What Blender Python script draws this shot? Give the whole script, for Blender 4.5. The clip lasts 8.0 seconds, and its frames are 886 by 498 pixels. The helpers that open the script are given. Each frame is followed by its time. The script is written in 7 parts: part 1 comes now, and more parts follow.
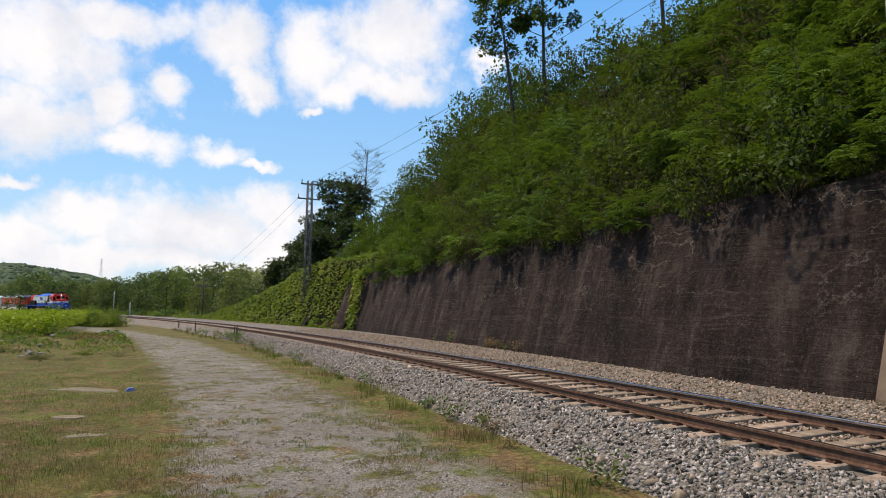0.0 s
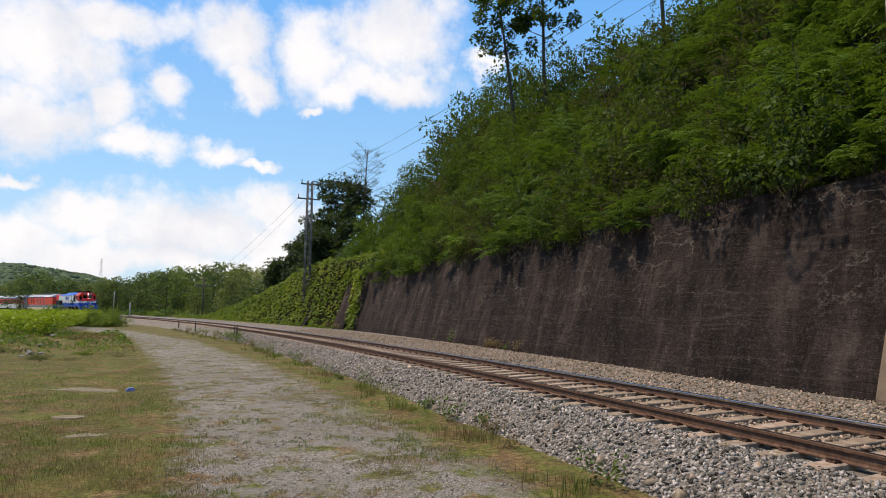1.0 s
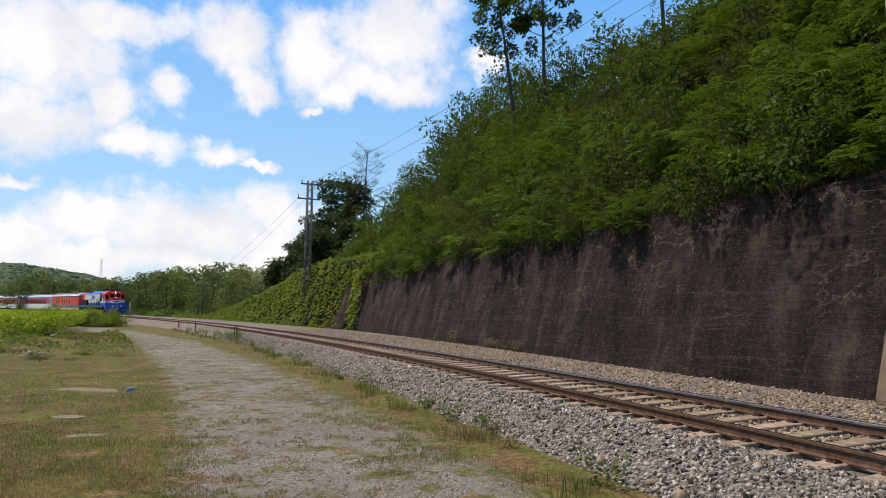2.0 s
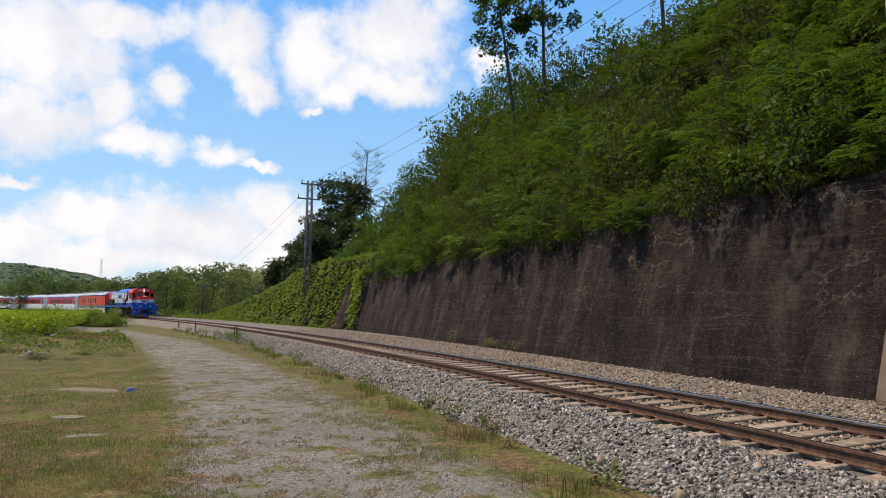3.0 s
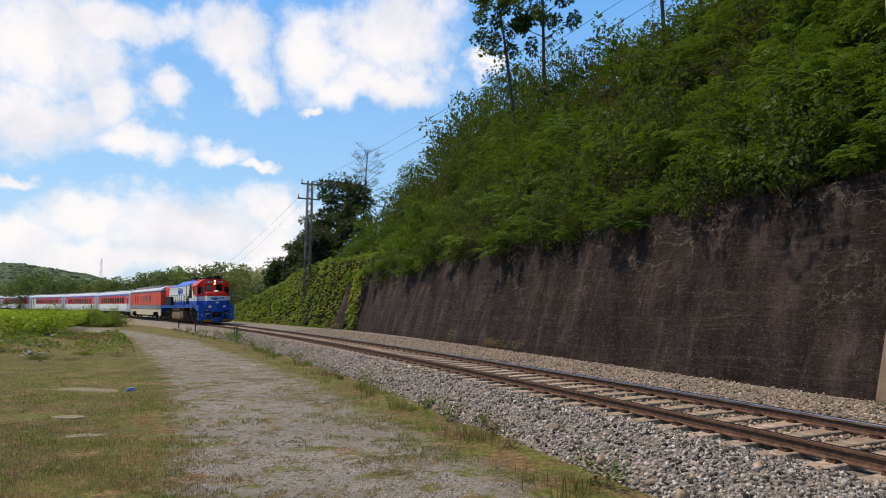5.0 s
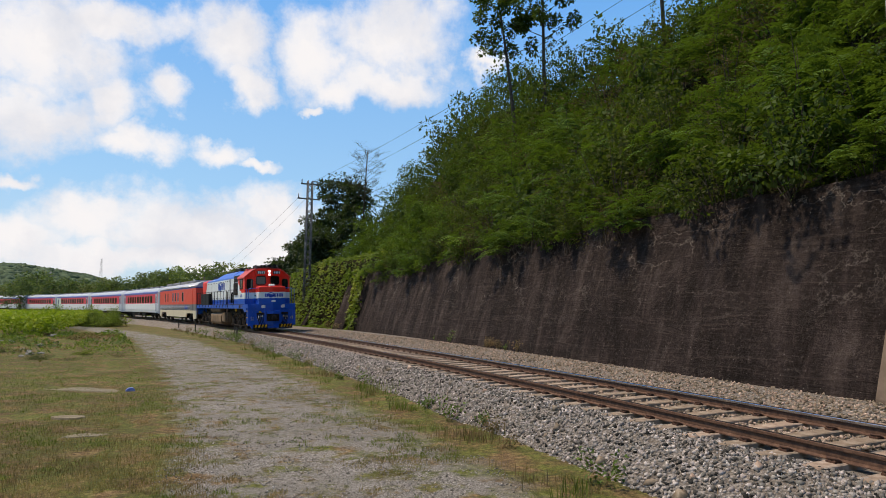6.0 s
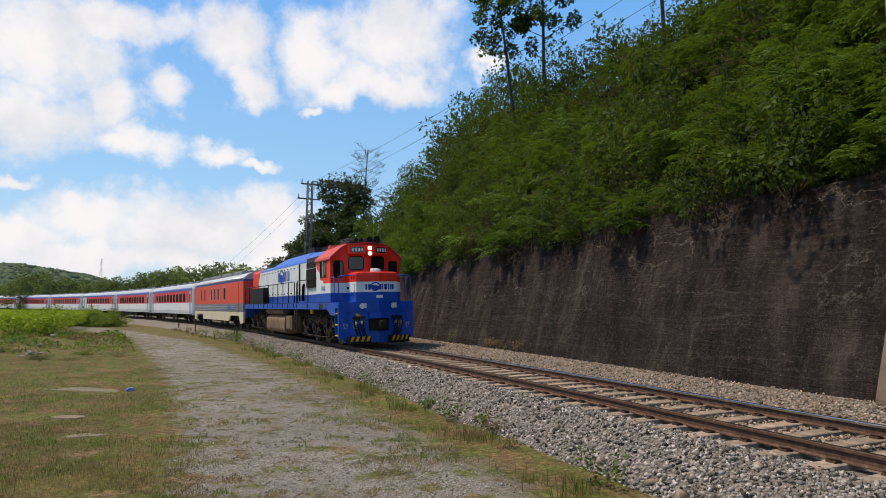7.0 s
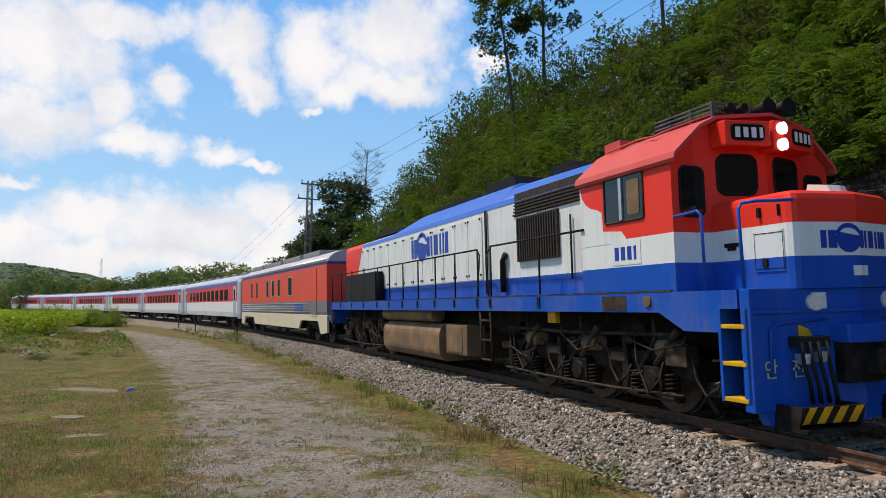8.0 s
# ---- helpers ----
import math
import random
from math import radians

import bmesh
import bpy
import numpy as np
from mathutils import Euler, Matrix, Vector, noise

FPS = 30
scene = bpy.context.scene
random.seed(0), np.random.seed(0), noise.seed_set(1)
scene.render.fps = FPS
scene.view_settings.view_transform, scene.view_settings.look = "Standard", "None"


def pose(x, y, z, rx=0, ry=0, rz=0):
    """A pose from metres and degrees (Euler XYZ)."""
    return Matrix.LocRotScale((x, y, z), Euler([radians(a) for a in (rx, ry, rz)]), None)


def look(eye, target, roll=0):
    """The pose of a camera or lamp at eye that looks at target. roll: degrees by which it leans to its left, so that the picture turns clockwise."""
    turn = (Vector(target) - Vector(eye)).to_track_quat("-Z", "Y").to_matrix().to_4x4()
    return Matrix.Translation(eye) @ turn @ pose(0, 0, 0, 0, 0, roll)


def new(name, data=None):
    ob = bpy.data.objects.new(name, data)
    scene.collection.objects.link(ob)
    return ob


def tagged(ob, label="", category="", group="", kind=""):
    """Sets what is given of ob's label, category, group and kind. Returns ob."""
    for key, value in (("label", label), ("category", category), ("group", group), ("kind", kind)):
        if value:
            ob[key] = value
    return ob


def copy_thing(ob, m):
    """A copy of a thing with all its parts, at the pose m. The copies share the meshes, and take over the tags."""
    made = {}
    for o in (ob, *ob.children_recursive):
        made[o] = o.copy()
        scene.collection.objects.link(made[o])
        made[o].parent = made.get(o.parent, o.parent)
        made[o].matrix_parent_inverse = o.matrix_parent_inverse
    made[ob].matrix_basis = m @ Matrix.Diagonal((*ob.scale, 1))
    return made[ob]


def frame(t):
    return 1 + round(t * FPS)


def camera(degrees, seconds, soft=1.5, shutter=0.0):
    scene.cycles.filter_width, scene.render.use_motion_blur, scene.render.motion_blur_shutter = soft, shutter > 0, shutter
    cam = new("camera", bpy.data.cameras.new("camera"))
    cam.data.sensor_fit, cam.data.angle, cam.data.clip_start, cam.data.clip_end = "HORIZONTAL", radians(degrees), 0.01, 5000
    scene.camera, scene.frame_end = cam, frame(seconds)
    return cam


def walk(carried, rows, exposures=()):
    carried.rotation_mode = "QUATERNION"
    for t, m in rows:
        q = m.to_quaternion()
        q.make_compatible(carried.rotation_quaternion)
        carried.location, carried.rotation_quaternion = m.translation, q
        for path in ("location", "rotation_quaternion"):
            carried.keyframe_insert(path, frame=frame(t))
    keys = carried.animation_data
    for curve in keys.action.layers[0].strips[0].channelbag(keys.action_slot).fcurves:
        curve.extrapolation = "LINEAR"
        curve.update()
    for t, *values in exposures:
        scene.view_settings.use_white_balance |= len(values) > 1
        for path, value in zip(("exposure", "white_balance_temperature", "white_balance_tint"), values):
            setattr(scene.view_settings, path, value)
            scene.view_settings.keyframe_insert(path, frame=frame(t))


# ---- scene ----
cam = camera(68.73, 8.0, 0.7)
EYE = (0.0, 0.0, 1.362)
VIEW = look(EYE, (0.0, 100.0, 1.362 + 100.0 * math.tan(radians(5.527))), 0.762)
walk(cam, [(0.0, VIEW), (8.0, VIEW)], [(0.0, 0.08, 7100, 14), (4.5, 0.06, 7100, 14), (6.2, -0.04, 7100, 14), (8.0, -0.01, 7100, 14)])

# ---- world, sun ----
SUN_AZ, SUN_EL = radians(278), radians(61)      # azimuth from +Y clockwise


def nd(nt, kind, **kw):
    n = nt.nodes.new(kind)
    for k, v in kw.items():
        setattr(n, k, v)
    return n


def math_node(nt, op, a, b=None, c=None):
    n = nt.nodes.new("ShaderNodeMath")
    n.operation = op
    for i, v in enumerate((a, b, c)):
        if v is None:
            continue
        if isinstance(v, (int, float)):
            n.inputs[i].default_value = v
        else:
            nt.links.new(v, n.inputs[i])
    return n.outputs[0]


def vec_node(nt, op, a, b=None):
    n = nt.nodes.new("ShaderNodeVectorMath")
    n.operation = op
    for i, v in enumerate((a, b)):
        if v is None:
            continue
        if isinstance(v, (tuple, list)):
            n.inputs[i].default_value = v
        else:
            nt.links.new(v, n.inputs[i])
    return n.outputs["Value"] if op in ("LENGTH", "DOT_PRODUCT", "DISTANCE") else n.outputs[0]


def mix_col(nt, fac, a, b):
    n = nt.nodes.new("ShaderNodeMix")
    n.data_type = "RGBA"
    for sock, v in ((n.inputs[0], fac), (n.inputs[6], a), (n.inputs[7], b)):
        if isinstance(v, (int, float)):
            sock.default_value = v
        elif isinstance(v, (tuple, list)):
            sock.default_value = (*v[:3], 1)
        else:
            nt.links.new(v, sock)
    return n.outputs[2]


def noise_tex(nt, vec, scale, detail=4.0, rough=0.55, distort=0.0):
    n = nt.nodes.new("ShaderNodeTexNoise")
    n.inputs["Scale"].default_value = scale
    n.inputs["Detail"].default_value = detail
    n.inputs["Roughness"].default_value = rough
    n.inputs["Distortion"].default_value = distort
    if vec is not None:
        nt.links.new(vec, n.inputs["Vector"])
    return n


def ramp(nt, fac, stops):
    n = nt.nodes.new("ShaderNodeValToRGB")
    el = n.color_ramp.elements
    while len(el) < len(stops):
        el.new(0.5)
    for e, (p, c) in zip(el, stops):
        e.position = p
        e.color = (*c, 1) if isinstance(c, (tuple, list)) else (c, c, c, 1)
    nt.links.new(fac, n.inputs[0])
    return n.outputs[0]


def make_world():
    w = bpy.data.worlds.new("sky")
    w.use_nodes = True
    scene.world = w
    nt = w.node_tree
    nt.nodes.clear()
    sky = nd(nt, "ShaderNodeTexSky", sky_type="NISHITA", sun_disc=False, sun_elevation=SUN_EL, sun_rotation=SUN_AZ, air_density=1.0, dust_density=0.6, ozone_density=2.0)
    dim = vec_node(nt, "SCALE", sky.outputs[0])
    dim.node.inputs["Scale"].default_value = 0.11
    co = nt.nodes.new("ShaderNodeTexCoord").outputs["Generated"]
    sep = nt.nodes.new("ShaderNodeSeparateXYZ")
    nt.links.new(co, sep.inputs[0])
    # cumulus banks: azimuth / height coordinates on the sky dome
    az = math_node(nt, "ARCTAN2", sep.outputs[0], sep.outputs[1])
    elv = math_node(nt, "ARCSINE", sep.outputs[2])
    comb = nt.nodes.new("ShaderNodeCombineXYZ")
    nt.links.new(az, comb.inputs[0])
    nt.links.new(elv, comb.inputs[1])
    p = comb.outputs[0]
    warp = noise_tex(nt, p, 9.0, 5.0, 0.6)
    off = vec_node(nt, "SCALE", vec_node(nt, "SUBTRACT", warp.outputs["Color"], (0.5, 0.5, 0.5)))
    off.node.inputs["Scale"].default_value = 0.12
    q = vec_node(nt, "ADD", p, off)
    # clouds: (azimuth, height, half width, half height) in degrees
    banks = CLOUDS
    field = None
    for a, e, rw, rh in banks:
        dv = vec_node(nt, "SUBTRACT", q, (radians(a), radians(e), 0))
        dv = vec_node(nt, "MULTIPLY", dv, (1 / radians(rw), 1 / radians(rh), 0))
        f = math_node(nt, "SUBTRACT", 1.0, vec_node(nt, "LENGTH", dv))
        field = f if field is None else math_node(nt, "MAXIMUM", field, f)
    rest = noise_tex(nt, q, 3.0, 5.0, 0.55)
    aside = math_node(nt, "GREATER_THAN", math_node(nt, "ABSOLUTE", az), 0.9)
    far_f = math_node(nt, "MULTIPLY", math_node(nt, "SUBTRACT", rest.outputs[0], 0.58), math_node(nt, "MULTIPLY", aside, 3.0))
    field = math_node(nt, "MAXIMUM", field, math_node(nt, "SUBTRACT", far_f, math_node(nt, "MULTIPLY", math_node(nt, "SUBTRACT", 1.0, aside), 9.0)))
    fine = noise_tex(nt, p, 17.0, 9.0, 0.62)
    dens = math_node(nt, "ADD", field, math_node(nt, "MULTIPLY", math_node(nt, "SUBTRACT", fine.outputs[0], 0.46), 1.25))
    mask = ramp(nt, dens, [(0.0, 0.0), (0.14, 0.16), (0.38, 0.62), (0.62, 0.92), (0.9, 1.0)])
    shade = noise_tex(nt, q, 7.0, 5.0, 0.5)
    tone = ramp(nt, shade.outputs[0], [(0.3, (0.74, 0.81, 0.93)), (0.55, (0.96, 1.0, 1.06))])
    bg_sky = nt.nodes.new("ShaderNodeBackground")
    nt.links.new(mix_col(nt, 0.75, dim, ramp(nt, elv, [(0.0, (0.60, 0.82, 1.0)), (0.18, (0.34, 0.70, 1.12)), (0.5, (0.12, 0.48, 1.12)), (0.95, (0.04, 0.15, 0.42))])), bg_sky.inputs[0])
    bg_sky.inputs[1].default_value = 1.0
    bg_cl = nt.nodes.new("ShaderNodeBackground")
    nt.links.new(tone, bg_cl.inputs[0])
    bg_cl.inputs[1].default_value = 0.95
    mx = nt.nodes.new("ShaderNodeMixShader")
    nt.links.new(mask, mx.inputs[0])
    nt.links.new(bg_sky.outputs[0], mx.inputs[1])
    nt.links.new(bg_cl.outputs[0], mx.inputs[2])
    out = nt.nodes.new("ShaderNodeOutputWorld")
    nt.links.new(mx.outputs[0], out.inputs[0])


# clouds: azimuth, height, half width, half height, in degrees
CLOUDS = [(-33.0, 20.0, 8.1, 5.3), (-33.4, 14.7, 5.2, 3.7), (-27.8, 22.7, 6.9, 2.3), (-25.9, 13.2, 3.6, 1.8), (-27.6, 16.5, 2.8, 2.9), (-24.1, 17.9, 2.0, 2.0), (-18.9, 21.9, 3.9, 4.4), (-17.1, 18.8, 2.6, 1.9), (-11.9, 22.0, 4.3, 4.8), (-4.6, 24.0, 6.6, 4.5), (-5.0, 20.1, 6.8, 2.2), (-9.6, 19.4, 3.5, 2.1), (-19.2, 13.3, 3.1, 1.5), (-15.7, 12.4, 2.1, 0.8), (-21.8, 7.0, 10.0, 3.6), (-29.2, 6.9, 5.5, 2.6), (-32.8, 5.3, 4.7, 2.4), (-15.0, 7.6, 5.0, 3.0), (-25.0, 4.1, 22.2, 1.9), (-34.0, 9.6, 2.3, 0.9), (3.7, 21.3, 2.4, 1.2), (-12.0, 17.4, 1.5, 0.6), (-14.9, 5.0, 4.9, 2.8)]
make_world()
sun = new("sun", bpy.data.lights.new("sun", "SUN"))
sun.data.energy, sun.data.angle, sun.data.color = 4.6, radians(3), (1.0, 0.92, 0.80)
sun.matrix_world = look((60 * math.sin(SUN_AZ) * math.cos(SUN_EL), 60 * math.cos(SUN_AZ) * math.cos(SUN_EL), 60 * math.sin(SUN_EL)), (0, 0, 0))

# ---- the line of the track: arc length s along the way of travel, n to the camera's side ----
KNOTS = [10, -15, -30, -60, -90, -120, -150, -190, -240, -300]
BEND = [-0.004294, -0.00341, -0.002594, -0.002411, -0.002137, -0.002978, -0.00209, -0.00219, -0.00219, -0.00219]
S_AX = np.arange(-420, 61, 1.0)
_k = np.interp(S_AX, KNOTS[::-1], BEND[::-1])
_h = np.concatenate([[0], np.cumsum((_k[1:] + _k[:-1]) / 2)])
_i0 = 420
_h += -1.19575 - _h[_i0]
_x = np.concatenate([[0], np.cumsum((np.cos(_h)[1:] + np.cos(_h)[:-1]) / 2)])
_y = np.concatenate([[0], np.cumsum((np.sin(_h)[1:] + np.sin(_h)[:-1]) / 2)])
_x += 3.937 - _x[_i0]
_y += 10.2125 - _y[_i0]
CANT = 0.0389


def line_at(s):
    return float(np.interp(s, S_AX, _x)), float(np.interp(s, S_AX, _y)), float(np.interp(s, S_AX, _h))


def tf(s, n, z, cant=True):
    """A place beside the track: s along it, n towards the camera's side, z above the rails."""
    if cant:
        n, z = n * math.cos(CANT) + z * math.sin(CANT), z * math.cos(CANT) - n * math.sin(CANT)
    x, y, h = line_at(s)
    return Vector((x + n * math.sin(h), y - n * math.cos(h), z))


def track_pose(s, half):
    """The pose of a vehicle whose pivots stand half before and behind s. X forward, Y to the left, Z up."""
    a, b = tf(s + half, 0, 0), tf(s - half, 0, 0)
    fx = (a - b).normalized()
    h = math.atan2(fx.y, fx.x)
    right = Vector((math.sin(h), -math.cos(h), 0))
    up = (Vector((0, 0, 1)) * math.cos(CANT) + right * math.sin(CANT)).normalized()
    left = up.cross(fx).normalized()
    m = Matrix((fx, left, up)).transposed().to_4x4()
    m.translation = (a + b) / 2
    return m


# wall foot line, straight on the ground plan
WALL_A = Vector((7.0, 10.86, 0))
WALL_D = Vector((-0.3517, 0.9361, 0)).normalized()      # along the wall, away from the camera
WALL_N = Vector((0.9361, 0.3517, 0)).normalized()       # into the hill


def wf(w, b, z):
    """A place by the wall: w along its foot, b behind it, z up."""
    return WALL_A + WALL_D * w + WALL_N * b + Vector((0, 0, z))

# ---- materials ----
def material(name, stops, scale=4.0, rough=0.8, bump=0.0, bump_scale=30.0, metal=0.0, detail=6.0, coarse=None, island=0.0, spec=0.22, obj_var=0.0, trans=0.0, stretch=None):
    """A node material: colours by two scales of noise, with relief. stops: dark to light colours."""
    m = bpy.data.materials.new(name)
    m.use_nodes = True
    nt = m.node_tree
    b = nt.nodes["Principled BSDF"]
    co = nt.nodes.new("ShaderNodeTexCoord").outputs["Object"]
    if stretch:
        mp = nt.nodes.new("ShaderNodeMapping")
        nt.links.new(co, mp.inputs[0])
        mp.inputs["Scale"].default_value = stretch
        co = mp.outputs[0]
    n1 = noise_tex(nt, co, scale, detail, 0.6)
    pos = [0.28 + 0.44 * i / max(1, len(stops) - 1) for i in range(len(stops))]
    col = ramp(nt, n1.outputs[0], list(zip(pos, stops)))
    if coarse:
        c2, sc2, amt = coarse
        n2 = noise_tex(nt, co, sc2, 4.0, 0.6)
        fac = math_node(nt, "MULTIPLY", ramp(nt, n2.outputs[0], [(0.42, 0.0), (0.62, 1.0)]), amt)
        col = mix_col(nt, fac, col, c2)
    if island or obj_var:
        if island:
            rnd = nt.nodes.new("ShaderNodeNewGeometry").outputs["Random Per Island"]
        else:
            rnd = nt.nodes.new("ShaderNodeObjectInfo").outputs["Random"]
        amt = island or obj_var
        hsv = nt.nodes.new("ShaderNodeHueSaturation")
        nt.links.new(col, hsv.inputs["Color"])
        nt.links.new(math_node(nt, "MULTIPLY_ADD", rnd, 2 * amt, 1.0 - amt), hsv.inputs["Value"])
        nt.links.new(math_node(nt, "MULTIPLY_ADD", rnd, -0.06 * amt, 0.5 + 0.03 * amt), hsv.inputs["Hue"])
        col = hsv.outputs[0]
    nt.links.new(col, b.inputs["Base Color"])
    b.inputs["Roughness"].default_value = rough
    b.inputs["Metallic"].default_value = metal
    b.inputs["Specular IOR Level"].default_value = spec
    if trans:
        out = nt.nodes["Material Output"]
        tl = nt.nodes.new("ShaderNodeBsdfTranslucent")
        nt.links.new(mix_col(nt, 0.5, col, (0.25, 0.4, 0.02)), tl.inputs[0])
        mx = nt.nodes.new("ShaderNodeMixShader")
        mx.inputs[0].default_value = trans
        nt.links.new(b.outputs[0], mx.inputs[1])
        nt.links.new(tl.outputs[0], mx.inputs[2])
        nt.links.new(mx.outputs[0], out.inputs[0])
    if bump:
        bp = nt.nodes.new("ShaderNodeBump")
        bp.inputs["Strength"].default_value = min(1.0, bump)
        bp.inputs["Distance"].default_value = 0.02 * max(1.0, bump)
        n3 = noise_tex(nt, co, bump_scale, 5.0, 0.65)
        nt.links.new(n3.outputs[0], bp.inputs["Height"])
        nt.links.new(bp.outputs[0], b.inputs["Normal"])
    return m


def glow(name, col, strength):
    m = bpy.data.materials.new(name)
    m.use_nodes = True
    b = m.node_tree.nodes["Principled BSDF"]
    b.inputs["Base Color"].default_value = (*col, 1)
    b.inputs["Emission Color"].default_value = (*col, 1)
    b.inputs["Emission Strength"].default_value = strength
    return m


M_STONE = material("ballast_stone", [(0.075, 0.066, 0.056), (0.20, 0.178, 0.152), (0.40, 0.365, 0.32)], 9.0, 0.9, island=0.95, spec=0.2)
M_STONE_WARM = material("ballast_stone_rusty", [(0.11, 0.078, 0.052), (0.235, 0.175, 0.122), (0.40, 0.32, 0.24)], 9.0, 0.9, island=0.65, spec=0.25)
M_BED = material("ballast_bed", [(0.03, 0.025, 0.02), (0.15, 0.128, 0.106), (0.42, 0.375, 0.325)], 24.0, 0.95, 1.6, 24, coarse=((0.19, 0.15, 0.11), 0.7, 0.5))
M_RAIL = material("rusty_rail_steel", [(0.055, 0.027, 0.017), (0.10, 0.052, 0.032), (0.155, 0.088, 0.056)], 14.0, 0.75, 0.3, 70)
M_RAILTOP = material("polished_rail_top", [(0.42, 0.42, 0.44), (0.6, 0.6, 0.62)], 30.0, 0.22, 0.0, metal=1.0)
M_SLEEPER = material("sleeper_concrete", [(0.17, 0.115, 0.075), (0.28, 0.205, 0.145), (0.38, 0.30, 0.225)], 7.0, 0.9, 0.4, 60, obj_var=0.18)
M_CLIP = material("rail_clip_rust", [(0.05, 0.026, 0.018), (0.10, 0.05, 0.03)], 30.0, 0.8)


def mesh_from(name, verts, faces, mats, mat_index=None, smooth=False):
    me = bpy.data.meshes.new(name)
    me.from_pydata([tuple(v) for v in verts], [], faces)
    for m in (mats if isinstance(mats, (list, tuple)) else [mats]):
        me.materials.append(m)
    if mat_index is not None:
        me.polygons.foreach_set("material_index", mat_index)
    if smooth:
        me.polygons.foreach_set("use_smooth", [True] * len(me.polygons))
    me.update()
    return me


def part(name, bm, mat, parent=None, label="", smooth=False):
    """Links a bmesh as one mesh object under parent."""
    me = bpy.data.meshes.new(name)
    bmesh.ops.recalc_face_normals(bm, faces=bm.faces)
    bm.to_mesh(me)
    bm.free()
    for m in (mat if isinstance(mat, (list, tuple)) else [mat]):
        me.materials.append(m)
    if smooth:
        me.polygons.foreach_set("use_smooth", [True] * len(me.polygons))
    ob = new(name, me)
    if parent is not None:
        ob.parent = parent
    if label:
        tagged(ob, label)
    return ob


def thing(name, label, category, m=None, group="", kind=""):
    ob = new(name)
    if m is not None:
        ob.matrix_world = m
    return tagged(ob, label, category, group, kind)


def add_box(bm, x0, x1, y0, y1, z0, z1, bevel=0.0, mi=0):
    vs = [bm.verts.new((x, y, z)) for x in (x0, x1) for y in (y0, y1) for z in (z0, z1)]
    fs = [bm.faces.new([vs[i] for i in q]) for q in ((0, 1, 3, 2), (4, 6, 7, 5), (0, 4, 5, 1), (2, 3, 7, 6), (0, 2, 6, 4), (1, 5, 7, 3))]
    for f in fs:
        f.material_index = mi
    if bevel:
        es = list({e for f in fs for e in f.edges})
        r = bmesh.ops.bevel(bm, geom=es, offset=bevel, segments=2, profile=0.6, affect="EDGES")
        for f in r["faces"]:
            f.material_index = mi
    return vs


def add_tube(bm, pts, r, sides=8, mi=0, cap=True, r1=None):
    """A round bar along points; r1: the radius at its end."""
    pts = [Vector(p) for p in pts]
    rings = []
    n = len(pts)
    ref = None
    for i, p in enumerate(pts):
        d = (pts[min(i + 1, n - 1)] - pts[max(i - 1, 0)]).normalized()
        if ref is None:
            ref = Vector((0, 0, 1)) if abs(d.z) < 0.9 else Vector((1, 0, 0))
        a = d.cross(ref).normalized()
        b = a.cross(d).normalized()
        ref = b
        rr = r if r1 is None else r + (r1 - r) * i / (n - 1)
        rings.append([bm.verts.new(p + (a * math.cos(t) + b * math.sin(t)) * rr) for t in [2 * math.pi * k / sides for k in range(sides)]])
    for q0, q1 in zip(rings, rings[1:]):
        for k in range(sides):
            f = bm.faces.new((q0[k], q0[(k + 1) % sides], q1[(k + 1) % sides], q1[k]))
            f.material_index = mi
            f.smooth = True
    if cap:
        for q in (rings[0][::-1], rings[-1]):
            bm.faces.new(q).material_index = mi
    return rings


def add_cyl(bm, a, b, r, sides=24, mi=0):
    add_tube(bm, [a, b], r, sides, mi)


def add_prism(bm, profile, axis, a, b, mi=0):
    """A profile of (p, q) pairs drawn out along axis from a to b."""
    def place(p, q, t):
        return {"x": (t, p, q), "y": (p, t, q), "z": (p, q, t)}[axis]
    v0 = [bm.verts.new(place(p, q, a)) for p, q in profile]
    v1 = [bm.verts.new(place(p, q, b)) for p, q in profile]
    n = len(profile)
    fs = [bm.faces.new((v0[i], v0[(i + 1) % n], v1[(i + 1) % n], v1[i])) for i in range(n)]
    fs += [bm.faces.new(v0[::-1]), bm.faces.new(v1)]
    for f in fs:
        f.material_index = mi
    return fs


def sweep(ss, profile, cant=True):
    """Verts and faces of a profile of (n, z) swept along the track."""
    verts, faces, k = [], [], len(profile)
    for s in ss:
        verts += [tf(s, n, z, cant) for n, z in profile]
    for i in range(len(ss) - 1):
        for j in range(k - 1):
            a = i * k + j
            faces.append((a, a + 1, a + k + 1, a + k))
    return verts, faces


# ---- ground ----
GROUND = -0.65


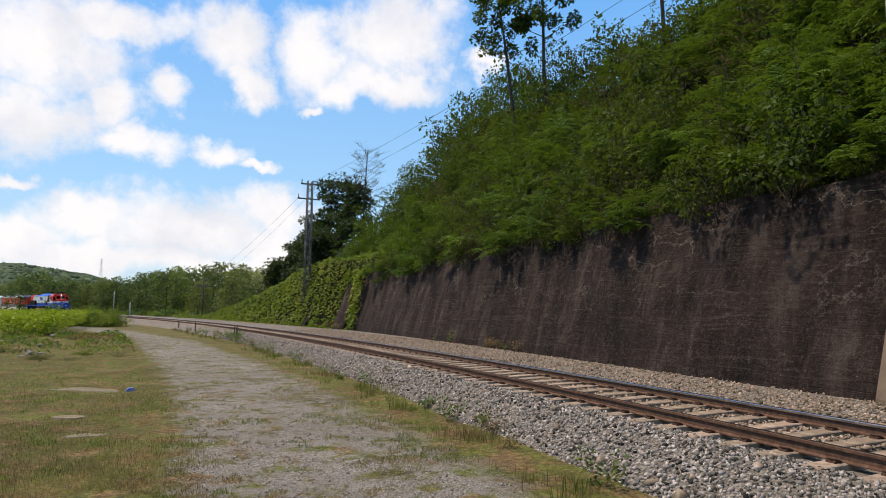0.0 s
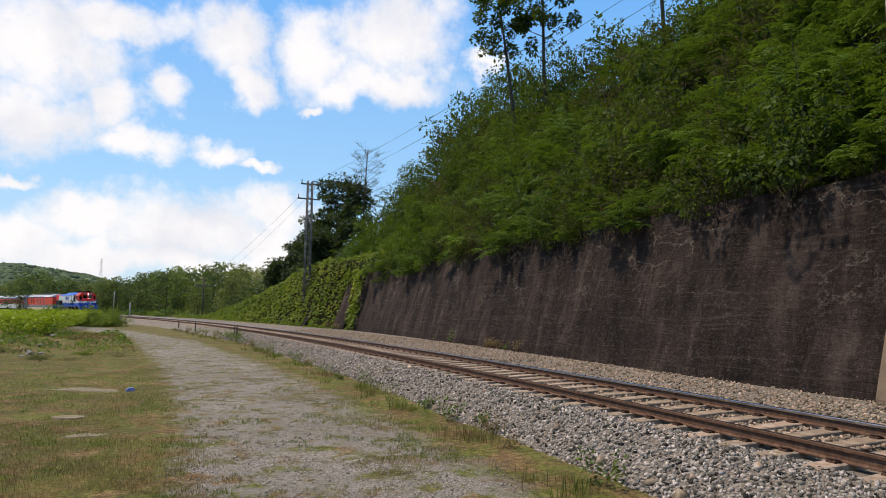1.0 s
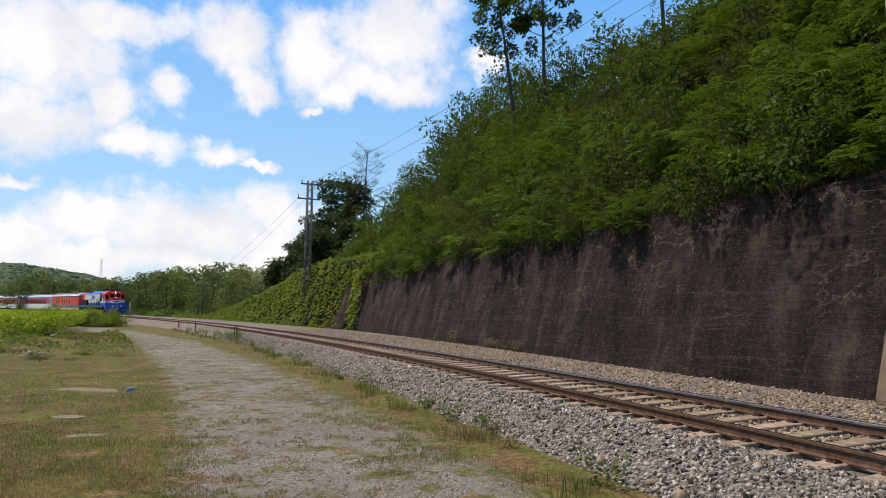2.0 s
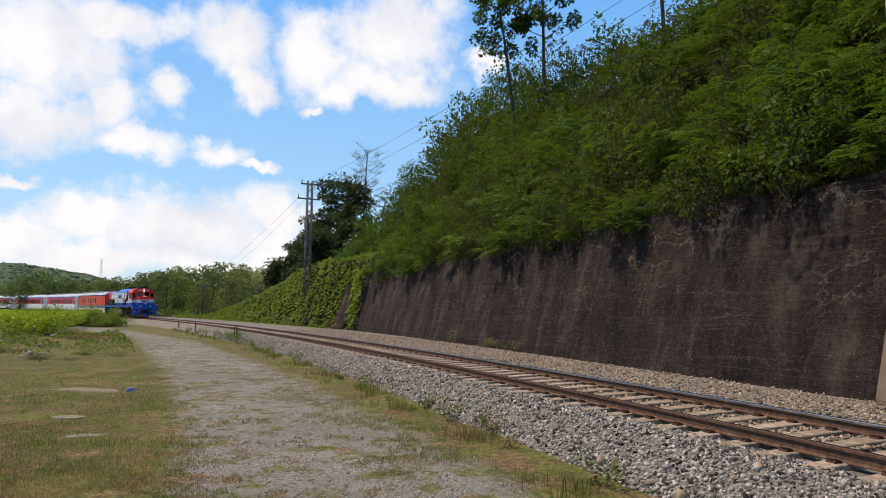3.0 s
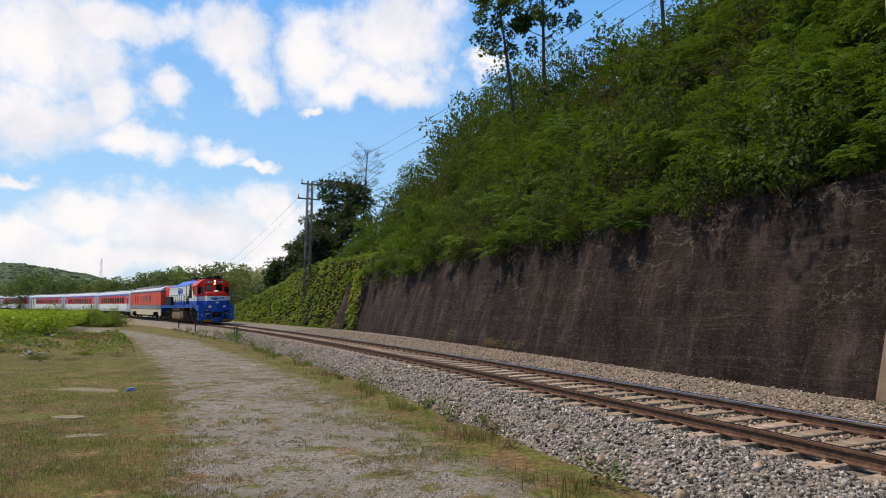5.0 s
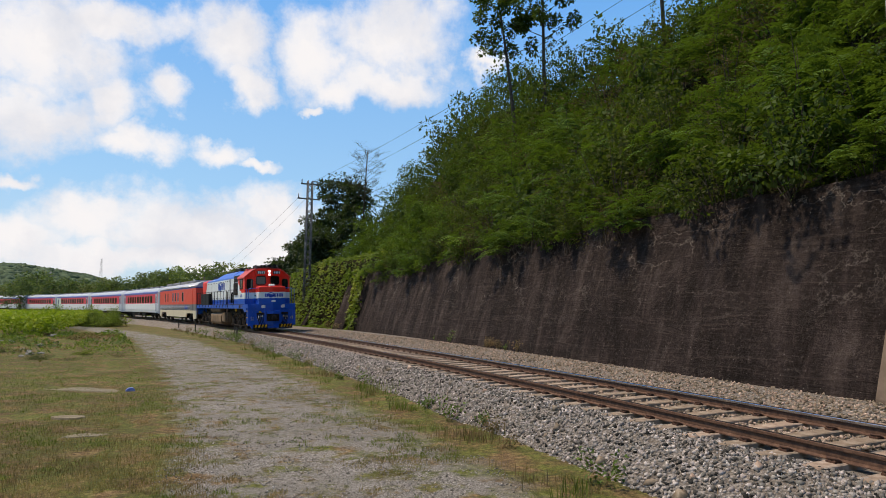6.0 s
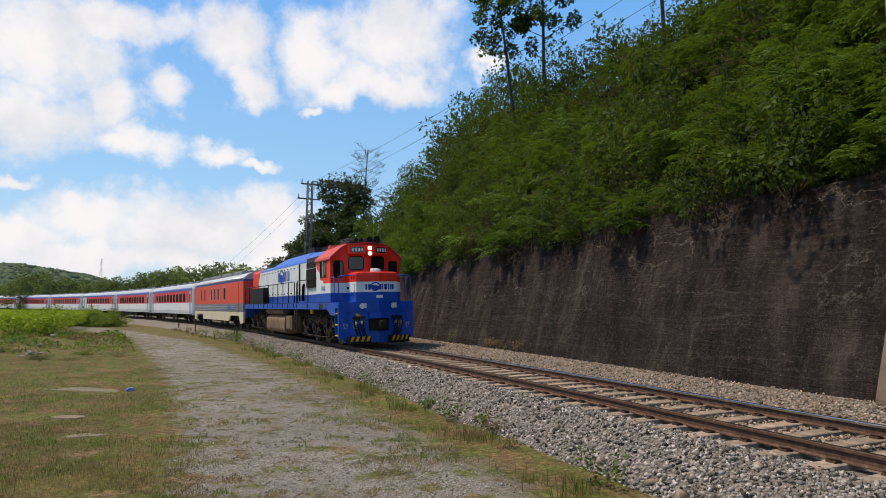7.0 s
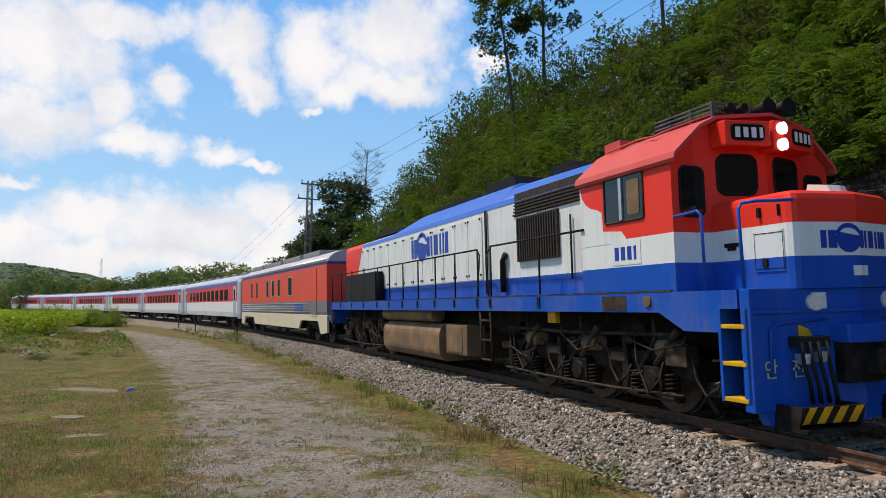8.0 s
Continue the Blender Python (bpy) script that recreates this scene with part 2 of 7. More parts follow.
def ground_material():
    """Dry and green grass, and a gravel way that runs beside the track."""
    m = bpy.data.materials.new("ground_grass_and_gravel")
    m.use_nodes = True
    nt = m.node_tree
    b = nt.nodes["Principled BSDF"]
    co = nt.nodes.new("ShaderNodeTexCoord").outputs["Object"]
    sep = nt.nodes.new("ShaderNodeSeparateXYZ")
    nt.links.new(co, sep.inputs[0])
    fine = noise_tex(nt, co, 13.0, 8.0, 0.8)
    mid = noise_tex(nt, co, 1.6, 5.0, 0.6)
    big = noise_tex(nt, co, 0.35, 4.0, 0.6)
    grass = ramp(nt, fine.outputs[0], [(0.36, (0.036, 0.022, 0.010)), (0.5, (0.155, 0.095, 0.040)), (0.64, (0.34, 0.225, 0.105))])
    green = ramp(nt, fine.outputs[0], [(0.36, (0.030, 0.036, 0.007)), (0.52, (0.108, 0.116, 0.021)), (0.66, (0.22, 0.212, 0.052))])
    grass = mix_col(nt, ramp(nt, mid.outputs[0], [(0.40, 0.0), (0.56, 1.0)]), grass, green)
    grav = ramp(nt, noise_tex(nt, co, 42.0, 6.0, 0.75).outputs[0], [(0.38, (0.05, 0.044, 0.036)), (0.5, (0.19, 0.17, 0.142)), (0.62, (0.46, 0.42, 0.37))])
    dirt = mix_col(nt, ramp(nt, big.outputs[0], [(0.4, 0.0), (0.6, 1.0)]), grav, ramp(nt, fine.outputs[0], [(0.36, (0.085, 0.075, 0.060)), (0.64, (0.27, 0.245, 0.205))]))
    grass = mix_col(nt, math_node(nt, "MULTIPLY", ramp(nt, noise_tex(nt, co, 0.9, 6.0, 0.7).outputs[0], [(0.44, 1.0), (0.56, 0.0)]), 0.38), grass, (0.055, 0.042, 0.016))
    # the gravel way runs beside the track: its middle bends with the line
    xy = math_node(nt, "MULTIPLY_ADD", sep.outputs[1], 0.338, sep.outputs[0])
    # x + 0.338 y along the way stays about constant near by and swings left farther off
    far_s = math_node(nt, "MULTIPLY", math_node(nt, "MULTIPLY", sep.outputs[1], sep.outputs[1]), 0.0036)
    across = math_node(nt, "ADD", xy, far_s)
    wob = math_node(nt, "MULTIPLY_ADD", math_node(nt, "SUBTRACT", mid.outputs[0], 0.5), 1.6, across)
    way = ramp(nt, math_node(nt, "MULTIPLY_ADD", wob, 0.1, 0.5), [(0.46, 0.0), (0.50, 1.0), (0.83, 1.0), (0.90, 0.0)])
    tufts = ramp(nt, noise_tex(nt, co, 2.4, 6.0, 0.7).outputs[0], [(0.49, 1.0), (0.60, 0.0)])
    way = math_node(nt, "MULTIPLY", way, tufts)
    col = mix_col(nt, way, grass, dirt)
    nt.links.new(col, b.inputs["Base Color"])
    b.inputs["Roughness"].default_value = 0.95
    b.inputs["Specular IOR Level"].default_value = 0.2
    bp = nt.nodes.new("ShaderNodeBump")
    bp.inputs["Strength"].default_value = 0.9
    bp.inputs["Distance"].default_value = 0.03
    nt.links.new(fine.outputs[0], bp.inputs["Height"])
    nt.links.new(bp.outputs[0], b.inputs["Normal"])
    return m


def ground_height(x, y):
    r = math.hypot(x, y)
    z = GROUND + 0.05 * noise.noise((x * 0.35, y * 0.35, 0)) + 0.02 * noise.noise((x * 1.7, y * 1.7, 3))
    # a low weedy heap before the field
    z += 0.42 * math.exp(-((x + 20.0) / 6.0) ** 2 - ((y - 36.0) / 4.5) ** 2)
    return z - max(0.0, r - 60) * 0.004


def build_ground():
    verts, faces = [(0, 0, ground_height(0, 0))], []
    radii, r = [], 0.8
    while r < 3000:
        radii.append(r)
        r *= 1.055
    k = 180
    for r in radii:
        for j in range(k):
            a = 2 * math.pi * j / k
            x, y = r * math.sin(a), r * math.cos(a)
            verts.append((x, y, ground_height(x, y)))
    for j in range(k):
        faces.append((0, 1 + (j + 1) % k, 1 + j))
    for i in range(len(radii) - 1):
        for j in range(k):
            a, b2 = 1 + i * k + j, 1 + i * k + (j + 1) % k
            faces.append((a, b2, b2 + k, a + k))
    ob = new("ground", mesh_from("ground", verts, faces, ground_material(), smooth=True))
    tagged(ob, "worn dry grass and grey gravel ground beside railway", "ground", kind="structure")


build_ground()

# ---- track bed ----
BED = [(-7.5, -0.42), (-4.6, -0.16), (-3.4, -0.12), (-1.9, -0.17), (-1.25, -0.19), (-0.95, -0.23), (-0.6, -0.23), (0.6, -0.23), (0.95, -0.21), (1.2, -0.165), (1.7, -0.18), (2.2, -0.40), (2.75, -0.66), (3.3, -0.9)]


def bed_z(n):
    return float(np.interp(n, [p[0] for p in BED], [p[1] for p in BED]))


def build_bed():
    ss = list(np.arange(16, -60, -0.5)) + list(np.arange(-60, -400, -3.0))
    v, f = sweep(ss, BED)
    ob = new("track_bed", mesh_from("track_bed", v, f, M_BED, smooth=True))
    tagged(ob, "sloping grey crushed stone bed under the rails", "track bed", kind="structure")


build_bed()
RAIL_TOP = 0.0
RAIL_H = 0.153
RAIL_PROFILE = [(-0.0635, -0.153), (-0.0635, -0.143), (-0.012, -0.128), (-0.0085, -0.05), (-0.0325, -0.04), (-0.0325, -0.008), (-0.027, -0.001),
                (0.027, -0.001), (0.0325, -0.008), (0.0325, -0.04), (0.0085, -0.05), (0.012, -0.128), (0.0635, -0.143), (0.0635, -0.153)]


def build_track():
    track = thing("railway_track", "single railway track with rusty rails on concrete sleepers", "railway track")
    ss = list(np.arange(18, -90, -0.75)) + list(np.arange(-90, -400, -2.0))
    for side in (-0.75, 0.75):
        prof = [(side + n, z) for n, z in RAIL_PROFILE]
        v, f = sweep(ss, prof)
        k = len(prof) - 1
        shiny = (6, 7, 8) if side < 0 else (5, 6)
        mi = [1 if (i % k) in shiny else 0 for i in range(len(f))]
        ob = new("rail", mesh_from("rail", v, f, [M_RAIL, M_RAILTOP], mi))
        ob.parent = track
        tagged(ob, "long rusty steel rail with a polished top")
    # sleepers
    bm = bmesh.new()
    prof = [(-0.14, -0.10), (0.14, -0.10), (0.115, 0.07), (-0.115, 0.07)]
    add_prism(bm, prof, "y", -1.25, 1.25)
    for v in bm.verts:
        if abs(v.co.y) < 1.3 and v.co.z > 0:
            v.co.z = 0.055
    bmesh.ops.bevel(bm, geom=list(bm.edges), offset=0.012, segments=1, affect="EDGES")
    me = bpy.data.meshes.new("sleeper")
    bm.to_mesh(me)
    bm.free()
    me.materials.append(M_SLEEPER)
    bm = bmesh.new()
    add_tube(bm, [(-0.06, 0, 0.0), (-0.06, 0.05, 0.03), (0, 0.075, 0.035), (0.06, 0.05, 0.03), (0.06, 0, 0.0)], 0.014, 5)
    add_box(bm, -0.055, 0.055, -0.01, 0.09, -0.02, 0.012)
    clip = bpy.data.meshes.new("rail_clip")
    bm.to_mesh(clip)
    bm.free()
    clip.materials.append(M_CLIP)
    s, i = 10.2 - 0.6 * 1.0, 0
    while s > -150:
        m = track_pose(s, 0.3)
        m = m @ pose(0, 0, -0.2 - 0.005, 0, 0, random.uniform(-0.6, 0.6))
        sl = new("sleeper", me)
        sl.parent = track
        sl.matrix_world = m
        if s > -42:
            for y, turn in ((-0.84, 180), (-0.66, 0), (0.66, 180), (0.84, 0)):
                c = new("rail_clip", clip)
                c.parent = sl
                c.matrix_local = pose(0, y, 0.065, 0, 0, turn)
        s -= 0.6
        i += 1


build_track()

# ---- retaining wall and hill ----
def wall_material():
    m = bpy.data.materials.new("stained_wall_concrete")
    m.use_nodes = True
    nt = m.node_tree
    b = nt.nodes["Principled BSDF"]
    co = nt.nodes.new("ShaderNodeTexCoord").outputs["Object"]
    mp = nt.nodes.new("ShaderNodeMapping")
    nt.links.new(co, mp.inputs[0])
    mp.inputs["Rotation"].default_value = (0, 0, math.atan2(WALL_D.x, WALL_D.y))
    w = mp.outputs[0]
    st = nt.nodes.new("ShaderNodeMapping")
    nt.links.new(w, st.inputs[0])
    st.inputs["Scale"].default_value = (0.8, 0.8, 0.11)
    streak = noise_tex(nt, st.outputs[0], 1.6, 7.0, 0.65, 0.4)
    lay = nt.nodes.new("ShaderNodeMapping")
    nt.links.new(w, lay.inputs[0])
    lay.inputs["Scale"].default_value = (0.5, 0.4, 5.5)
    layers = noise_tex(nt, lay.outputs[0], 0.9, 8.0, 0.75, 1.6)
    fine = noise_tex(nt, w, 9.0, 9.0, 0.8)
    col = ramp(nt, streak.outputs[0], [(0.36, (0.0115, 0.0078, 0.0064)), (0.53, (0.028, 0.0194, 0.0162)), (0.70, (0.074, 0.054, 0.045))])
    col = mix_col(nt, math_node(nt, "MULTIPLY", ramp(nt, layers.outputs[0], [(0.54, 0.0), (0.70, 1.0)]), 0.45), col, (0.095, 0.072, 0.058))
    col = mix_col(nt, math_node(nt, "MULTIPLY", ramp(nt, fine.outputs[0], [(0.52, 0.0), (0.66, 1.0)]), 0.5), col, (0.11, 0.085, 0.070))
    # pale cracked seams, mostly in the upper half
    vor = nd(nt, "ShaderNodeTexVoronoi", feature="DISTANCE_TO_EDGE")
    sv = nt.nodes.new("ShaderNodeMapping")
    nt.links.new(w, sv.inputs[0])
    sv.inputs["Scale"].default_value = (0.6, 0.42, 1.5)
    bent = vec_node(nt, "ADD", sv.outputs[0], vec_node(nt, "MULTIPLY", noise_tex(nt, w, 2.2, 6.0, 0.7).outputs["Color"], (0.8, 0.8, 0.8)))
    nt.links.new(bent, vor.inputs["Vector"])
    vor.inputs["Scale"].default_value = 1.3
    sz = nt.nodes.new("ShaderNodeSeparateXYZ")
    nt.links.new(co, sz.inputs[0])
    seam = math_node(nt, "MULTIPLY", ramp(nt, vor.outputs["Distance"], [(0.0, 1.0), (0.022, 0.0)]), ramp(nt, noise_tex(nt, w, 0.55, 5.0, 0.7).outputs[0], [(0.47, 0.0), (0.6, 1.0)]))
    seam = math_node(nt, "MULTIPLY", seam, ramp(nt, math_node(nt, "MULTIPLY", sz.outputs[2], 0.25), [(0.3, 0.25), (0.62, 0.9)]))
    col = mix_col(nt, seam, col, (0.20, 0.165, 0.135))
    spots = ramp(nt, noise_tex(nt, w, 26.0, 3.0, 0.5).outputs[0], [(0.70, 0.0), (0.74, 0.8)])
    col = mix_col(nt, spots, col, (0.22, 0.20, 0.18))
    nt.links.new(col, b.inputs["Base Color"])
    b.inputs["Roughness"].default_value = 0.95
    b.inputs["Specular IOR Level"].default_value = 0.12
    bp = nt.nodes.new("ShaderNodeBump")
    bp.inputs["Strength"].default_value = 0.8
    bp.inputs["Distance"].default_value = 0.09
    nt.links.new(math_node(nt, "ADD", fine.outputs[0], layers.outputs[0]), bp.inputs["Height"])
    nt.links.new(bp.outputs[0], b.inputs["Normal"])
    return m


M_WALL = wall_material()
# Earth toned near black: the shade under the bushes is in its colour.
M_SHADESOIL = material("shade_toned_soil", [(0.012, 0.010, 0.005), (0.025, 0.021, 0.009), (0.04, 0.034, 0.015)], 1.5, 0.95, 1.0, 8, spec=0.05)
WALL_H, BATTER = 4.05, 0.30


def hill_z(w, b):
    """The hill's height: w along the wall, b behind the wall's foot."""
    ends = np.interp(w, [-30, 8, 14, 28, 35, 42, 54, 60, 67, 80, 110], [1.0, 0.98, 0.94, 0.87, 0.92, 0.95, 1.12, 0.95, 0.55, 0.22, 0.0])
    top = np.interp(w, [-30, 34, 40, 46, 55, 60, 66, 80, 92], [3.85, 3.8, 4.2, 4.8, 5.2, 4.0, 2.4, 0.9, 0.0])
    back = max(0.0, w - 38) * 0.12
    rise = np.interp(b - back, [1.4, 1.9, 16.5, 24, 60], [-0.15, 0.0, 15.6, 17.5, 15.0])
    return float(top + ends * rise) + 0.35 * noise.noise((w * 0.25, b * 0.25, 5)) * min(1, max(0, b - 1.5))


def build_wall():
    verts, faces = [], []
    ws = np.arange(-14, 37.45, 0.4)
    zs = np.linspace(-0.5, WALL_H, 13)
    for w in ws:
        for z in zs:
            d = 0.035 * noise.noise((w * 0.5, z * 0.9, 2)) + 0.018 * noise.noise((w * 2.1, z * 2.6, 7))
            verts.append(wf(w, BATTER * max(z, 0) + d, z + (0.12 * noise.noise((w * 0.3, 9, 1)) if z == zs[-1] else 0)))
        verts.append(wf(w, BATTER * WALL_H + 0.5, WALL_H))
        verts.append(wf(w, BATTER * WALL_H + 0.5, -0.5))
    k = len(zs) + 2
    for i in range(len(ws) - 1):
        for j in range(k):
            a, b = i * k + j, i * k + (j + 1) % k
            faces.append((a, b, b + k, a + k))
    faces.append(tuple(range(k)))
    faces.append(tuple(range((len(ws) - 1) * k, len(ws) * k)))
    ob = new("wall_retaining", mesh_from("wall_retaining", verts, faces, M_WALL, smooth=False))
    tagged(ob, "tall leaning retaining wall of dark stained concrete", "wall", kind="structure")


def build_hill():
    verts, faces = [], []
    ws = np.arange(-30, 111, 1.0)
    bs = [1.45, 1.9] + list(np.arange(2.5, 26, 0.9)) + [30, 40, 60]
    for w in ws:
        foot = 0.0 if w < 38 else min(1.0, (w - 38) / 3)
        verts.append(wf(w, 1.45 - 1.35 * foot, -0.6))
        for b in bs:
            b2 = b - (0.55 * foot if b < 1.6 else 0)
            verts.append(wf(w, b2, hill_z(w, b)))
        verts.append(wf(w, 62, -1))
    k = len(bs) + 2
    for i in range(len(ws) - 1):
        for j in range(k - 1):
            a = i * k + j
            faces.append((a, a + 1, a + 1 + k, a + k))
    ob = new("hillside", mesh_from("hillside", verts, faces, M_SHADESOIL, smooth=True))
    tagged(ob, "steep overgrown earth hillside above the retaining wall", "hill", kind="structure")


def bank_top(s):
    """The height of the grown-over bank beyond the wall, at its brow."""
    return float(np.interp(s, [-92, -84, -80, -72, -66, -60, -56, -52, -48, -41, -34], [-0.2, 0.3, 0.8, 1.6, 2.3, 3.4, 3.9, 4.6, 5.1, 5.3, 5.3]))


def bank_at(s, t):
    """A place on the bank: t from 0 at its foot over 0.5 at the brow to 1 at the back."""
    foot = float(np.interp(s, [-60, -44, -36], [-4.6, -5.0, -6.2]))
    n = float(np.interp(t, [0, 0.5, 1.0], [foot, foot - 1.9, foot - 8.0]))
    z = float(np.interp(t, [0, 0.12, 0.5, 1.0], [-0.35, -0.1, bank_top(s), bank_top(s) + 1.0]))
    return tf(s, n, z, False)


def build_bank():
    ss, ts = np.arange(-94, -35, 1.0), np.linspace(0, 1, 11)
    verts = [bank_at(s, t) for s in ss for t in ts]
    k = len(ts)
    faces = [(i * k + j, i * k + j + 1, (i + 1) * k + j + 1, (i + 1) * k + j) for i in range(len(ss) - 1) for j in range(k - 1)]
    ob = new("bank", mesh_from("bank", verts, faces, M_SHADESOIL, smooth=True))
    tagged(ob, "low earth bank beside the track under vines", "bank", kind="structure")


# ribs on the bank: from and to along the track, and how far up they stand bare
RIBS = ((-39.9, -38.3, 0.40), (-37.5, -36.3, 0.43), (-45.8, -45.0, 0.22))


def build_buttress():
    """Leaning concrete ribs beside the wall's far end and the pale pier at its near end."""
    for s0, s1, up in RIBS:
        bm = bmesh.new()
        for s in (s0, s1):
            h = line_at(s)[2]
            out = Vector((math.sin(h), -math.cos(h), 0.3)).normalized()
            for t, off in ((0.0, 0.15), (up, 0.15), (up, -0.5), (0.0, -0.5)):
                bm.verts.new(bank_at(s, t) + out * off)
        bm.verts.ensure_lookup_table()
        v = bm.verts
        for q in ((0, 1, 2, 3), (7, 6, 5, 4), (0, 4, 5, 1), (1, 5, 6, 2), (2, 6, 7, 3), (3, 7, 4, 0)):
            bm.faces.new([v[i] for i in q])
        bmesh.ops.bevel(bm, geom=list(bm.edges), offset=0.04, segments=1, affect="EDGES")
        ob = part("wall_rib", bm, M_WALL)
        tagged(ob, "leaning dark concrete rib half grown over", "wall", "ribs beside the wall", "structure")
    bm = bmesh.new()
    for ww in (-0.85, -0.24):
        for b, z in ((-0.10, -0.5), (-0.10, 0.05), (1.05, 4.0), (1.5, 4.0), (1.2, -0.5)):
            bm.verts.new(wf(ww, b, z))
    bm.verts.ensure_lookup_table()
    v = bm.verts
    for q in ((0, 1, 2, 3, 4), (9, 8, 7, 6, 5), (0, 5, 6, 1), (1, 6, 7, 2), (2, 7, 8, 3), (3, 8, 9, 4), (4, 9, 5, 0)):
        bm.faces.new([v[i] for i in q])
    ob = part("wall_pier", bm, material("pale_pier_concrete", [(0.10, 0.07, 0.05), (0.20, 0.145, 0.10)], 2.0, 0.9, 0.5, 20))
    tagged(ob, "pale tan concrete pier at the wall", "wall", kind="structure")


build_wall()
build_hill()
build_bank()
build_buttress()


# ---- loose stones, grass, weeds ----
RNG = np.random.default_rng(11)


def mesh_np(name, verts, faces, mat, smooth=False):
    """A mesh from arrays: verts (n, 3), faces (m, 3 or 4)."""
    verts, faces = np.asarray(verts, dtype=np.float32), np.asarray(faces, dtype=np.int32)
    k = faces.shape[1]
    me = bpy.data.meshes.new(name)
    me.vertices.add(len(verts))
    me.vertices.foreach_set("co", verts.ravel())
    me.loops.add(faces.size)
    me.loops.foreach_set("vertex_index", faces.ravel())
    me.polygons.add(len(faces))
    me.polygons.foreach_set("loop_start", np.arange(0, faces.size, k, dtype=np.int32))
    me.polygons.foreach_set("loop_total", np.full(len(faces), k, dtype=np.int32))
    if smooth:
        me.polygons.foreach_set("use_smooth", np.ones(len(faces), dtype=bool))
    me.materials.append(mat)
    me.update(calc_edges=True)
    return me


def rotations(n, rng, tilt=None):
    """n random rotation matrices; tilt limits how far they lean from upright (radians)."""
    if tilt is None:
        q = rng.normal(size=(n, 4))
        q /= np.linalg.norm(q, axis=1)[:, None]
        w, x, y, z = q.T
        return np.stack([np.stack([1 - 2 * (y * y + z * z), 2 * (x * y - z * w), 2 * (x * z + y * w)], -1),
                         np.stack([2 * (x * y + z * w), 1 - 2 * (x * x + z * z), 2 * (y * z - x * w)], -1),
                         np.stack([2 * (x * z - y * w), 2 * (y * z + x * w), 1 - 2 * (x * x + y * y)], -1)], 1)
    a, t = rng.uniform(0, 2 * np.pi, n), rng.uniform(0, 1, n) * tilt
    ca, sa, ct, st = np.cos(a), np.sin(a), np.cos(t), np.sin(t)
    o, one = np.zeros(n), np.ones(n)
    rz = np.stack([np.stack([ca, -sa, o], -1), np.stack([sa, ca, o], -1), np.stack([o, o, one], -1)], 1)
    rx = np.stack([np.stack([one, o, o], -1), np.stack([o, ct, -st], -1), np.stack([o, st, ct], -1)], 1)
    return rz @ rx


def scatter(base_v, base_f, places, rots, scales):
    """One array of many copies of a small mesh."""
    n, k = len(places), len(base_v)
    v = np.einsum("nij,kj->nki", rots, base_v) * np.asarray(scales).reshape(n, -1, 1 if np.ndim(scales) == 1 else 3)[:, :1, :] + places[:, None, :]
    f = (base_f[None] + (np.arange(n) * k)[:, None, None]).reshape(-1, base_f.shape[1])
    return v.reshape(-1, 3), f


CUBE_V = np.array([(-1, -1, -1), (1, -1, -1), (1, 1, -1), (-1, 1, -1), (-1, -1, 1), (1, -1, 1), (1, 1, 1), (-1, 1, 1)], float)
CUBE_F = np.array([(0, 3, 2, 1), (4, 5, 6, 7), (0, 1, 5, 4), (1, 2, 6, 5), (2, 3, 7, 6), (3, 0, 4, 7)])


OCT_V = np.array([(1, 0, 0), (-1, 0, 0), (0, 1, 0), (0, -1, 0), (0, 0, 0.8), (0, 0, -0.8)], float)
OCT_F = np.array([(0, 2, 4), (2, 1, 4), (1, 3, 4), (3, 0, 4), (2, 0, 5), (1, 2, 5), (3, 1, 5), (0, 3, 5)])


def tf_many(s, n, z):
    c, q = math.cos(CANT), math.sin(CANT)
    n, z = n * c + z * q, z * c - n * q
    x, y, h = np.interp(s, S_AX, _x), np.interp(s, S_AX, _y), np.interp(s, S_AX, _h)
    return np.stack([x + n * np.sin(h), y - n * np.cos(h), z], -1)


def stones(name, count, s_lo, s_hi, n_lo, n_hi, size, mat, label, lift=0.0, keep=None):
    s = s_hi - (s_hi - s_lo) * RNG.uniform(0, 1, count) ** 1.25
    n = RNG.uniform(n_lo, n_hi, count)
    if keep is not None:
        k = keep(s, n)
        s, n = s[k], n[k]
    m = len(s)
    z = np.interp(n, [p[0] for p in BED], [p[1] for p in BED]) + RNG.uniform(-0.4, 0.9, m) * size * 0.6 + lift
    ctr = tf_many(s, n, z)
    sc = size * RNG.uniform(0.45, 1.25, m)
    v, f = scatter(CUBE_V, CUBE_F, ctr * 0, rotations(m, RNG), sc)
    v = v.reshape(m, 8, 3)
    v *= RNG.uniform(0.55, 1.0, (m, 8, 1))
    v *= RNG.uniform(0.5, 1.35, (m, 1, 3))
    v += ctr[:, None, :]
    ob = new(name, mesh_np(name, v.reshape(-1, 3), f, mat))
    return tagged(ob, label, "ballast stones", kind="stuff")


def clear_of_rails(s, n):
    return (np.abs(np.abs(n) - 0.75) > 0.085)


def between_sleepers(s, n):
    off = np.abs((s - 9.6) / 0.6 - np.round((s - 9.6) / 0.6)) * 0.6
    return clear_of_rails(s, n) & ((off > 0.14) | (RNG.uniform(0, 1, len(s)) < 0.05))


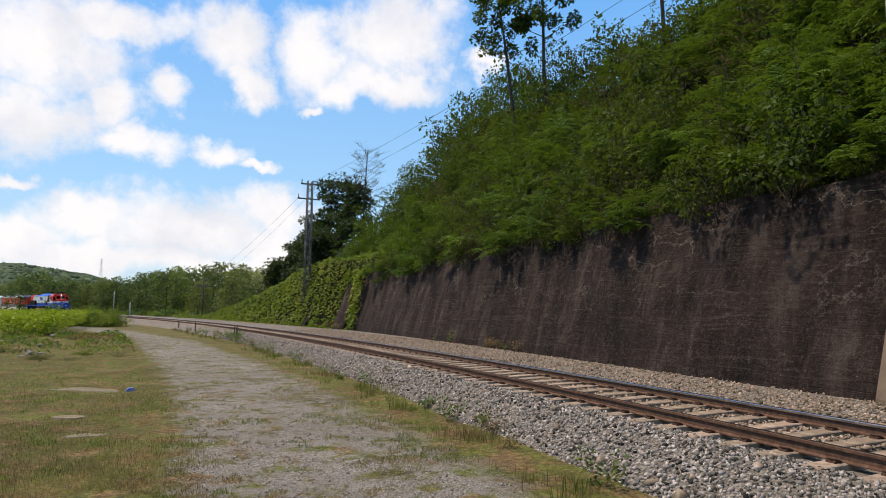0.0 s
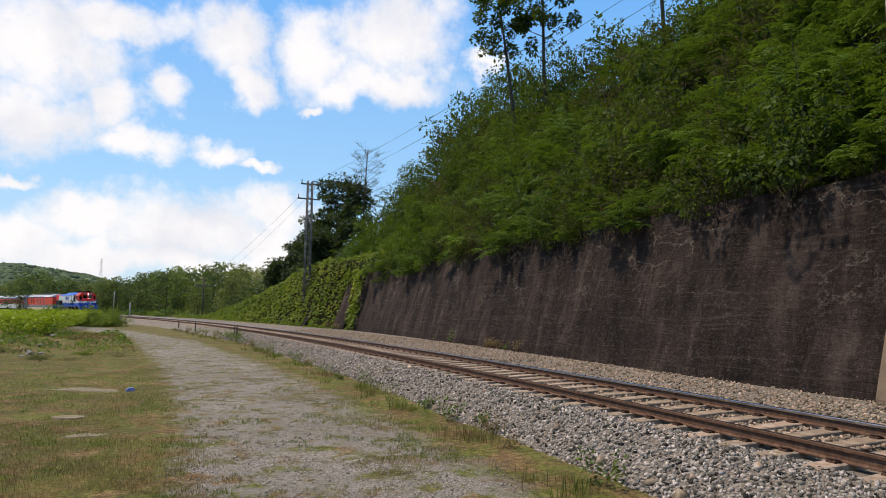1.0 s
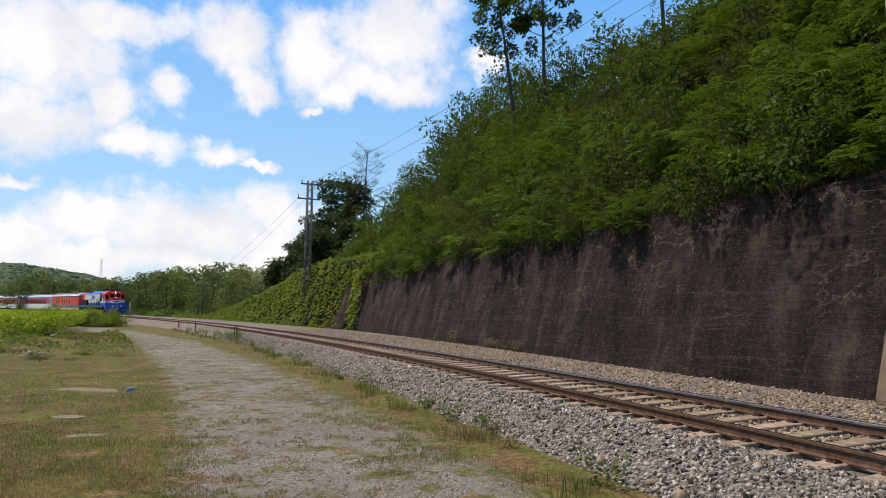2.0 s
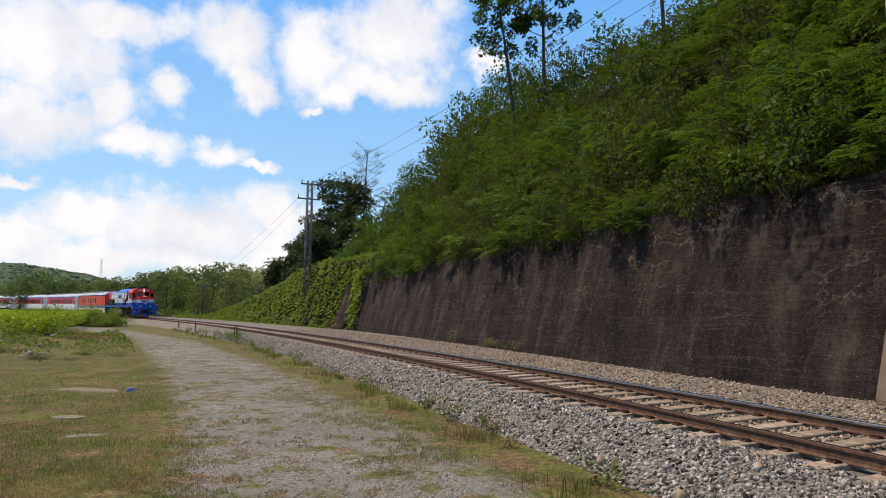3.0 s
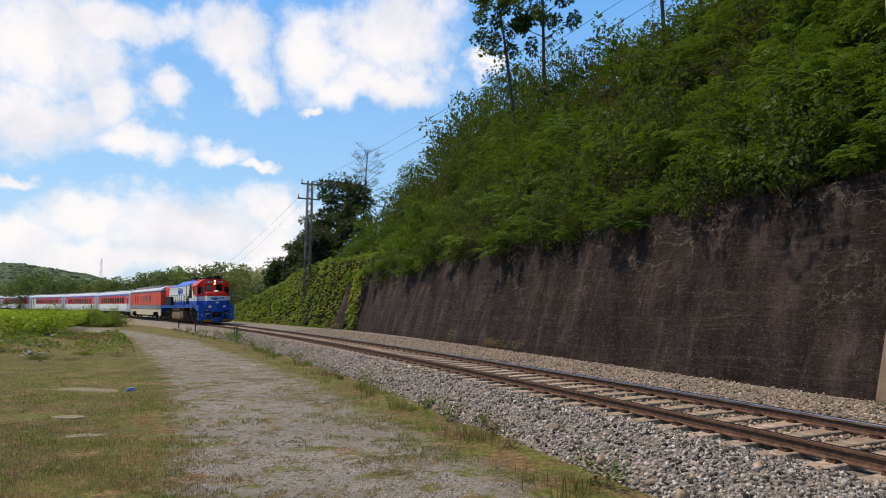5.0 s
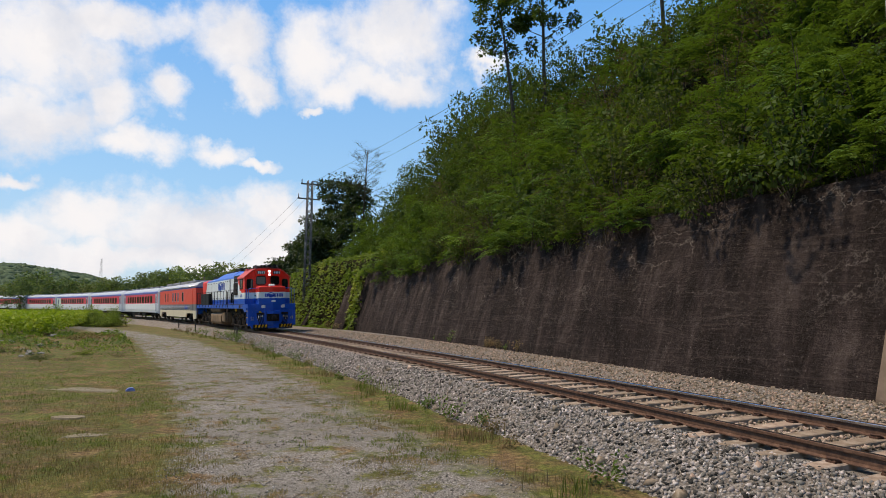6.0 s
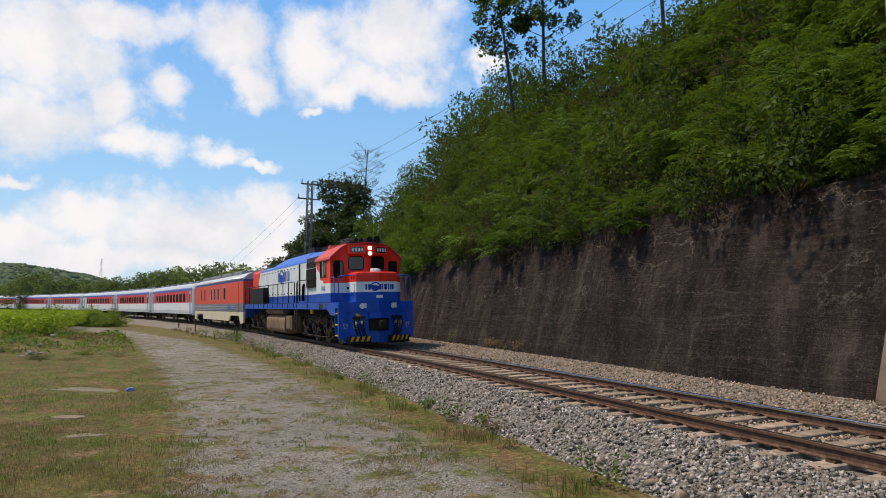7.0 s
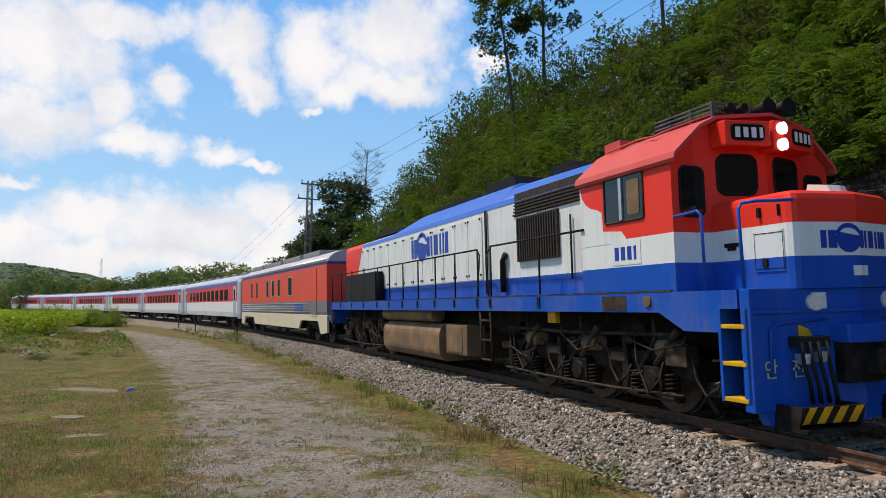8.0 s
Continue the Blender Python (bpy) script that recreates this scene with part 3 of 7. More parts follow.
stones("ballast_stones_near", 38000, -40, 6.0, 0.95, 2.95, 0.0215, M_STONE, "angular grey crushed stones on the bank")
stones("ballast_stones_rusty", 11000, -26, 2.6, -0.66, 0.66, 0.023, M_STONE_WARM, "rust-stained stones between the rails", 0.03, between_sleepers)
stones("ballast_stones_far", 15000, -38, 2.6, -4.0, -0.85, 0.024, M_STONE_WARM, "stones between the track and the wall", 0.0, clear_of_rails)
stones("ballast_stones_large", 110, -30, 8, 1.4, 3.2, 0.055, M_STONE_WARM, "a few larger pale stones at the bank foot")

M_GRASS = material("dry_grass_blades", [(0.085, 0.055, 0.022), (0.20, 0.13, 0.053), (0.37, 0.25, 0.12)], 0.9, 0.8, island=0.4, trans=0.25)
M_GREENGRASS = material("green_grass_blades", [(0.05, 0.062, 0.012), (0.11, 0.12, 0.024), (0.20, 0.19, 0.055)], 0.9, 0.75, island=0.35, trans=0.3)
M_WEED = material("weed_leaves", [(0.035, 0.06, 0.014), (0.07, 0.11, 0.025), (0.12, 0.15, 0.045)], 1.2, 0.7, island=0.4, trans=0.3)
M_DRYWEED = material("dry_brown_weeds", [(0.10, 0.055, 0.03), (0.20, 0.12, 0.062), (0.33, 0.22, 0.115)], 1.2, 0.85, island=0.35, trans=0.2)
M_GRAVEL = material("way_gravel", [(0.10, 0.086, 0.07), (0.23, 0.205, 0.172), (0.42, 0.38, 0.33)], 9.0, 0.9, island=0.5)
BLADE_V = np.array([(-0.5, 0, 0), (0.5, 0, 0), (0.35, 0.22, 0.6), (-0.35, 0.22, 0.6), (0.03, 0.62, 1.0), (-0.03, 0.62, 1.0)], float)
BLADE_F = np.array([(0, 1, 2, 3), (3, 2, 4, 5)])


def way_across(x, y):
    """Where a place lies across the gravel way: about 0 at its grass edge, 3.3 at the weeds by the bank."""
    return x + 0.338 * y + 0.0036 * y * y


def field_noise(x, y, scale, seed):
    return np.array([noise.noise((a * scale, b * scale, seed)) for a, b in zip(x, y)])


def blades(name, x, y, mat, lo, hi, wide, label, lean=0.7, z=None):
    m = len(x)
    if z is None:
        z = np.array([ground_height(a, b) for a, b in zip(x, y)]) - 0.004
    ln = RNG.uniform(lo, hi, m)
    sc = np.stack([np.full(m, wide) * RNG.uniform(0.6, 1.4, m), ln, ln], -1)
    r = rotations(m, RNG, lean)
    base = BLADE_V[None] * sc[:, None, :]
    v = np.einsum("nij,nkj->nki", r, base) + np.stack([x, y, z], -1)[:, None, :]
    f = (BLADE_F[None] + (np.arange(m) * 6)[:, None, None]).reshape(-1, 4)
    ob = new(name, mesh_np(name, v.reshape(-1, 3), f, mat))
    return tagged(ob, label, "grass", kind="stuff")


def grow_grass():
    # matted grass beside the way: thick near by, thinner far off; loose tufts on the way itself
    n = 320000
    r = 6.0 * np.exp(RNG.uniform(0, 1, n) * math.log(46 / 6.0))
    a = RNG.uniform(radians(-38), radians(14), n)
    x, y = r * np.sin(a), r * np.cos(a)
    ac = way_across(x, y) + 0.7 * field_noise(x, y, 0.8, 4.0) + 0.35 * field_noise(x, y, 3.1, 9.0)
    patch = field_noise(x, y, 0.7, 8.0) + 0.7 * field_noise(x, y, 2.6, 3.0) + 0.5 * field_noise(x, y, 6.5, 5.0)
    left = (ac < 0.15) & (patch > -0.30)
    tuft = (ac >= 0.15) & (ac < 3.4) & (patch > 0.27)
    strip = (ac >= 3.3) & (ac < 4.8) & (patch > 0.05)
    green = field_noise(x, y, 0.42, 15.0) + 0.5 * field_noise(x, y, 1.9, 21.0)
    keep = left | tuft | strip
    g = keep & ((green > np.maximum(-0.3, 0.34 - 0.034 * (r - 6))) | (tuft & (green > -0.1)) | (strip & (green > 0.0)))
    red = keep & ~g & (field_noise(x, y, 0.9, 51.0) > 0.06 + 0.02 * (r - 6))
    d = keep & ~g & ~red
    blades("dry_grass", x[d], y[d], M_GRASS, 0.02, 0.06, 0.005, "short matted dry straw-coloured grass", 2.0)
    blades("brown_grass", x[red], y[red], M_DRYWEED, 0.02, 0.06, 0.005, "withered reddish brown grass patches", 2.0)
    blades("green_grass", x[g], y[g], M_GREENGRASS, 0.02, 0.06, 0.006, "short green grass patches on worn ground", 1.8)
    # taller stems along the foot of the bank
    n = 17000
    s = 8 - 68 * RNG.uniform(0, 1, n) ** 1.3
    off = 3.1 + 0.33 * RNG.normal(size=n)
    p = tf_many(s, off, np.full(n, -0.6))
    clump = field_noise(s, off, 0.9, 31.0) + 0.4 * field_noise(s, off, 2.7, 33.0)
    k = clump > 0.16
    z = np.where(off[k] < 2.9, np.interp(off[k], [q[0] for q in BED], [q[1] for q in BED]) - 0.02, GROUND)
    z = np.maximum(z, GROUND - 0.02)
    x, y = p[k, 0], p[k, 1]
    dry = field_noise(x, y, 0.5, 40.0) > 0.05
    blades("dry_verge_grass", x[dry], y[dry], M_DRYWEED, 0.06, 0.22, 0.010, "dry brown grass along the stone bank", 0.9, z[dry])
    blades("green_verge_grass", x[~dry], y[~dry], M_GREENGRASS, 0.06, 0.22, 0.012, "green grass along the stone bank", 0.9, z[~dry])
    # pebbles on the way
    n = 34000
    r = 6.0 * np.exp(RNG.uniform(0, 1, n) * math.log(30 / 6.0))
    a = RNG.uniform(radians(-32), radians(14), n)
    x, y = r * np.sin(a), r * np.cos(a)
    ac = way_across(x, y) + 0.8 * field_noise(x, y, 0.8, 4.0)
    k = (ac > -0.1) & (ac < 3.6) & (field_noise(x, y, 1.1, 61.0) > -0.3)
    x, y = x[k], y[k]
    m = len(x)
    ctr = np.stack([x, y, np.array([ground_height(p, q) for p, q in zip(x, y)]) + 0.003], -1)
    v, f = scatter(OCT_V, OCT_F, ctr * 0, rotations(m, RNG), 0.006 + 0.016 * RNG.uniform(0, 1, m) ** 3)
    v = v.reshape(m, 6, 3) * RNG.uniform(0.6, 1.2, (m, 6, 1)) + ctr[:, None, :]
    ob = new("gravel", mesh_np("gravel", v.reshape(-1, 3), f, M_GRAVEL))
    tagged(ob, "small grey gravel strewn over the worn way", "gravel", kind="stuff")


grow_grass()
LEAF_V = np.array([(0, 0, 0), (0.28, 0.45, 0.06), (0, 1, -0.05), (-0.28, 0.45, 0.06)], float)
LEAF_F = np.array([(0, 1, 2, 3)])


def out_rot(d, rng, droop, loose=0.25):
    """Rotations that turn +Y along directions d and keep +Z up, bent down by droop."""
    y = d.copy()
    y[:, 2] -= droop
    y += rng.normal(size=y.shape) * loose
    y /= np.linalg.norm(y, axis=1)[:, None]
    up = np.array([0, 0, 1.0]) + rng.normal(size=y.shape) * (loose + 0.1)
    x = np.cross(y, up)
    x /= np.linalg.norm(x, axis=1)[:, None] + 1e-9
    z = np.cross(x, y)
    return np.stack([x, y, z], -1)


def leaf_cloud(rng, centres, radius, count, size, droop=0.35, flat=1.0):
    """Leaves strewn through clumps: arrays of verts and faces."""
    ci = rng.integers(0, len(centres), count)
    d = rng.normal(size=(count, 3))
    d[:, 2] += 0.25
    d /= np.linalg.norm(d, axis=1)[:, None]
    rr = rng.uniform(0.35, 1.0, count) ** 0.5
    p = np.asarray(centres)[ci] + d * (np.asarray(radius)[ci] * rr)[:, None] * np.array([1.0, 1.0, flat])
    return scatter(LEAF_V, LEAF_F, p, out_rot(d, rng, droop, 0.45), size * rng.uniform(0.6, 1.3, count))


def build_weeds():
    """Low weeds at the bank's foot and by the wall, each a thing of stems and leaves."""
    kinds = []
    for i, (mat, h, cnt, lab) in enumerate(((M_WEED, 0.42, 150, "leafy green weed growing in the stones"), (M_DRYWEED, 0.36, 130, "dry reddish brown weed growing in the stones"), (M_WEED, 0.24, 130, "low green weed on the stone bank"))):
        rng = np.random.default_rng(60 + i)
        t = thing("weed", lab, "weed", pose(0, 0, -50), "weeds along the track")
        bm = bmesh.new()
        tips = []
        for k in range(7):
            a = rng.uniform(0, 6.28)
            tip = Vector((math.cos(a) * h * 0.55, math.sin(a) * h * 0.55, h * rng.uniform(0.6, 1.1)))
            add_tube(bm, [(0, 0, -0.05), tip * 0.5 + Vector((0, 0, 0.05)), tip], 0.005, 4, r1=0.002)
            tips += [tip, tip * 0.65]
        part("stalk", bm, M_DRYWEED, t)
        v, f = leaf_cloud(rng, [tuple(p) for p in tips], [h * 0.3] * len(tips), cnt, 0.07)
        ob = new("foliage", mesh_np("foliage", v, f, mat))
        ob.parent = t
        kinds.append(t)
    spots = [(-6.2, 2.95, 0), (-1.9, 2.6, 1), (-3.4, 2.75, 0), (-0.8, 2.9, 1), (-9.5, 2.6, 0), (-11, 2.9, 2), (-13.5, 2.7, 0), (-16, 2.75, 1), (-18.5, 2.7, 0), (-21, 2.8, 2), (-24, 2.6, 0), (-26, 2.8, 0),
             (-2.6, 2.45, 2), (-5, 2.6, 2), (-29, 2.6, 1), (-31, 2.7, 0), (-33.5, 2.6, 0), (-34.5, 2.4, 0), (-36, 2.5, 0), (-38, 2.7, 0), (-41, 2.6, 1), (-44, 2.8, 0), (-48, 2.7, 0), (-52, 2.8, 1), (1.5, 2.8, 0), (3, 3.0, 2),
             (-13.2, -3.6, 1), (-13.8, -3.7, 1), (-14.3, -3.7, 1), (-12.7, -3.6, 2), (-17.8, -4.2, 0), (-20.2, -4.3, 2), (-18.2, -4.1, 2), (-36, -4.6, 1), (-38, -4.6, 1), (-11.8, -3.5, 1)]
    for j, (s, n, k) in enumerate(spots):
        sc = 0.55 + 0.5 * ((j * 37) % 11) / 11 + (0.5 if s < -25 else 0)
        c = copy_thing(kinds[k], Matrix.Translation(tf(s, n, max(bed_z(n), -0.62) - 0.01)) @ pose(0, 0, 0, 0, 0, j * 67))
        c.scale = (sc, sc, sc)
    for t in kinds:
        for o in [*t.children, t]:
            bpy.data.objects.remove(o)


build_weeds()


# ---- hillside plants ----
M_LOCUST = material("locust_leaves", [(0.025, 0.050, 0.010), (0.055, 0.100, 0.018), (0.13, 0.195, 0.034)], 0.35, 0.75, island=0.4, trans=0.22, spec=0.06, obj_var=0.0)
M_BROAD = material("broad_leaves", [(0.018, 0.031, 0.008), (0.040, 0.062, 0.015), (0.075, 0.10, 0.025)], 0.6, 0.7, island=0.35, trans=0.22, spec=0.1)
M_OLIVE = material("olive_leaves", [(0.026, 0.032, 0.009), (0.048, 0.056, 0.015), (0.082, 0.082, 0.024)], 0.6, 0.75, island=0.35, trans=0.22, spec=0.08)
M_DRYLEAF = material("withered_leaves", [(0.032, 0.022, 0.012), (0.064, 0.042, 0.021), (0.10, 0.066, 0.034)], 0.9, 0.8, island=0.4, trans=0.18, spec=0.06)
M_IVY = material("vine_leaves", [(0.055, 0.085, 0.011), (0.115, 0.155, 0.02), (0.25, 0.24, 0.035)], 0.5, 0.6, island=0.3, trans=0.35)
M_PINE = material("dark_conifer_leaves", [(0.012, 0.024, 0.012), (0.025, 0.042, 0.018), (0.045, 0.065, 0.026)], 0.8, 0.65, island=0.3, trans=0.12)
M_FIELD = material("crop_leaves", [(0.12, 0.16, 0.010), (0.23, 0.29, 0.016), (0.36, 0.40, 0.028)], 0.6, 0.6, island=0.25, trans=0.4)
M_BRAMBLE = material("bramble_leaves", [(0.07, 0.10, 0.015), (0.14, 0.18, 0.03), (0.24, 0.26, 0.055)], 0.6, 0.7, island=0.3, trans=0.35, spec=0.15)
M_BARK = material("grey_brown_bark", [(0.03, 0.024, 0.018), (0.06, 0.05, 0.038), (0.10, 0.085, 0.066)], 7.0, 0.9, 0.6, 25)


def frond(pairs=7, length=0.40):
    """A compound leaf: leaflets in pairs along a bowed stalk."""
    v, f = [], []
    def leaflet(p, d, ln, w):
        side = np.array([-d[1], d[0], 0.0])
        k = len(v)
        v.extend([p, p + d * ln * 0.5 + side * w, p + d * ln + np.array([0, 0, -0.015]), p + d * ln * 0.5 - side * w])
        f.append((k, k + 1, k + 2, k + 3))
    for i in range(pairs):
        t = (i + 0.6) / pairs
        p = np.array([0, t * length, 0.07 * math.sin(t * 2.2) - 0.14 * t * t])
        for s in (-1, 1):
            leaflet(p, np.array([s * 0.95, 0.35, -0.16]), 0.105 * (1.1 - 0.45 * t), 0.024)
    leaflet(np.array([0, length, -0.09]), np.array([0, 1.0, -0.2]), 0.08, 0.02)
    return np.array(v), np.array(f)


def stem_set(bm, rng, tips, r=0.018):
    for p in tips:
        p = Vector(p)
        mid = p * 0.5 + Vector((rng.normal() * 0.08, rng.normal() * 0.08, 0.12))
        add_tube(bm, [(0, 0, -0.6), mid, p], r, 4, r1=0.004, cap=False)


BUSH_LOOK = {"locust": ("bright green locust bush with feathery leaves", M_LOCUST), "broad": ("dense dark green leafy bush", M_BROAD),
             "olive": ("olive green leafy bush on the slope", M_OLIVE), "dry": ("withered brown bush among green ones", M_DRYLEAF),
             "bramble": ("bright yellow-green bramble bush beside the field", M_BRAMBLE)}


def bush_leaves(kind, seed):
    """The leaves of a bush about 2.4 m across, and the ends of its stems."""
    rng = np.random.default_rng(seed)
    nb = 12
    tips = []
    for k in range(nb):
        a, e = k * 2.4 + rng.uniform(-0.5, 0.5), rng.uniform(0.0, 1.35)
        rr = rng.uniform(0.75, 1.35)
        tips.append((rr * math.cos(a) * math.cos(e), rr * math.sin(a) * math.cos(e), 0.15 + 1.35 * rr * math.sin(e)))
    tips = np.array(tips)
    if kind == "locust":
        # each branch ends in a flat layered spray of compound leaves
        m = 17 * nb
        ci = np.arange(m) % nb
        ang = rng.uniform(0, 2 * np.pi, m)
        d = np.stack([np.cos(ang), np.sin(ang), rng.uniform(-0.15, 0.3, m)], -1)
        d += tips[ci] * np.array([0.5, 0.5, 0.12])
        d /= np.linalg.norm(d, axis=1)[:, None]
        along = rng.uniform(0.62, 1.02, (m, 1))
        p = tips[ci] * along + d * rng.uniform(0.0, 0.16, (m, 1)) + np.array([0, 0, 1.0]) * rng.uniform(-0.07, 0.07, (m, 1))
        fv, ff = frond()
        v, f = scatter(fv, ff, p, out_rot(d, rng, 0.15, 0.16), rng.uniform(0.75, 1.3, m))
    else:
        cnt, size, clump = {"broad": (1500, 0.135, 0.34), "olive": (1400, 0.105, 0.36), "dry": (900, 0.085, 0.4), "bramble": (1100, 0.14, 0.42)}[kind]
        cs = np.concatenate([tips, tips * 0.6])
        v, f = leaf_cloud(rng, cs, clump * rng.uniform(0.6, 1.15, len(cs)), cnt, size)
    return v, f, tips


BUSH_DATA = {k: [bush_leaves(k, 100 + 7 * i + len(k)) for i in range(n)] for k, n in (("locust", 4), ("broad", 3), ("olive", 2), ("dry", 2), ("bramble", 2))}


def make_bush(kind, i):
    v, f, tips = BUSH_DATA[kind][i]
    b = thing("bush", BUSH_LOOK[kind][0], "bush", pose(0, 0, -60), "bushes on the hillside")
    bm = bmesh.new()
    stem_set(bm, np.random.default_rng(i), tips)
    part("woody_base", bm, M_BARK, b)
    ob = new("crown", mesh_np("crown", v, f, BUSH_LOOK[kind][1]))
    ob.parent = b
    return b


BUSH = {k: [make_bush(k, i) for i in range(len(d))] for k, d in BUSH_DATA.items()}
THICKET = {k: [[], [], 0] for k in BUSH}


def plant(kind, j, place, size, turn, squash=1.0):
    src = BUSH[kind][j % len(BUSH[kind])]
    c = copy_thing(src, Matrix.Translation(place) @ pose(0, 0, 0, random.uniform(-12, 12), random.uniform(-12, 12), turn))
    c.scale = (size, size, size * squash)
    return c


def plant_far(kind, j, place, size, turn, squash=1.0):
    """A bush of the far thicket, joined to the others of its kind."""
    v, f, _ = BUSH_DATA[kind][j % len(BUSH_DATA[kind])]
    a = radians(turn)
    r = np.array([[math.cos(a), -math.sin(a), 0], [math.sin(a), math.cos(a), 0], [0, 0, 1]])
    q = (v @ r.T) * np.array([size, size, size * squash]) + np.array(place)
    t = THICKET[kind]
    t[0].append(q)
    t[1].append(f[np.arange(len(f)) % 5 < 3] + t[2])
    t[2] += len(q)


def close_thicket():
    for k, (vs, fs, n) in THICKET.items():
        if n:
            ob = new("hillside_thicket", mesh_np("hillside_thicket", np.concatenate(vs), np.concatenate(fs), BUSH_LOOK[k][1]))
            tagged(ob, "thicket of " + BUSH_LOOK[k][0].replace(" bush", " bushes"), "thicket", kind="stuff")


def plant_hill():
    rnd = random.Random(5)
    j = 0
    w = -7.0
    # along the wall's crest, hanging over it
    while w < 36:
        size = rnd.uniform(0.75, 1.2)
        lift = np.interp(w, [0, 3, 5, 30, 36], [0.55, 0.5, 0.0, -0.05, -0.3])
        kind = rnd.choices(["locust", "broad", "olive", "dry"], [7, 1.5, 1, 0.5])[0]
        if 18 < w < 23:
            kind = "dry" if rnd.random() < 0.6 else kind
        plant(kind, j, wf(w, 1.35 + rnd.uniform(-0.3, 0.35) + 0.3 * lift, 3.55 + lift + rnd.uniform(-0.25, 0.25)), size, rnd.uniform(0, 360))
        w += 0.8 * size + rnd.uniform(0, 0.5)
        j += 1
    # the slope
    b = 3.0
    while b < 20.5:
        w = -9.0 + rnd.uniform(0, 1)
        step = 1.7 + b * 0.03
        while w < 68:
            far = min(1.0, max(0.0, (w - 10) / 40))
            size = rnd.uniform(0.95, 1.75) * (1 + 0.35 * far) * (0.9 + b * 0.015) * (1.05 if w > 27 and b > 7 else 0.8 if b > 14 else 1.0)
            bb = b + rnd.uniform(-0.8, 0.8)
            z = hill_z(w, bb)
            if z > 2.2 and not (w > 40 and bb < 3):
                q = noise.noise((w * 0.13, bb * 0.2, 44)) + 0.22 * rnd.uniform(-1, 1)
                if w < 30:
                    kind = "locust" if q > -0.08 else "broad" if q > -0.2 else "olive" if q > -0.26 or b < 6 else "dry"
                else:
                    kind = "locust" if q > 0.24 else "broad" if q > -0.12 else "olive" if q > -0.36 or b < 6 else "dry"
                if w > 29 and b < 6.5 and rnd.random() < 0.75:
                    kind = "locust"
                withered = math.exp(-((w - 19) / 6.5) ** 2 - ((bb - 10.5) / 3.2) ** 2)
                if rnd.random() < 0.8 * withered:
                    kind = rnd.choice(["dry", "dry", "olive"])
                go = plant if (w < 26 and b < 16) else plant_far
                go(kind, j, wf(w, bb, z - 0.15), size, rnd.uniform(0, 360), rnd.uniform(0.85, 1.3) * (1.15 if w > 27 and b > 7 else 1.0))
                j += 1
            w += step * size * 0.8
        b += step * 1.0
    # low growth in the gaps
    for k in range(22):
        w, b = 2.0 + 0.3 * k, 3.6 + (k * 5 % 7) * 0.75
        plant_far("olive" if k % 3 else "locust", k, wf(w, b, hill_z(w, b) - 0.1), 0.95, k * 47, 0.9)
    for k in range(120):
        w, b = rnd.uniform(-6, 20), rnd.uniform(3, 15)
        plant_far(rnd.choice(["olive", "broad", "locust", "dry"]), k, wf(w, b, hill_z(w, b) - 0.2), rnd.uniform(0.6, 1.0), rnd.uniform(0, 360), 0.8)
    close_thicket()


def make_tree(name, label, seed, height, spread, bare, leaf_mat, leaf, count, lean=(0, 0), first=0.35, limbs=9, clump=0.9, group="", droop=0.0, flat=1.0):
    """A tapered trunk with limbs and twigs, and leaves in clumps at their ends."""
    rng = np.random.default_rng(seed)
    t = thing(name, label, "tree", pose(0, 0, -70), group)
    bm = bmesh.new()
    top = Vector((lean[0], lean[1], height))
    trunk = [Vector((0, 0, -0.6)), Vector((lean[0] * 0.2, lean[1] * 0.2, height * 0.3)), Vector((lean[0] * 0.55, lean[1] * 0.55, height * 0.65)), top]
    r0 = 0.010 * height + 0.03
    add_tube(bm, trunk, r0, 8, r1=r0 * 0.25)
    cs, rs = [tuple(top)], [clump]
    for k in range(limbs):
        f = first + (0.95 - first) * (k + rng.uniform(0, 1)) / limbs
        base = Vector((lean[0] * f, lean[1] * f, height * f))
        a = k * 2.4 + rng.uniform(-0.4, 0.4)
        ln = spread * (1.15 - 0.6 * f) * rng.uniform(0.7, 1.15)
        rise = (0.55 - droop) * ln * rng.uniform(0.5, 1.2)
        end = base + Vector((math.cos(a) * ln, math.sin(a) * ln, rise))
        mid = base.lerp(end, 0.5) + Vector((0, 0, 0.08 * ln))
        add_tube(bm, [base, mid, end], r0 * 0.38 * (1.1 - f), 6, r1=0.012)
        for q in range(4):
            g = 0.45 + 0.55 * (q + 1) / 4
            p = base.lerp(end, g) + Vector((0, 0, 0.08 * ln * (1 - abs(2 * g - 1))))
            tip = p + Vector((rng.normal() * 0.3, rng.normal() * 0.3, rng.uniform(0.0, 0.45))) * (0.4 * ln)
            add_tube(bm, [p, p.lerp(tip, 0.5) + Vector((0, 0, 0.05)), tip], 0.02, 4, r1=0.006, cap=False)
            cs.append(tuple(tip))
            rs.append(clump * rng.uniform(0.5, 1.0))
            if bare:
                for z in range(3):
                    tw = tip + Vector((rng.normal(), rng.normal(), rng.uniform(0.2, 1.2))) * 0.35
                    add_tube(bm, [p.lerp(tip, 0.6), tw], 0.01, 3, r1=0.003, cap=False)
    part("trunk", bm, M_BARK, t)
    if count:
        v, f = leaf_cloud(rng, cs, rs, count, leaf, 0.35, flat)
        ob = new("crown", mesh_np("crown", v, f, leaf_mat))
        ob.parent = t
    return t


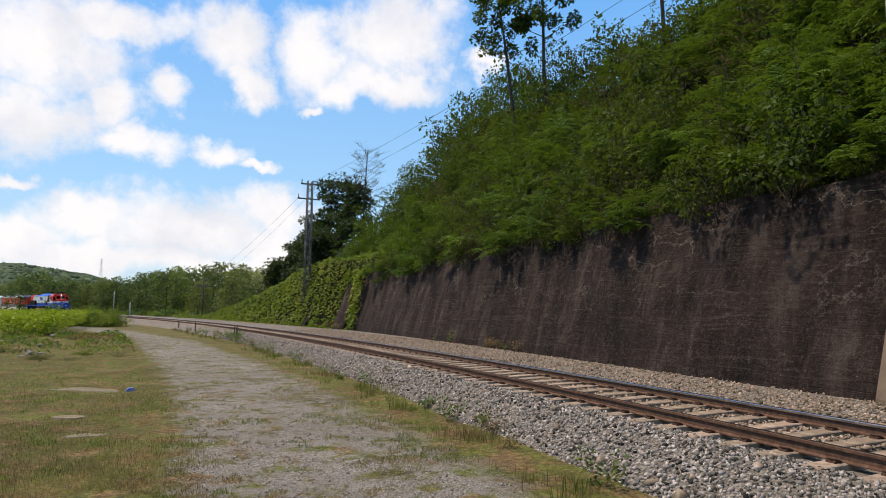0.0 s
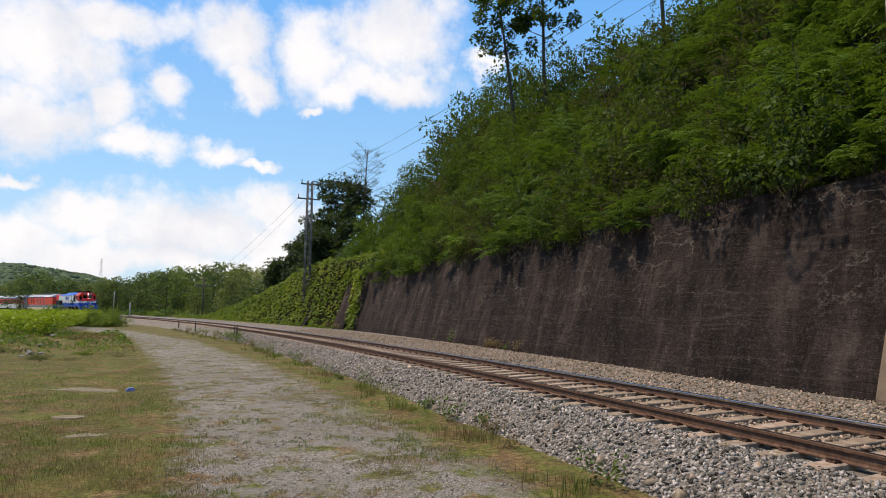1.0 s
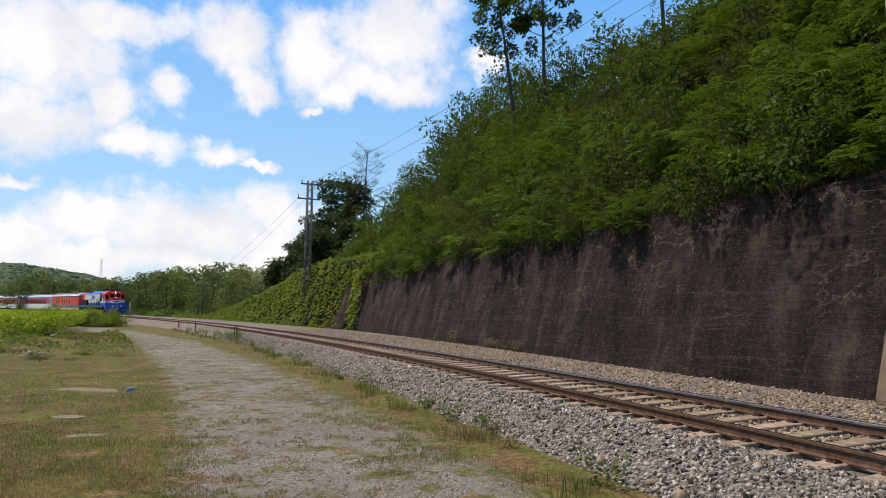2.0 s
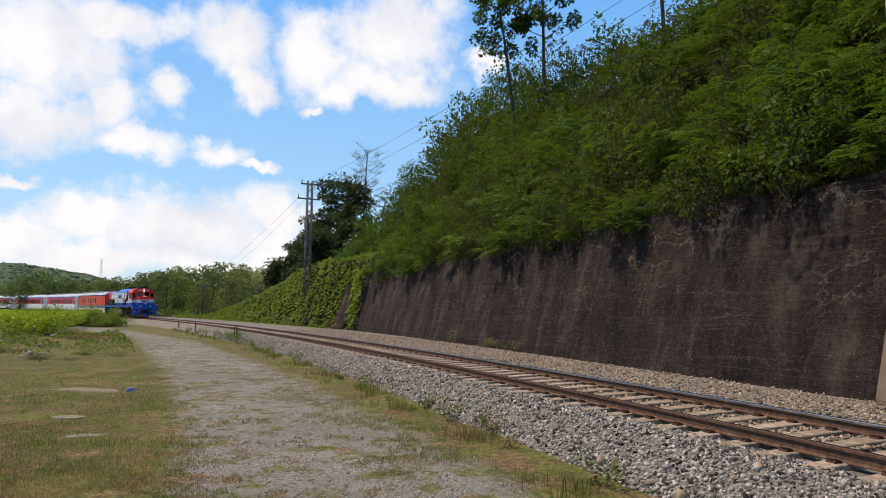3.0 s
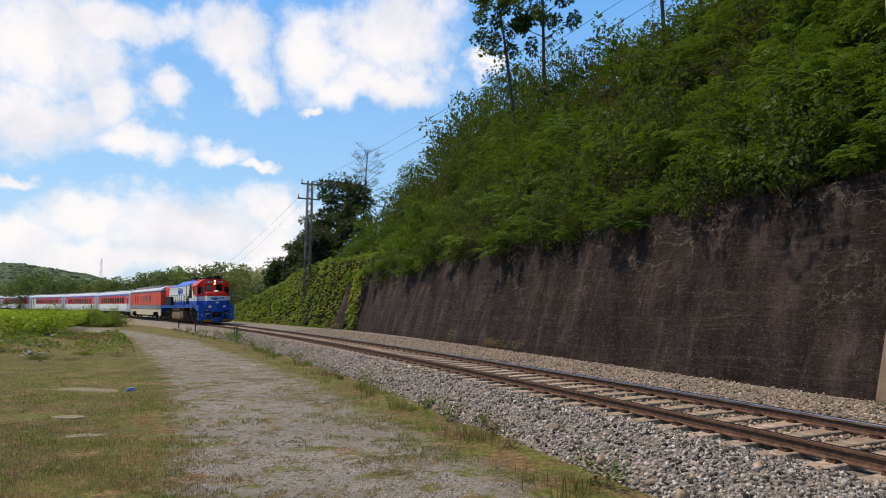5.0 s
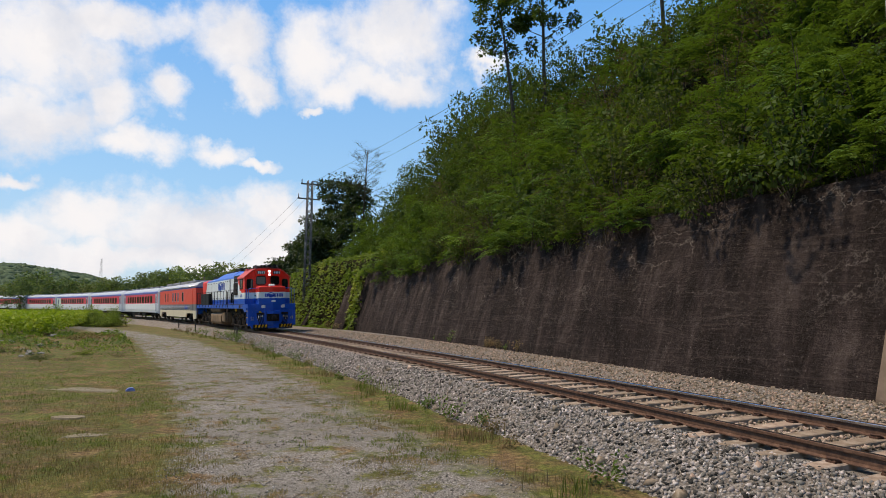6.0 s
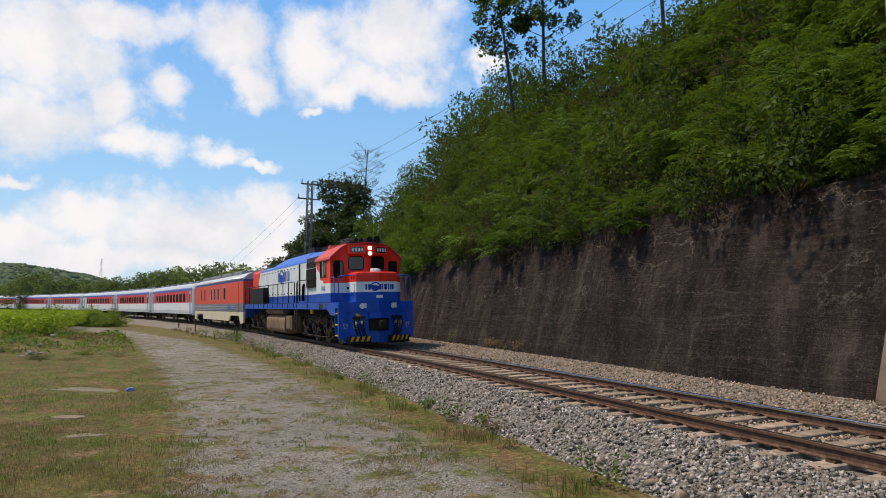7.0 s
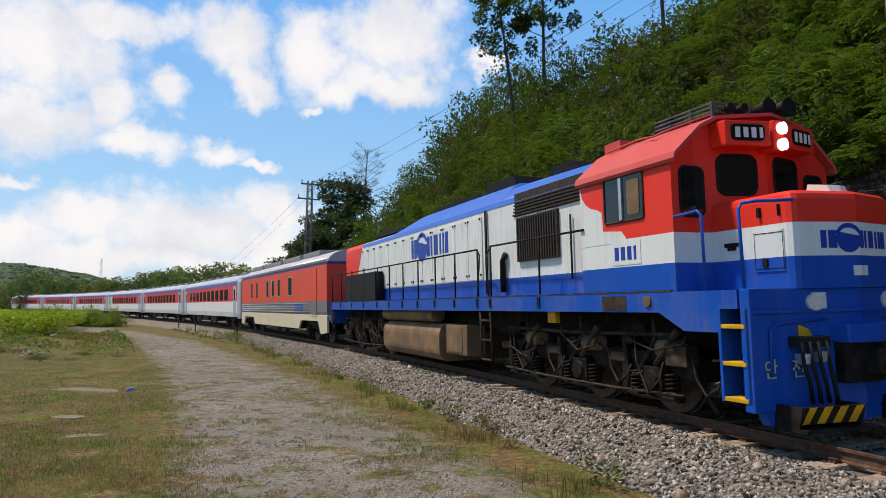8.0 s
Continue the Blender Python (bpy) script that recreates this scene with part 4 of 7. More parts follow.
def plant_trees():
    # tall trees on the ridge
    specs = [((5.3, 46.0), 14.0, (-1.8, -0.4), 201, 3.3), ((6.9, 43.5), 14.5, (-0.2, 0.2), 202, 2.6), ((13.2, 37.5), 12.0, (-0.9, -0.3), 203, 4.2)]
    for (x, y), h, lean, seed, spread in specs:
        t = make_tree("tall_tree", "tall thin tree with large dark leaves on the ridge", seed, h, spread, False, M_BROAD, 0.26, 5000, lean, 0.52, 20, 0.5, "trees on the ridge")
        d = Vector((x, y, 0)) - WALL_A
        t.matrix_world = Matrix.Translation((x, y, hill_z(d.dot(WALL_D), d.dot(WALL_N)) - 0.2))
    t = make_tree("bare_tree", "nearly leafless thin grey tree on the slope", 210, 7.2, 2.3, True, M_DRYLEAF, 0.10, 260, (0.3, 0), 0.22, 34, 0.5)
    t.matrix_world = Matrix.Translation((-8.1, 65.0, 10.6))
    # dark conifers behind the pole
    for i, (x, y, top, wide) in enumerate(((-12.8, 76.5, 17.2, 3.0), (-9.9, 71.0, 15.6, 2.6), (-15.6, 79.0, 12.6, 2.4), (-18.4, 82.8, 9.6, 2.2), (-21.3, 85.2, 7.6, 2.2), (-14.0, 72.0, 10.0, 2.2))):
        base = 3.0 if i < 3 else 1.5
        t = make_tree("conifer", "dark green pine tree behind the pole", 220 + i, top - base, wide, False, M_PINE, 0.36, 9000, (0.2, 0), 0.08, 26, 1.25, "dark pines", 0.45, 0.5)
        t.matrix_world = Matrix.Translation((x, y, base))


def grow_vines():
    """Vines over the low slope and the ribs beyond the wall's end."""
    rng = np.random.default_rng(77)
    n = 14000
    w = 37.2 + 26 * rng.uniform(0, 1, n)
    u = rng.uniform(0, 1, n)
    pts = []
    for a, t in zip(w, u):
        lump = 0.25 + 0.55 * abs(noise.noise((a * 0.45, t * 5, 3))) + 0.35 * noise.noise((a * 1.3, t * 9, 8))
        top = hill_z(a, 2.0)
        if t < 0.55:
            z = -0.3 + (top + 0.5) * t / 0.55
            b = 0.05 + 0.8 * (z + 0.6) / (top + 0.6)
            p = wf(a, b - 0.75 * max(0.05, lump), z)
        else:
            b = 1.2 + (t - 0.55) * 9
            p = wf(a, b - 0.3, hill_z(a, b) + lump)
        pts.append(p)
    # over the bank farther on
    for a, t in zip(rng.uniform(-92, -35.5, 34000), rng.uniform(0.02, 1, 34000)):
        if any(s0 < a < s1 and t < up + 0.12 * noise.noise((a * 2.0, t * 9, 41)) for s0, s1, up in RIBS):
            continue
        lump = 0.2 + 0.5 * abs(noise.noise((a * 0.5, t * 6, 23))) + 0.2 * noise.noise((a * 1.5, t * 12, 28))
        p = bank_at(a, t)
        x, y, h = line_at(a)
        pts.append(p + Vector((math.sin(h) * 0.5, -math.cos(h) * 0.5, 0.7)) * lump)
    pts = np.array(pts)
    m = len(pts)
    d = np.tile(np.array([-0.75, -0.45, 0.45]), (m, 1)) + rng.normal(size=(m, 3)) * 0.5
    v, f = scatter(LEAF_V * np.array([1.5, 1, 1]), LEAF_F, pts, out_rot(d, rng, 0.9), rng.uniform(0.12, 0.30, m))
    ob = new("vine_cover", mesh_np("vine_cover", v, f, M_IVY))
    tagged(ob, "bright green creeping vines over a slope", "vines", kind="stuff")


plant_hill()
plant_trees()
grow_vines()


# ---- the distance, the field, poles and wires ----
M_POLE = material("weathered_steel_pole", [(0.05, 0.055, 0.06), (0.10, 0.105, 0.11), (0.16, 0.165, 0.17)], 5.0, 0.6, metal=0.3)
M_CONC = material("grey_concrete_post", [(0.22, 0.21, 0.20), (0.36, 0.35, 0.33)], 5.0, 0.9)
M_WIRE = material("dark_wire", [(0.02, 0.02, 0.022), (0.03, 0.03, 0.032)], 3.0, 0.6)
M_WOODPOST = material("old_post", [(0.05, 0.04, 0.032), (0.11, 0.09, 0.07)], 8.0, 0.9)


def far_trees():
    kinds = []
    for i, (mat, lab) in enumerate(((M_HAZEDARK, "dark green leafy tree in the far woods"), (M_HAZEOLIVE, "olive green tree in the far woods"), (M_HAZEFRESH, "fresh green tree in the far woods"), (M_DRYFAR, "pale yellowish tree in the far woods"))):
        kinds.append(make_tree("tree", lab, 300 + i, 10.0, 3.4, False, mat, 0.55, 1500, (0.3, 0.2), 0.04, 19, 1.2, "far woods"))
    rnd = random.Random(9)
    j = 0
    # belts behind the track: distance, bearing span, tree height
    for dist, a0, a1, h, step in ((122, -20.5, -12.5, 8.5, 2.0), (150, -23, -9.5, 12.0, 1.35), (185, -33, -10.5, 12.5, 1.15), (215, -36, -12, 13.0, 1.1), (260, -38, -22, 14.5, 1.0)):
        a = a0
        while a < a1:
            d = dist * rnd.uniform(0.95, 1.06)
            x, y = d * math.sin(radians(a)), d * math.cos(radians(a))
            k = rnd.choices([0, 1, 2, 3], [4, 4, 2, 1])[0]
            if -17.5 < a < -13 and dist > 140:
                k = rnd.choices([1, 2, 3], [2, 2, 4])[0]
            if a < -23:
                k = rnd.choices([0, 1], [3, 1])[0]
            hh = h * 1.02 * rnd.uniform(0.75, 1.1) * (0.8 if a < -25 else 1.0)
            sc = hh / 10.5
            c = copy_thing(kinds[k], Matrix.Translation((x, y, ground_height(x, y) - 0.3)) @ pose(0, 0, 0, 0, 0, rnd.uniform(0, 360)))
            c.scale = (sc * rnd.uniform(0.9, 1.3), sc * rnd.uniform(0.9, 1.3), sc)
            a += step * rnd.uniform(0.7, 1.3)
            j += 1
    # low growth along the far side of the track
    s = -84.0
    while s > -185:
        plant(rnd.choice(["locust", "bramble", "bramble"]), j, tf(s, -4.6 - rnd.uniform(0, 1.5), -0.6, False), rnd.uniform(0.8, 1.3), rnd.uniform(0, 360), 0.8)
        s -= 2.2
        j += 1
    for t in kinds:
        for o in [*t.children, t]:
            bpy.data.objects.remove(o)


# Greens of the far woods, lightened: distance haze is mixed into the leaf colours.
M_HAZEDARK = material("hazed_dark_leaves", [(0.061, 0.081, 0.036), (0.101, 0.128, 0.051), (0.149, 0.176, 0.073)], 0.3, 0.8, island=0.3, trans=0.25, spec=0.1)
M_HAZEOLIVE = material("hazed_olive_leaves", [(0.095, 0.108, 0.043), (0.162, 0.169, 0.061), (0.23, 0.223, 0.085)], 0.3, 0.8, island=0.3, trans=0.25, spec=0.1)
M_HAZEFRESH = material("hazed_fresh_leaves", [(0.108, 0.149, 0.036), (0.189, 0.236, 0.055), (0.27, 0.297, 0.085)], 0.3, 0.8, island=0.3, trans=0.3, spec=0.1)
M_DRYFAR = material("pale_far_leaves", [(0.189, 0.196, 0.085), (0.297, 0.29, 0.122), (0.432, 0.405, 0.194)], 0.8, 0.7, island=0.3, trans=0.2)


def far_hill():
    """A wooded ridge far off: rolling ground covered by round tree tops."""
    M = material("far_forest", [(0.030, 0.055, 0.030), (0.055, 0.085, 0.042), (0.085, 0.115, 0.055)], 0.06, 0.9, 0.0, island=0.25)
    verts, faces = [], []
    na, nr = 90, 26
    for i in range(na):
        a = radians(-75 + 65 * i / (na - 1))
        crest = np.interp(math.degrees(a), [-75, -48, -38, -33, -29, -26, -20, -10], [36, 46, 46, 43, 36, 25, 15, 9])
        for j in range(nr):
            d = 420 + 600 * j / (nr - 1)
            up = math.sin(min(1.0, (d - 420) / 400) * math.pi / 2)
            verts.append((d * math.sin(a), d * math.cos(a), -4 + crest * up * (1 + 0.10 * noise.noise((a * 9, d * 0.004, 1))) + 2.0 * noise.noise((d * math.sin(a) * 0.02, d * math.cos(a) * 0.02, 4))))
    for i in range(na - 1):
        for j in range(nr - 1):
            q = i * nr + j
            faces.append((q, q + nr, q + nr + 1, q + 1))
    ob = new("far_hill", mesh_from("far_hill", verts, faces, M, smooth=True))
    tagged(ob, "distant low hill covered with green forest", "hill", kind="structure")
    rng = np.random.default_rng(5)
    n = 4200
    a = np.radians(rng.uniform(-46, -22, n))
    d = 430 + 420 * rng.uniform(0, 1, n)
    crest = np.interp(np.degrees(a), [-75, -48, -38, -33, -29, -26, -20, -10], [36, 46, 46, 43, 36, 25, 15, 9])
    z = -4 + crest * np.sin(np.minimum(1.0, (d - 420) / 400) * np.pi / 2) + 1.0
    p = np.stack([d * np.sin(a), d * np.cos(a), z], -1)
    v, f = scatter(CUBE_V, CUBE_F, p * 0, rotations(n, rng), rng.uniform(2.2, 4.2, n))
    v = v.reshape(n, 8, 3) * rng.uniform(0.6, 1.0, (n, 8, 1)) * np.array([1, 1, 0.8]) + p[:, None, :]
    ob = new("far_forest", mesh_np("far_forest", v.reshape(-1, 3), f, M))
    tagged(ob, "dense tree tops of a distant forest", "forest", kind="stuff")


def crop_field():
    rng = np.random.default_rng(21)
    n = 46000
    y = 36 + 60 * rng.uniform(0, 1, n) ** 1.4
    edge = np.interp(y, [36, 39, 71, 96], [-21.5, -23.6, -38.5, -50])
    x = edge - 26 * rng.uniform(0, 1, n) ** 1.5
    h = 1.5 + 0.25 * field_noise(x, y, 0.5, 2.0) + 0.18 * field_noise(x, y, 1.6, 6.0)
    z = GROUND + h * rng.uniform(0.05, 1.0, n) ** 0.45
    d = np.tile(np.array([0.3, -0.6, 0.5]), (n, 1)) + rng.normal(size=(n, 3)) * 0.8
    v, f = scatter(LEAF_V * np.array([1.3, 1, 1]), LEAF_F, np.stack([x, y, z], -1), out_rot(d, rng, 0.3), rng.uniform(0.11, 0.26, n))
    ob = new("crop_field", mesh_np("crop_field", v, f, M_FIELD))
    tagged(ob, "bright yellow-green leafy crop on a field", "crop", kind="stuff")
    # brambles at the field's corner
    rnd = random.Random(3)
    for j in range(26):
        t = rnd.uniform(0, 1)
        x, y = -42.5 + 6.5 * t + rnd.uniform(-1.5, 1.5), 66 + 8 * rnd.uniform(0, 1)
        plant("bramble", j, (x, y, GROUND - 0.05), rnd.uniform(1.0, 1.45) * (1.0 if t < 0.75 else 0.75), rnd.uniform(0, 360), 0.85)
    # low weeds on the rough ground before the field
    for j in range(60):
        y = rnd.uniform(24, 60)
        x = np.interp(y, [24, 60], [-17, -36]) + rnd.uniform(-2.0, 9.0) * y / 45
        if way_across(x, y) < -0.5:
            plant(rnd.choice(["olive", "dry", "olive", "bramble"]), j, (x, y, GROUND - 0.03), rnd.uniform(0.22, 0.5), rnd.uniform(0, 360), 0.35)


def heap_weeds():
    """Low weeds over the heap before the field: a mat of small leaves in clumps."""
    rng = np.random.default_rng(31)
    n = 26000
    x, y = rng.normal(-20.0, 4.6, n), rng.normal(36.5, 4.2, n)
    lump = field_noise(x, y, 0.55, 71.0) + 0.6 * field_noise(x, y, 1.7, 73.0)
    k = (way_across(x, y) < -0.6) & (lump > -0.05)
    x, y, lump = x[k], y[k], lump[k]
    z = np.array([ground_height(a, b) for a, b in zip(x, y)]) + (0.06 + 0.42 * np.maximum(0, lump)) * rng.uniform(0.1, 1.0, len(x)) ** 0.5
    tone = field_noise(x, y, 0.4, 77.0)
    for mat, pick, label in ((M_WEED, tone > 0.02, "dark green low weeds over a heap"), (M_DRYWEED, tone <= -0.2, "withered brown weeds over a heap"), (M_BRAMBLE, (tone <= 0.02) & (tone > -0.2), "yellow-green low weeds over a heap")):
        m = int(pick.sum())
        d = rng.normal(size=(m, 3)) + np.array([0.0, -0.3, 0.6])
        d /= np.linalg.norm(d, axis=1)[:, None]
        v, f = scatter(LEAF_V, LEAF_F, np.stack([x, y, z], -1)[pick], out_rot(d, rng, 0.2, 0.4), rng.uniform(0.07, 0.17, m))
        ob = new("heap_weeds", mesh_np("heap_weeds", v, f, mat))
        tagged(ob, label, "weeds", kind="stuff")


def add_lattice(bm, base, height, w0, w1, bays, r):
    b = Vector(base)
    legs = [(-1, -1), (1, -1), (1, 1), (-1, 1)]
    def at(c, f):
        w = w0 + (w1 - w0) * f
        return b + Vector((c[0] * w / 2, c[1] * w / 2, height * f))
    for c in legs:
        add_tube(bm, [at(c, 0), at(c, 1)], r, 5)
    for i in range(bays):
        f0, f1 = i / bays, (i + 1) / bays
        for q in range(4):
            c0, c1 = legs[q], legs[(q + 1) % 4]
            add_tube(bm, [at(c0, f0), at(c1, f1)] if i % 2 else [at(c1, f0), at(c0, f1)], r * 0.6, 4, cap=False)


def poles_and_wires():
    # lattice pole on the slope
    p = thing("utility_pole", "tall dark lattice steel pole among vines", "utility pole", pose(-11.7, 55.9, 2.0, 0, 0, 25))
    bm = bmesh.new()
    add_lattice(bm, (0, 0, 0), 10.6, 0.48, 0.40, 18, 0.052)
    part("mast", bm, M_POLE, p)
    for z, x0, x1 in ((9.0, -1.05, 0.9), (10.3, -0.8, 0.75)):
        bm = bmesh.new()
        add_box(bm, x0, x1, -0.06, 0.06, z - 0.05, z + 0.06)
        arm = part("cross_arm", bm, M_POLE, p)
        for x in (x0 + 0.08, x1 - 0.08):
            bm = bmesh.new()
            add_tube(bm, [(x, 0, z), (x, 0, z + 0.18), (x, 0, z + 0.4)], 0.05, 8, r1=0.035)
            part("insulator", bm, M_POLE, arm)
    p = thing("utility_pole", "slim weathered brown pole with one cross arm", "utility pole", pose(-32.8, 89.1, -0.9, 0, 0, 20))
    bm = bmesh.new()
    add_tube(bm, [(0, 0, 0), (0, 0, 6.6)], 0.13, 10, r1=0.09)
    part("shaft", bm, M_WOODPOST, p)
    bm = bmesh.new()
    add_box(bm, -1.05, 1.05, -0.06, 0.06, 5.25, 5.42)
    part("cross_arm", bm, M_POLE, p)
    p = thing("utility_pole", "pale grey steel pole above the wall", "utility pole", Matrix.Translation((9.66, 13.5, 3.6)))
    bm = bmesh.new()
    add_tube(bm, [(0, 0, 0), (0, 0, 8.6)], 0.10, 12, r1=0.08)
    part("shaft", bm, M_CONC, p)
    bm = bmesh.new()
    add_box(bm, -0.6, 0.6, -0.05, 0.05, 8.1, 8.2)
    part("cross_arm", bm, M_POLE, p)
    for x, y, h in ((-67.6, 133.9, 5.9), (-51.9, 108.2, 3.4)):
        p = thing("line_post", "slim pale concrete post beside the woods", "post", Matrix.Translation((x, y, -1.2)), "posts by the woods")
        bm = bmesh.new()
        add_tube(bm, [(0, 0, 0), (0, 0, h)], 0.13, 8, r1=0.10)
        part("shaft", bm, M_CONC, p)
    for x, y, z0, h, w in ((-233.4, 442.2, 6, 28.5, 4.0), (-181.2, 299.4, 2, 15.5, 2.2)):
        p = thing("radio_mast", "thin grey lattice mast on the far hill", "mast", Matrix.Translation((x, y, z0)))
        bm = bmesh.new()
        add_lattice(bm, (0, 0, 0), h, w * 0.6, 0.6, 9, 0.05)
        part("mast", bm, M_CONC, p)
    ends = [((-11.9, 56.0, 12.35), (9.4, 13.5, 11.95)), ((-11.4, 55.6, 11.4), (9.9, 13.5, 11.65)), ((-12.6, 55.5, 11.05), (-33.6, 88.7, 4.35)), ((-11.0, 56.2, 12.3), (-31.9, 89.3, 4.6))]
    for a, b in ends:
        bm = bmesh.new()
        a, b = Vector(a), Vector(b)
        pts = [a.lerp(b, t / 12) - Vector((0, 0, 0.5 * (1 - (t / 6 - 1) ** 2))) for t in range(13)]
        add_tube(bm, pts, 0.010, 4)
        w = part("overhead_wire", bm, M_WIRE)
        tagged(w, "thin dark overhead wire between two poles", "wire", "overhead wires")
    # short posts along the bank
    for s, n, h in ((-60.5, 2.2, 0.75), (-51.5, 2.3, 0.95), (-36.4, 2.15, 0.85), (-35.6, 2.15, 0.85)):
        bm = bmesh.new()
        add_box(bm, -0.04, 0.04, -0.04, 0.04, -0.3, h - 0.1, 0.01)
        o = part("marker_post", bm, M_WOODPOST)
        o.matrix_world = Matrix.Translation(tf(s, n, bed_z(n) - 0.05))
        tagged(o, "short dark weathered post in the stone bank", "post", "short posts by the track")


def ground_bits():
    # flat pale stones lying in the grass
    rng = np.random.default_rng(8)
    M_SLAB = material("pale_slab", [(0.15, 0.115, 0.07), (0.26, 0.21, 0.14)], 5.0, 0.9, 0.5, 40)
    M_ROCK = material("pale_rock", [(0.16, 0.145, 0.125), (0.30, 0.28, 0.25)], 6.0, 0.9, 0.4, 30)
    M_SAND = material("bare_sand", [(0.15, 0.125, 0.08), (0.26, 0.22, 0.15)], 6.0, 0.95, 0.5, 40)
    def slab(name, x, y, a, b, h, mat, label, cat, turn):
        bm = bmesh.new()
        n = 18
        ring0, ring1 = [], []
        for k in range(n):
            t = 2 * math.pi * k / n
            r = 1 + 0.55 * noise.noise((math.cos(t) * 1.4 + x, math.sin(t) * 1.4, y))
            ring0.append(bm.verts.new((a * r * math.cos(t), b * r * math.sin(t), -0.03)))
            ring1.append(bm.verts.new((a * r * 0.86 * math.cos(t), b * r * 0.86 * math.sin(t), h)))
        bm.faces.new(ring1)
        for k in range(n):
            bm.faces.new((ring0[k], ring0[(k + 1) % n], ring1[(k + 1) % n], ring1[k]))
        o = part(name, bm, mat, None)
        o.matrix_world = Matrix.Translation((x, y, ground_height(x, y))) @ pose(0, 0, 0, 0, 0, turn)
        tagged(o, label, cat)
    slab("flat_stone", -6.75, 12.0, 0.33, 0.2, 0.03, M_SLAB, "flat pale stone lying in dry grass", "stone", 10)
    slab("bare_patch", -8.9, 16.2, 1.0, 0.36, 0.012, M_SAND, "bare sandy patch in the grass", "bare ground", -8)
    # a smaller patch near by
    slab("bare_patch", -5.6, 10.4, 0.35, 0.15, 0.012, M_SAND, "bare sandy patch in the grass", "bare ground", 20)
    rnd = random.Random(17)
    for k in range(34):
        y = rnd.uniform(26, 44)
        x = np.interp(y, [26, 44], [-17.5, -26.0]) + rnd.uniform(-1.6, 1.6)
        r = rnd.uniform(0.07, 0.2)
        bm = bmesh.new()
        bmesh.ops.create_icosphere(bm, subdivisions=2, radius=r)
        for v in bm.verts:
            v.co *= 1 + 0.45 * noise.noise(v.co * (1.6 / r) + Vector((k * 3.1, 0, 0)))
            v.co.z *= 0.6
        o = part("rock", bm, M_ROCK)
        o.matrix_world = Matrix.Translation((x, y, ground_height(x, y) + 0.1 * r)) @ pose(0, 0, 0, 0, 0, k * 77)
        tagged(o, "pale grey rock at the field edge", "rock", "rocks at the field edge")
    bm = bmesh.new()
    add_prism(bm, [(-0.10, 0.0), (0.10, 0.0), (0.11, 0.05), (0.06, 0.10), (-0.05, 0.085), (-0.09, 0.04)], "y", -0.06, 0.07)
    o = part("litter", bm, material("blue_plastic", [(0.05, 0.09, 0.4), (0.3, 0.36, 0.6)], 9.0, 0.4))
    o.matrix_world = Matrix.Translation((-7.65, 16.2, ground_height(-7.65, 16.2) + 0.0)) @ pose(0, 0, 0, 0, 0, 30)
    tagged(o, "crumpled blue and white plastic litter in the grass", "litter")


far_trees()
far_hill()
crop_field()
heap_weeds()
poles_and_wires()
ground_bits()
for _group in BUSH.values():
    for _b in _group:
        for _o in [*_b.children, _b]:
            bpy.data.objects.remove(_o)

# ---- the train ----
def paint(name, bands, rough=0.35, grime=0.25, axis=2, spec=0.22):
    """Vehicle paint in bands by height: (upper edge, colour), lowest first, with grime and rain streaks."""
    m = bpy.data.materials.new(name)
    m.use_nodes = True
    nt = m.node_tree
    b = nt.nodes["Principled BSDF"]
    co = nt.nodes.new("ShaderNodeTexCoord").outputs["Object"]
    sep = nt.nodes.new("ShaderNodeSeparateXYZ")
    nt.links.new(co, sep.inputs[0])
    col = None
    for i, (edge, c) in enumerate(bands):
        if col is None:
            col = c
            low = edge
        else:
            col = mix_col(nt, math_node(nt, "GREATER_THAN", sep.outputs[axis], low), col, c)
            low = edge
    n1 = noise_tex(nt, co, 1.2, 6.0, 0.65)
    mp = nt.nodes.new("ShaderNodeMapping")
    nt.links.new(co, mp.inputs[0])
    mp.inputs["Scale"].default_value = (6.0, 6.0, 0.5)
    n2 = noise_tex(nt, mp.outputs[0], 1.5, 6.0, 0.65)
    dirt = math_node(nt, "MULTIPLY", ramp(nt, n2.outputs[0], [(0.5, 0.0), (0.72, 1.0)]), grime)
    col = mix_col(nt, dirt, col if not isinstance(col, tuple) else col, (0.16, 0.13, 0.10))
    fade = math_node(nt, "MULTIPLY", ramp(nt, n1.outputs[0], [(0.45, 0.0), (0.7, 1.0)]), grime * 0.5)
    col = mix_col(nt, fade, col, (0.30, 0.28, 0.26))
    nt.links.new(col, b.inputs["Base Color"])
    nt.links.new(math_node(nt, "MULTIPLY_ADD", n1.outputs[0], 0.3, rough - 0.1), b.inputs["Roughness"])
    b.inputs["Specular IOR Level"].default_value = spec
    return m


RED, BLUE, WHITE = (0.80, 0.034, 0.016), (0.0, 0.072, 0.40), (0.68, 0.71, 0.69)
M_LIVERY = paint("livery_blue_white_red", [(2.10, BLUE), (2.50, WHITE), (9, RED)], 0.35, 0.12)
M_HOODPAINT = paint("hood_blue_white", [(2.10, BLUE), (9, WHITE)], 0.4, 0.38)
M_SILL = paint("grimy_blue_sill_paint", [(9, BLUE)], 0.4, 0.32)
M_REDP = paint("red_paint", [(9, RED)], 0.35, 0.12)
# The cab's red made pinker: light from above is put into the roof colour.
M_LITROOFRED = paint("lit_red_roof_paint", [(9, (0.55, 0.07, 0.06))], 0.55, 0.35)
M_BLUEP = paint("blue_paint", [(9, BLUE)], 0.32, 0.12)
